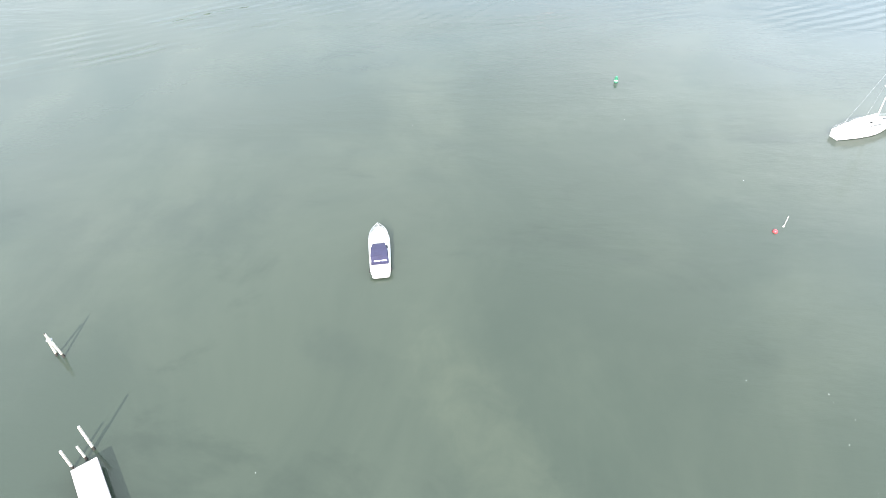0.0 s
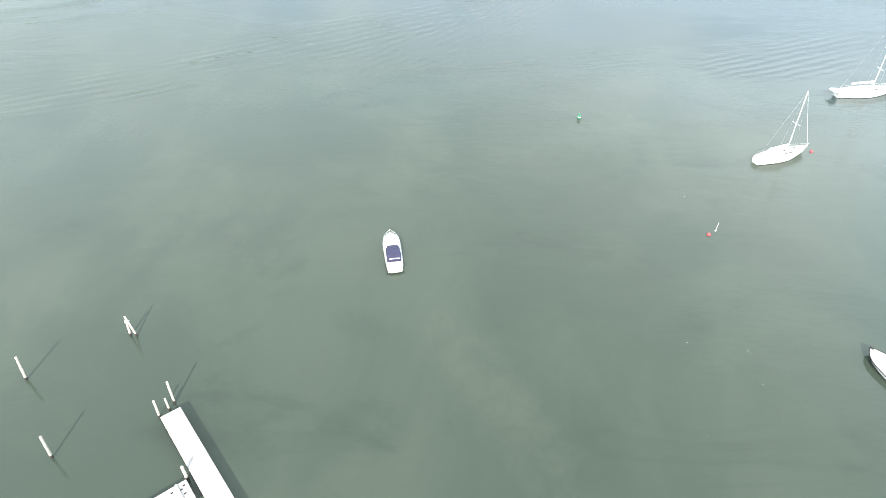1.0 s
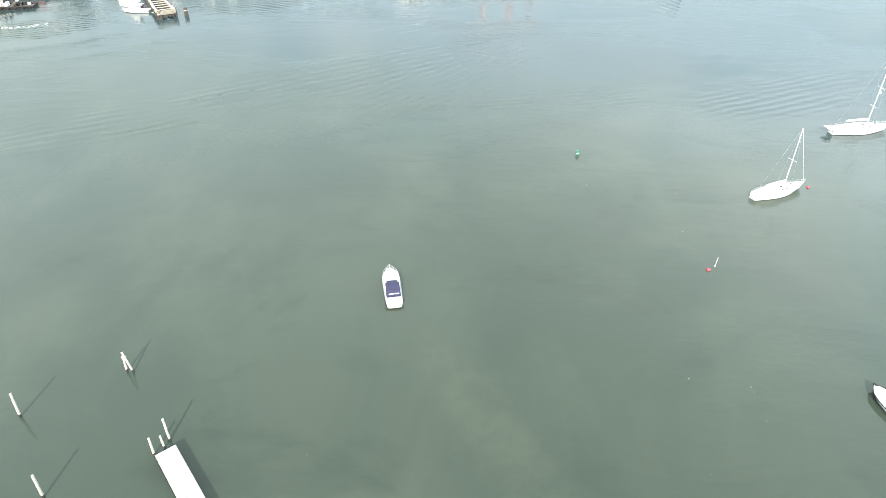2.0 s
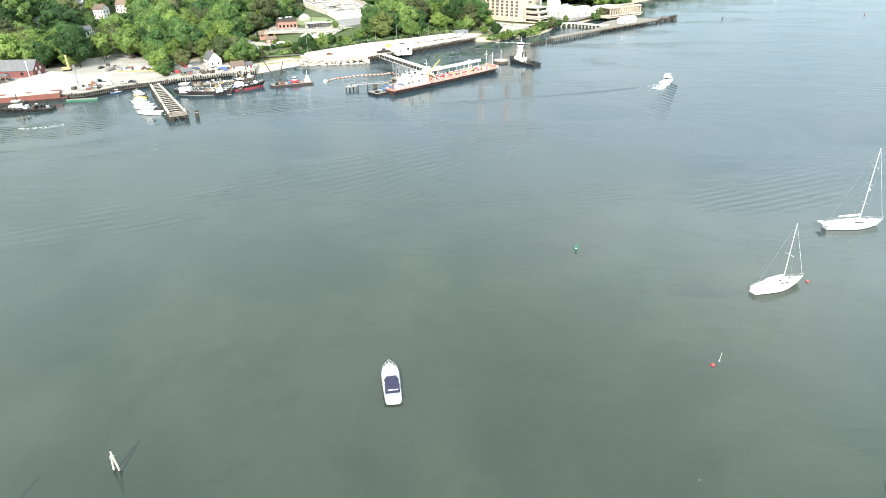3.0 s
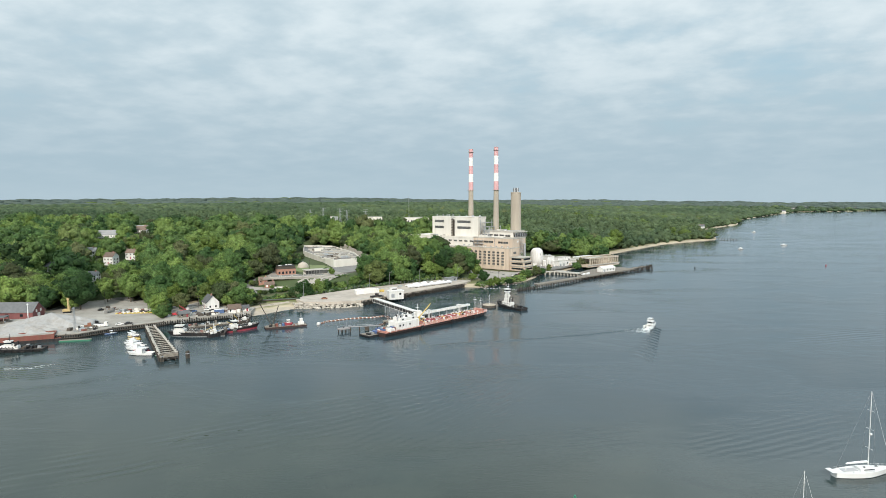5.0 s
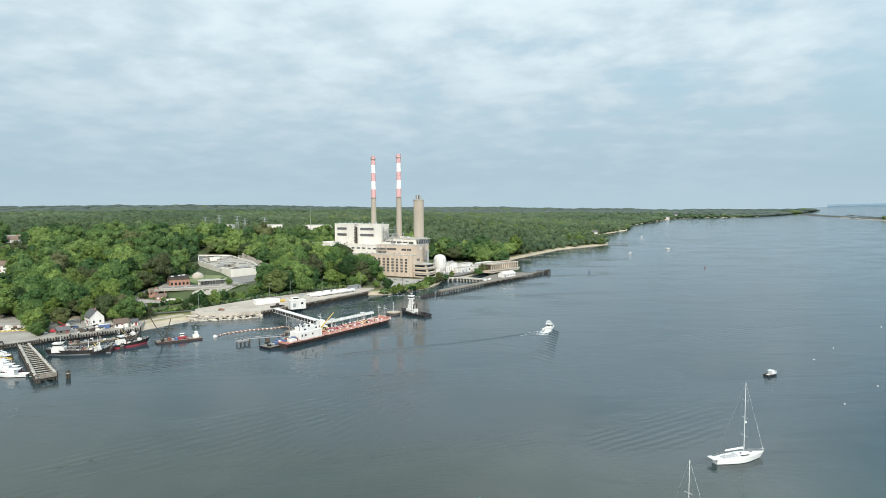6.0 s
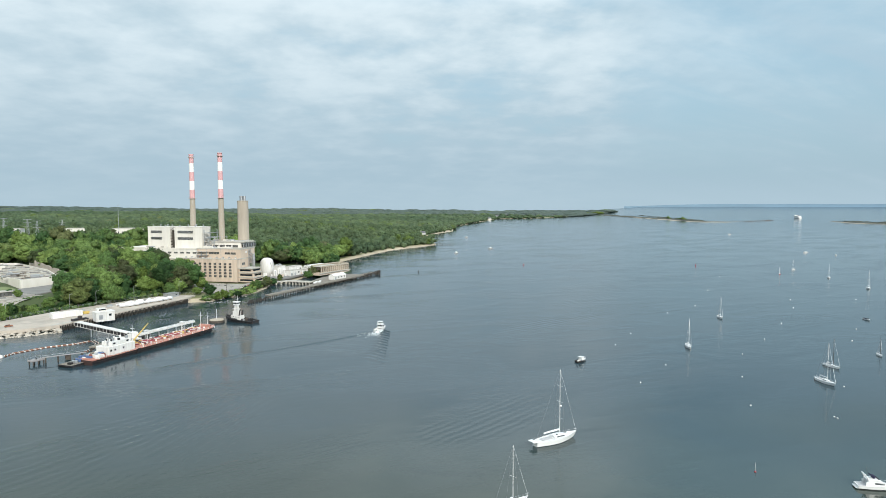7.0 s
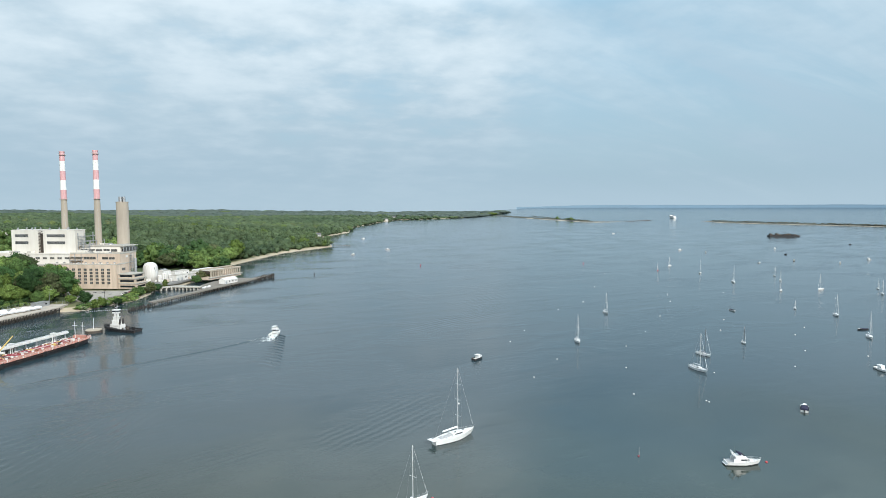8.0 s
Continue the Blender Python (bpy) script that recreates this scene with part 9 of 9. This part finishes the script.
# ---------------------------------------------------------------- woods
def scatter(r0, r1, k, a0, a1, seed, jitter=0.9):
    """Points with a spacing of k times their distance."""
    g = np.random.default_rng(seed)
    nr, na = max(2, int(math.log(r1 / r0) / k)), int(radians(a1 - a0) / k)
    i, j = np.meshgrid(np.arange(nr), np.arange(na), indexing="ij")
    lr = math.log(r0) + (i + 0.5 * (j % 2) + g.uniform(-jitter, jitter, i.shape) * 0.5) * math.log(r1 / r0) / nr
    a = np.radians(a0) + (j + g.uniform(-jitter, jitter, i.shape) * 0.5) * radians(a1 - a0) / na
    r = np.exp(lr)
    return (r * np.sin(a)).ravel(), (r * np.cos(a)).ravel()


def even(x0, x1, y0, y1, step, seed):
    g = np.random.default_rng(seed)
    i, j = np.meshgrid(np.arange(x0, x1, step), np.arange(y0, y1, step), indexing="ij")
    return (i + g.uniform(-0.45, 0.45, i.shape) * step).ravel(), (j + g.uniform(-0.45, 0.45, i.shape) * step).ravel()


def woods(name, xs, ys, templates, seed, label, grow=(0.78, 1.68), sink=0.0, material=None, spread=None, kind="stuff", level=None):
    g = np.random.default_rng(seed)
    V, F, Tn, k = [], [], [], 0
    zs = land_height(xs, ys) if level is None else level
    room = headroom(xs, ys, zs)
    for n_, (x, y, z) in enumerate(zip(xs, ys, zs)):
        v, f = templates[g.integers(len(templates))]
        a = g.uniform(0, 6.283)
        s, sz = g.uniform(*grow), g.uniform(0.85, 1.15)
        s = min(s, room[n_] / 19.0)
        c, d = math.cos(a) * s, math.sin(a) * s
        w = np.empty_like(v)
        w[:, 0] = v[:, 0] * c - v[:, 1] * d + x
        w[:, 1] = v[:, 0] * d + v[:, 1] * c + y
        w[:, 2] = v[:, 2] * s * sz + z - sink
        if spread is not None:
            w[:, :2] = (w[:, :2] - (x, y)) * spread[n_] + (x, y)
        V.append(w)
        F.append(f + k)
        tone = 0.5 + 0.30 * g.normal() + 0.14 * math.sin(x / 60) * math.sin(y / 75)
        Tn.append(np.full(len(v), np.clip(tone, 0, 1) if material is None else np.clip(0.42 + 0.30 * tone + 0.22 * math.sin(x / 190 + 1.3 * math.sin(y / 240)) * math.sin(y / 210 + x / 400), 0.15, 0.95)))
        k += len(v)
    me = bpy.data.meshes.new(name)
    fill_mesh(me, np.concatenate(V), np.concatenate(F))
    me.attributes.new("tone", "FLOAT", "POINT").data.foreach_set("value", np.concatenate(Tn).astype(np.float32))
    me.materials.append(material or LEAF)
    me.polygons.foreach_set("use_smooth", [True] * len(me.polygons))
    return tagged(new(name, me), label, "woods" if kind == "stuff" else "far hills", kind=kind)


def on_land(xs, ys, margin):
    s = shore_distance(xs, ys)
    return (s > margin) & ~open_ground(xs, ys)


# gardens and cleared slopes before buildings: (x, y, floor height, half width)
VIEWS = [(o.location.x, o.location.y, o.location.z + (0.9 if o.location.y > 500 else 0.5), 15.0 if o.location.y > 700 else 8.5) for o in scene.objects if o.parent is None and o.name.startswith("house")]
VIEWS += [(o.location.x, o.location.y, o.location.z + 1.5, 24.0) for o in scene.objects if o.parent is None and o.name.startswith("warehouse")]
VIEWS += [(-126, 560, 13.0, 12.0), (-122, 606, 13.0, 8.0), (-100, 553, 13.0, 16.0), (-82, 605, 12.8, 18.0), (-100, 655, 17.0, 22.0), (-130, 720, 17.5, 26.0), (-140, 790, 18.0, 20.0)]


def headroom(xs, ys, zs):
    """How tall trees may stand: low or none in the cleared slopes before the buildings."""
    lim = np.full(len(xs), 40.0)
    for hx, hy, hz, half in VIEWS:
        d = math.hypot(hx, hy)
        ux, uy = hx / d, hy / d
        run = (xs - hx) * ux + (ys - hy) * uy
        side = np.abs(-(xs - hx) * uy + (ys - hy) * ux)
        sel = (run > (-150 if hx > -150 else -300 if hy > 700 else -90)) & (run < half * 0.7) & (side < half)
        slope = 80.0 + (hz - 80.0) * np.hypot(xs, ys) / d - zs
        lim = np.where(sel, np.minimum(lim, np.where(run > -half, 0.0, slope)), lim)
    return lim


def off_houses(xs, ys, low=2.2):
    return headroom(xs, ys, land_height(xs, ys)) > low


g0 = np.random.default_rng(3)
NEAR_T = [(crown(g0, n, 1650, 0.60, h, w, ICO2), h, w) for n, h, w in ((13, 15, 12), (15, 19, 12.5), (12, 12, 11.5), (11, 18, 8.5), (12, 11, 12), (16, 20, 14))]
MID_T = [crown(g0, n, 330, 0.98, h, w, ICO1) for n, h, w in ((8, 15, 12), (9, 19, 13), (8, 12, 12), (7, 18, 8.5), (9, 14, 14), (10, 20, 14), (6, 11, 9), (9, 16, 14), (7, 20, 9.5), (8, 13, 11))]
FAR_T = [crown(g0, n, 24, 2.2, h, w, ICO1) for n, h, w in ((2, 14, 15), (3, 16, 16), (2, 13.5, 14), (2, 15, 13), (3, 14.5, 16), (2, 12, 12))]
RIM_T = [crown(g0, 1, 0, 1.0, h, 14, ICO1) for h in (14, 15, 12.5, 16, 13.5)]

# single trees close to the quay, the lot and the works: each its own thing
xs, ys = even(-430, 130, 380, 700, 9.9, 11)
keep = on_land(xs, ys, 10) & off_houses(xs, ys) & (np.degrees(np.arctan2(xs, ys)) > -38)
xs, ys = xs[keep], ys[keep]
front = np.argsort(shore_distance(xs, ys))
near_i, rest_i = front[:285], front[285:]
protos = []
for k, ((v, f), h, w) in enumerate(NEAR_T):
    me = bpy.data.meshes.new("crown")
    fill_mesh(me, v, f)
    me.materials.append(LEAF_OBJ)
    me.polygons.foreach_set("use_smooth", [True] * len(me.polygons))
    protos.append((me, link_mesh("trunk", trunk(h, w, np.random.default_rng(k)), BARK)))


def tree(x, y, z, kind_i, turn, s, label):
    t = new("tree")
    t.matrix_basis = pose(x, y, z - 0.2, 0, 0, turn) @ Matrix.Diagonal((s, s, s, 1))
    tagged(t, label, "tree", "shore trees")
    for nm, me in zip(("crown", "trunk"), protos[kind_i]):
        o = new(nm, me)
        o.parent = t
    return t


gt = random.Random(21)
zt = land_height(xs, ys)
for i in near_i:
    d = shore_distance(xs[i], ys[i])
    s = gt.uniform(0.66, 1.48)
    if -150 < xs[i] < -55 and ys[i] < 545:
        s *= 0.46
    if -70 < xs[i] < 45 and 540 < ys[i] < 690:
        s *= 0.94
    s = min(s, float(headroom(xs[i:i + 1], ys[i:i + 1], zt[i:i + 1])[0]) / 16.0)
    tree(xs[i], ys[i], zt[i], gt.randrange(6), gt.uniform(0, 360), s, "leafy green broadleaf tree at the wood's edge")
for x, y, s in ((-240, 503, 1.0), (-232, 499, 0.9), (-226, 505, 1.1), (-248, 506, 1.0), (-219, 497, 0.8), (-212, 489, 0.9), (-204, 481, 0.8), (-137.5, 455, 1.0), (-131, 451, 1.05), (-143, 458, 0.9), (-126, 456, 0.7), (-160, 452, 0.9), (-158, 444, 0.7), (92, 598, 0.5), (99, 610, 0.4), (108, 626, 0.42), (78.3, 654, 0.8), (86, 648, 0.45), (96, 614, 0.35), (88, 600, 0.36), (74, 570, 0.45), (-169.0, 429.5, 0.85), (-176, 419, 0.7), (-182, 424, 0.9), (-140.5, 447, 0.95), (-133.5, 442, 0.9), (-128, 446, 0.8), (-186, 431, 0.95), (-172, 408, 0.62), (-171, 402, 0.5),
                (104, 617, 0.6), (112, 633, 0.6), (52, 549, 0.5), (58, 556, 0.45), (70, 563, 0.5), (47, 560, 0.6), (121, 645, 0.55), (156, 673, 0.75), (163, 679, 0.7), (170, 688, 0.7), (38, 574, 0.6)):
    tree(x, y, float(land_height(x, y)), gt.randrange(6), gt.uniform(0, 360), s, "small leafy tree on the shore")
for k, s in ((0.02, 0.6), (0.06, 0.8), (0.09, 0.65), (0.12, 0.4), (0.34, 0.5), (0.38, 0.7), (0.42, 0.85), (0.46, 0.75), (0.50, 0.7), (0.55, 0.45)):
    tree(2215 - 135 * k, 2260 - 360 * k, 2.5, gt.randrange(6), gt.uniform(0, 360), s, "low wind-bent tree on the sand spit")
for k in range(13):
    x, y = -109 + 3.1 * k + gt.uniform(-0.6, 0.6), 511 + 1.25 * k + gt.uniform(-1.0, 1.0)
    tree(x, y, float(land_height(x, y)), gt.choice((3, 1, 3)), gt.uniform(0, 360), gt.uniform(0.26, 0.42), "young dark tree in the hedge below the works")
for x, y, s in ((-134, 497, 0.3), (-130, 494, 0.34), (-126, 498, 0.28), (-121, 503, 0.3), (-117, 508, 0.33), (-130, 518, 0.3), (-143, 533, 0.5), (-147, 526, 0.42), (-93, 557, 0.4), (-86, 550, 0.42)):
    tree(x, y, float(land_height(x, y)), gt.choice((0, 2, 4)), gt.uniform(0, 360), s, "rounded green bush beside the works")
woods("hillside_wood", xs[rest_i], ys[rest_i], MID_T, 5, "dense green broadleaf wood on the hillside")

xs, ys = even(-760, 330, 460, 900, 10.8, 17)
az = np.degrees(np.arctan2(xs, ys))
keep = on_land(xs, ys, 9) & off_houses(xs, ys) & (az > -38) & ~((xs > -430) & (xs < 130) & (ys < 700))
woods("inland_wood", xs[keep], ys[keep], MID_T, 6, "dense green broadleaf wood behind the shore")
xs, ys = even(-1250, 760, 900, 1650, 12.2, 18)
az = np.degrees(np.arctan2(xs, ys))
keep = on_land(xs, ys, 6) & off_houses(xs, ys) & (az > -38)
woods("distant_wood", xs[keep], ys[keep], FAR_T, 7, "far green woods rolling inland", (0.6, 1.4), 3.0, LEAF_FAR_HAZE)
xs, ys = scatter(1500, 4900, 0.0068, -39, 42, 19, 1.6)
rr_ = np.hypot(xs, ys)
keep = on_land(xs, ys, 3) & ((ys > 1640) | (xs < -1240)) & ((rr_ < 4800) | (xs < 0.46 * ys))
for name, label, sel, mm, kd in (("horizon_wood", "green woods reaching the horizon", rr_ < 3500, LEAF_FAR_HAZE, "stuff"), ("backdrop", "wooded hills along the horizon, tinted blue-green for haze", rr_ >= 3500, LEAF_RIDGE_HAZE, "structure")):
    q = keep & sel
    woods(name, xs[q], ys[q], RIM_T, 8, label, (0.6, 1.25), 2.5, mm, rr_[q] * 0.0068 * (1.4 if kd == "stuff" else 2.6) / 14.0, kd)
# scrub on the bars
gb2 = np.random.default_rng(2)
sx, sy = [], []
for p, q, n, w in (((2420, 2660), (2100, 1930), 90, 8), ((2150, 2090), (2110, 1950), 40, 12), ((2500, 1590), (2425, 1120), 120, 8), ((2425, 1120), (2405, 720), 160, 14)):
    t = gb2.uniform(0, 1, n)
    sx.append(p[0] + (q[0] - p[0]) * t + gb2.normal(size=n) * w)
    sy.append(p[1] + (q[1] - p[1]) * t + gb2.normal(size=n) * w)
sx, sy = np.concatenate(sx), np.concatenate(sy)
low = [(v * np.array((1.1, 1.1, 0.45)), f) for v, f in RIM_T]
woods("bar_scrub", sx, sy, low, 9, "low dark scrub on the sand bars", (0.35, 0.8), 0.0, SCRUB, level=earth_rise(sx, sy) + 2.4)
# undergrowth along the banks
g9 = np.random.default_rng(12)
ux, uy = [], []
for (ax_, ay_), (bx_, by_), n in (((-100, 480), (-60, 525), 90), ((-60, 525), (12, 580), 190), ((-64, 532), (8, 588), 190), ((-100, 490), (-62, 532), 120), ((-135, 500), (-95, 520), 140), ((-100, 515), (-70, 548), 120), ((44, 546), (84, 576), 70), ((84, 578), (112, 636), 80), ((-186, 428), (-168, 404), 40), ((-136, 470), (-100, 480), 60), ((170, 694), (206, 722), 40)):
    t = g9.uniform(0, 1, n)
    ux.append(ax_ + (bx_ - ax_) * t + g9.normal(size=n) * 2.0 - 3)
    uy.append(ay_ + (by_ - ay_) * t + g9.normal(size=n) * 2.0 + 4)
small = [(v * np.array((0.3, 0.3, 0.24)), f) for v, f in [crown(g0, 3, 26, 2.4, 14, 13, ICO1) for _ in range(4)]]
woods("bank_shrubs", np.concatenate(ux), np.concatenate(uy), small, 10, "low green shrubs along the bank", (0.7, 1.5), 0.6)
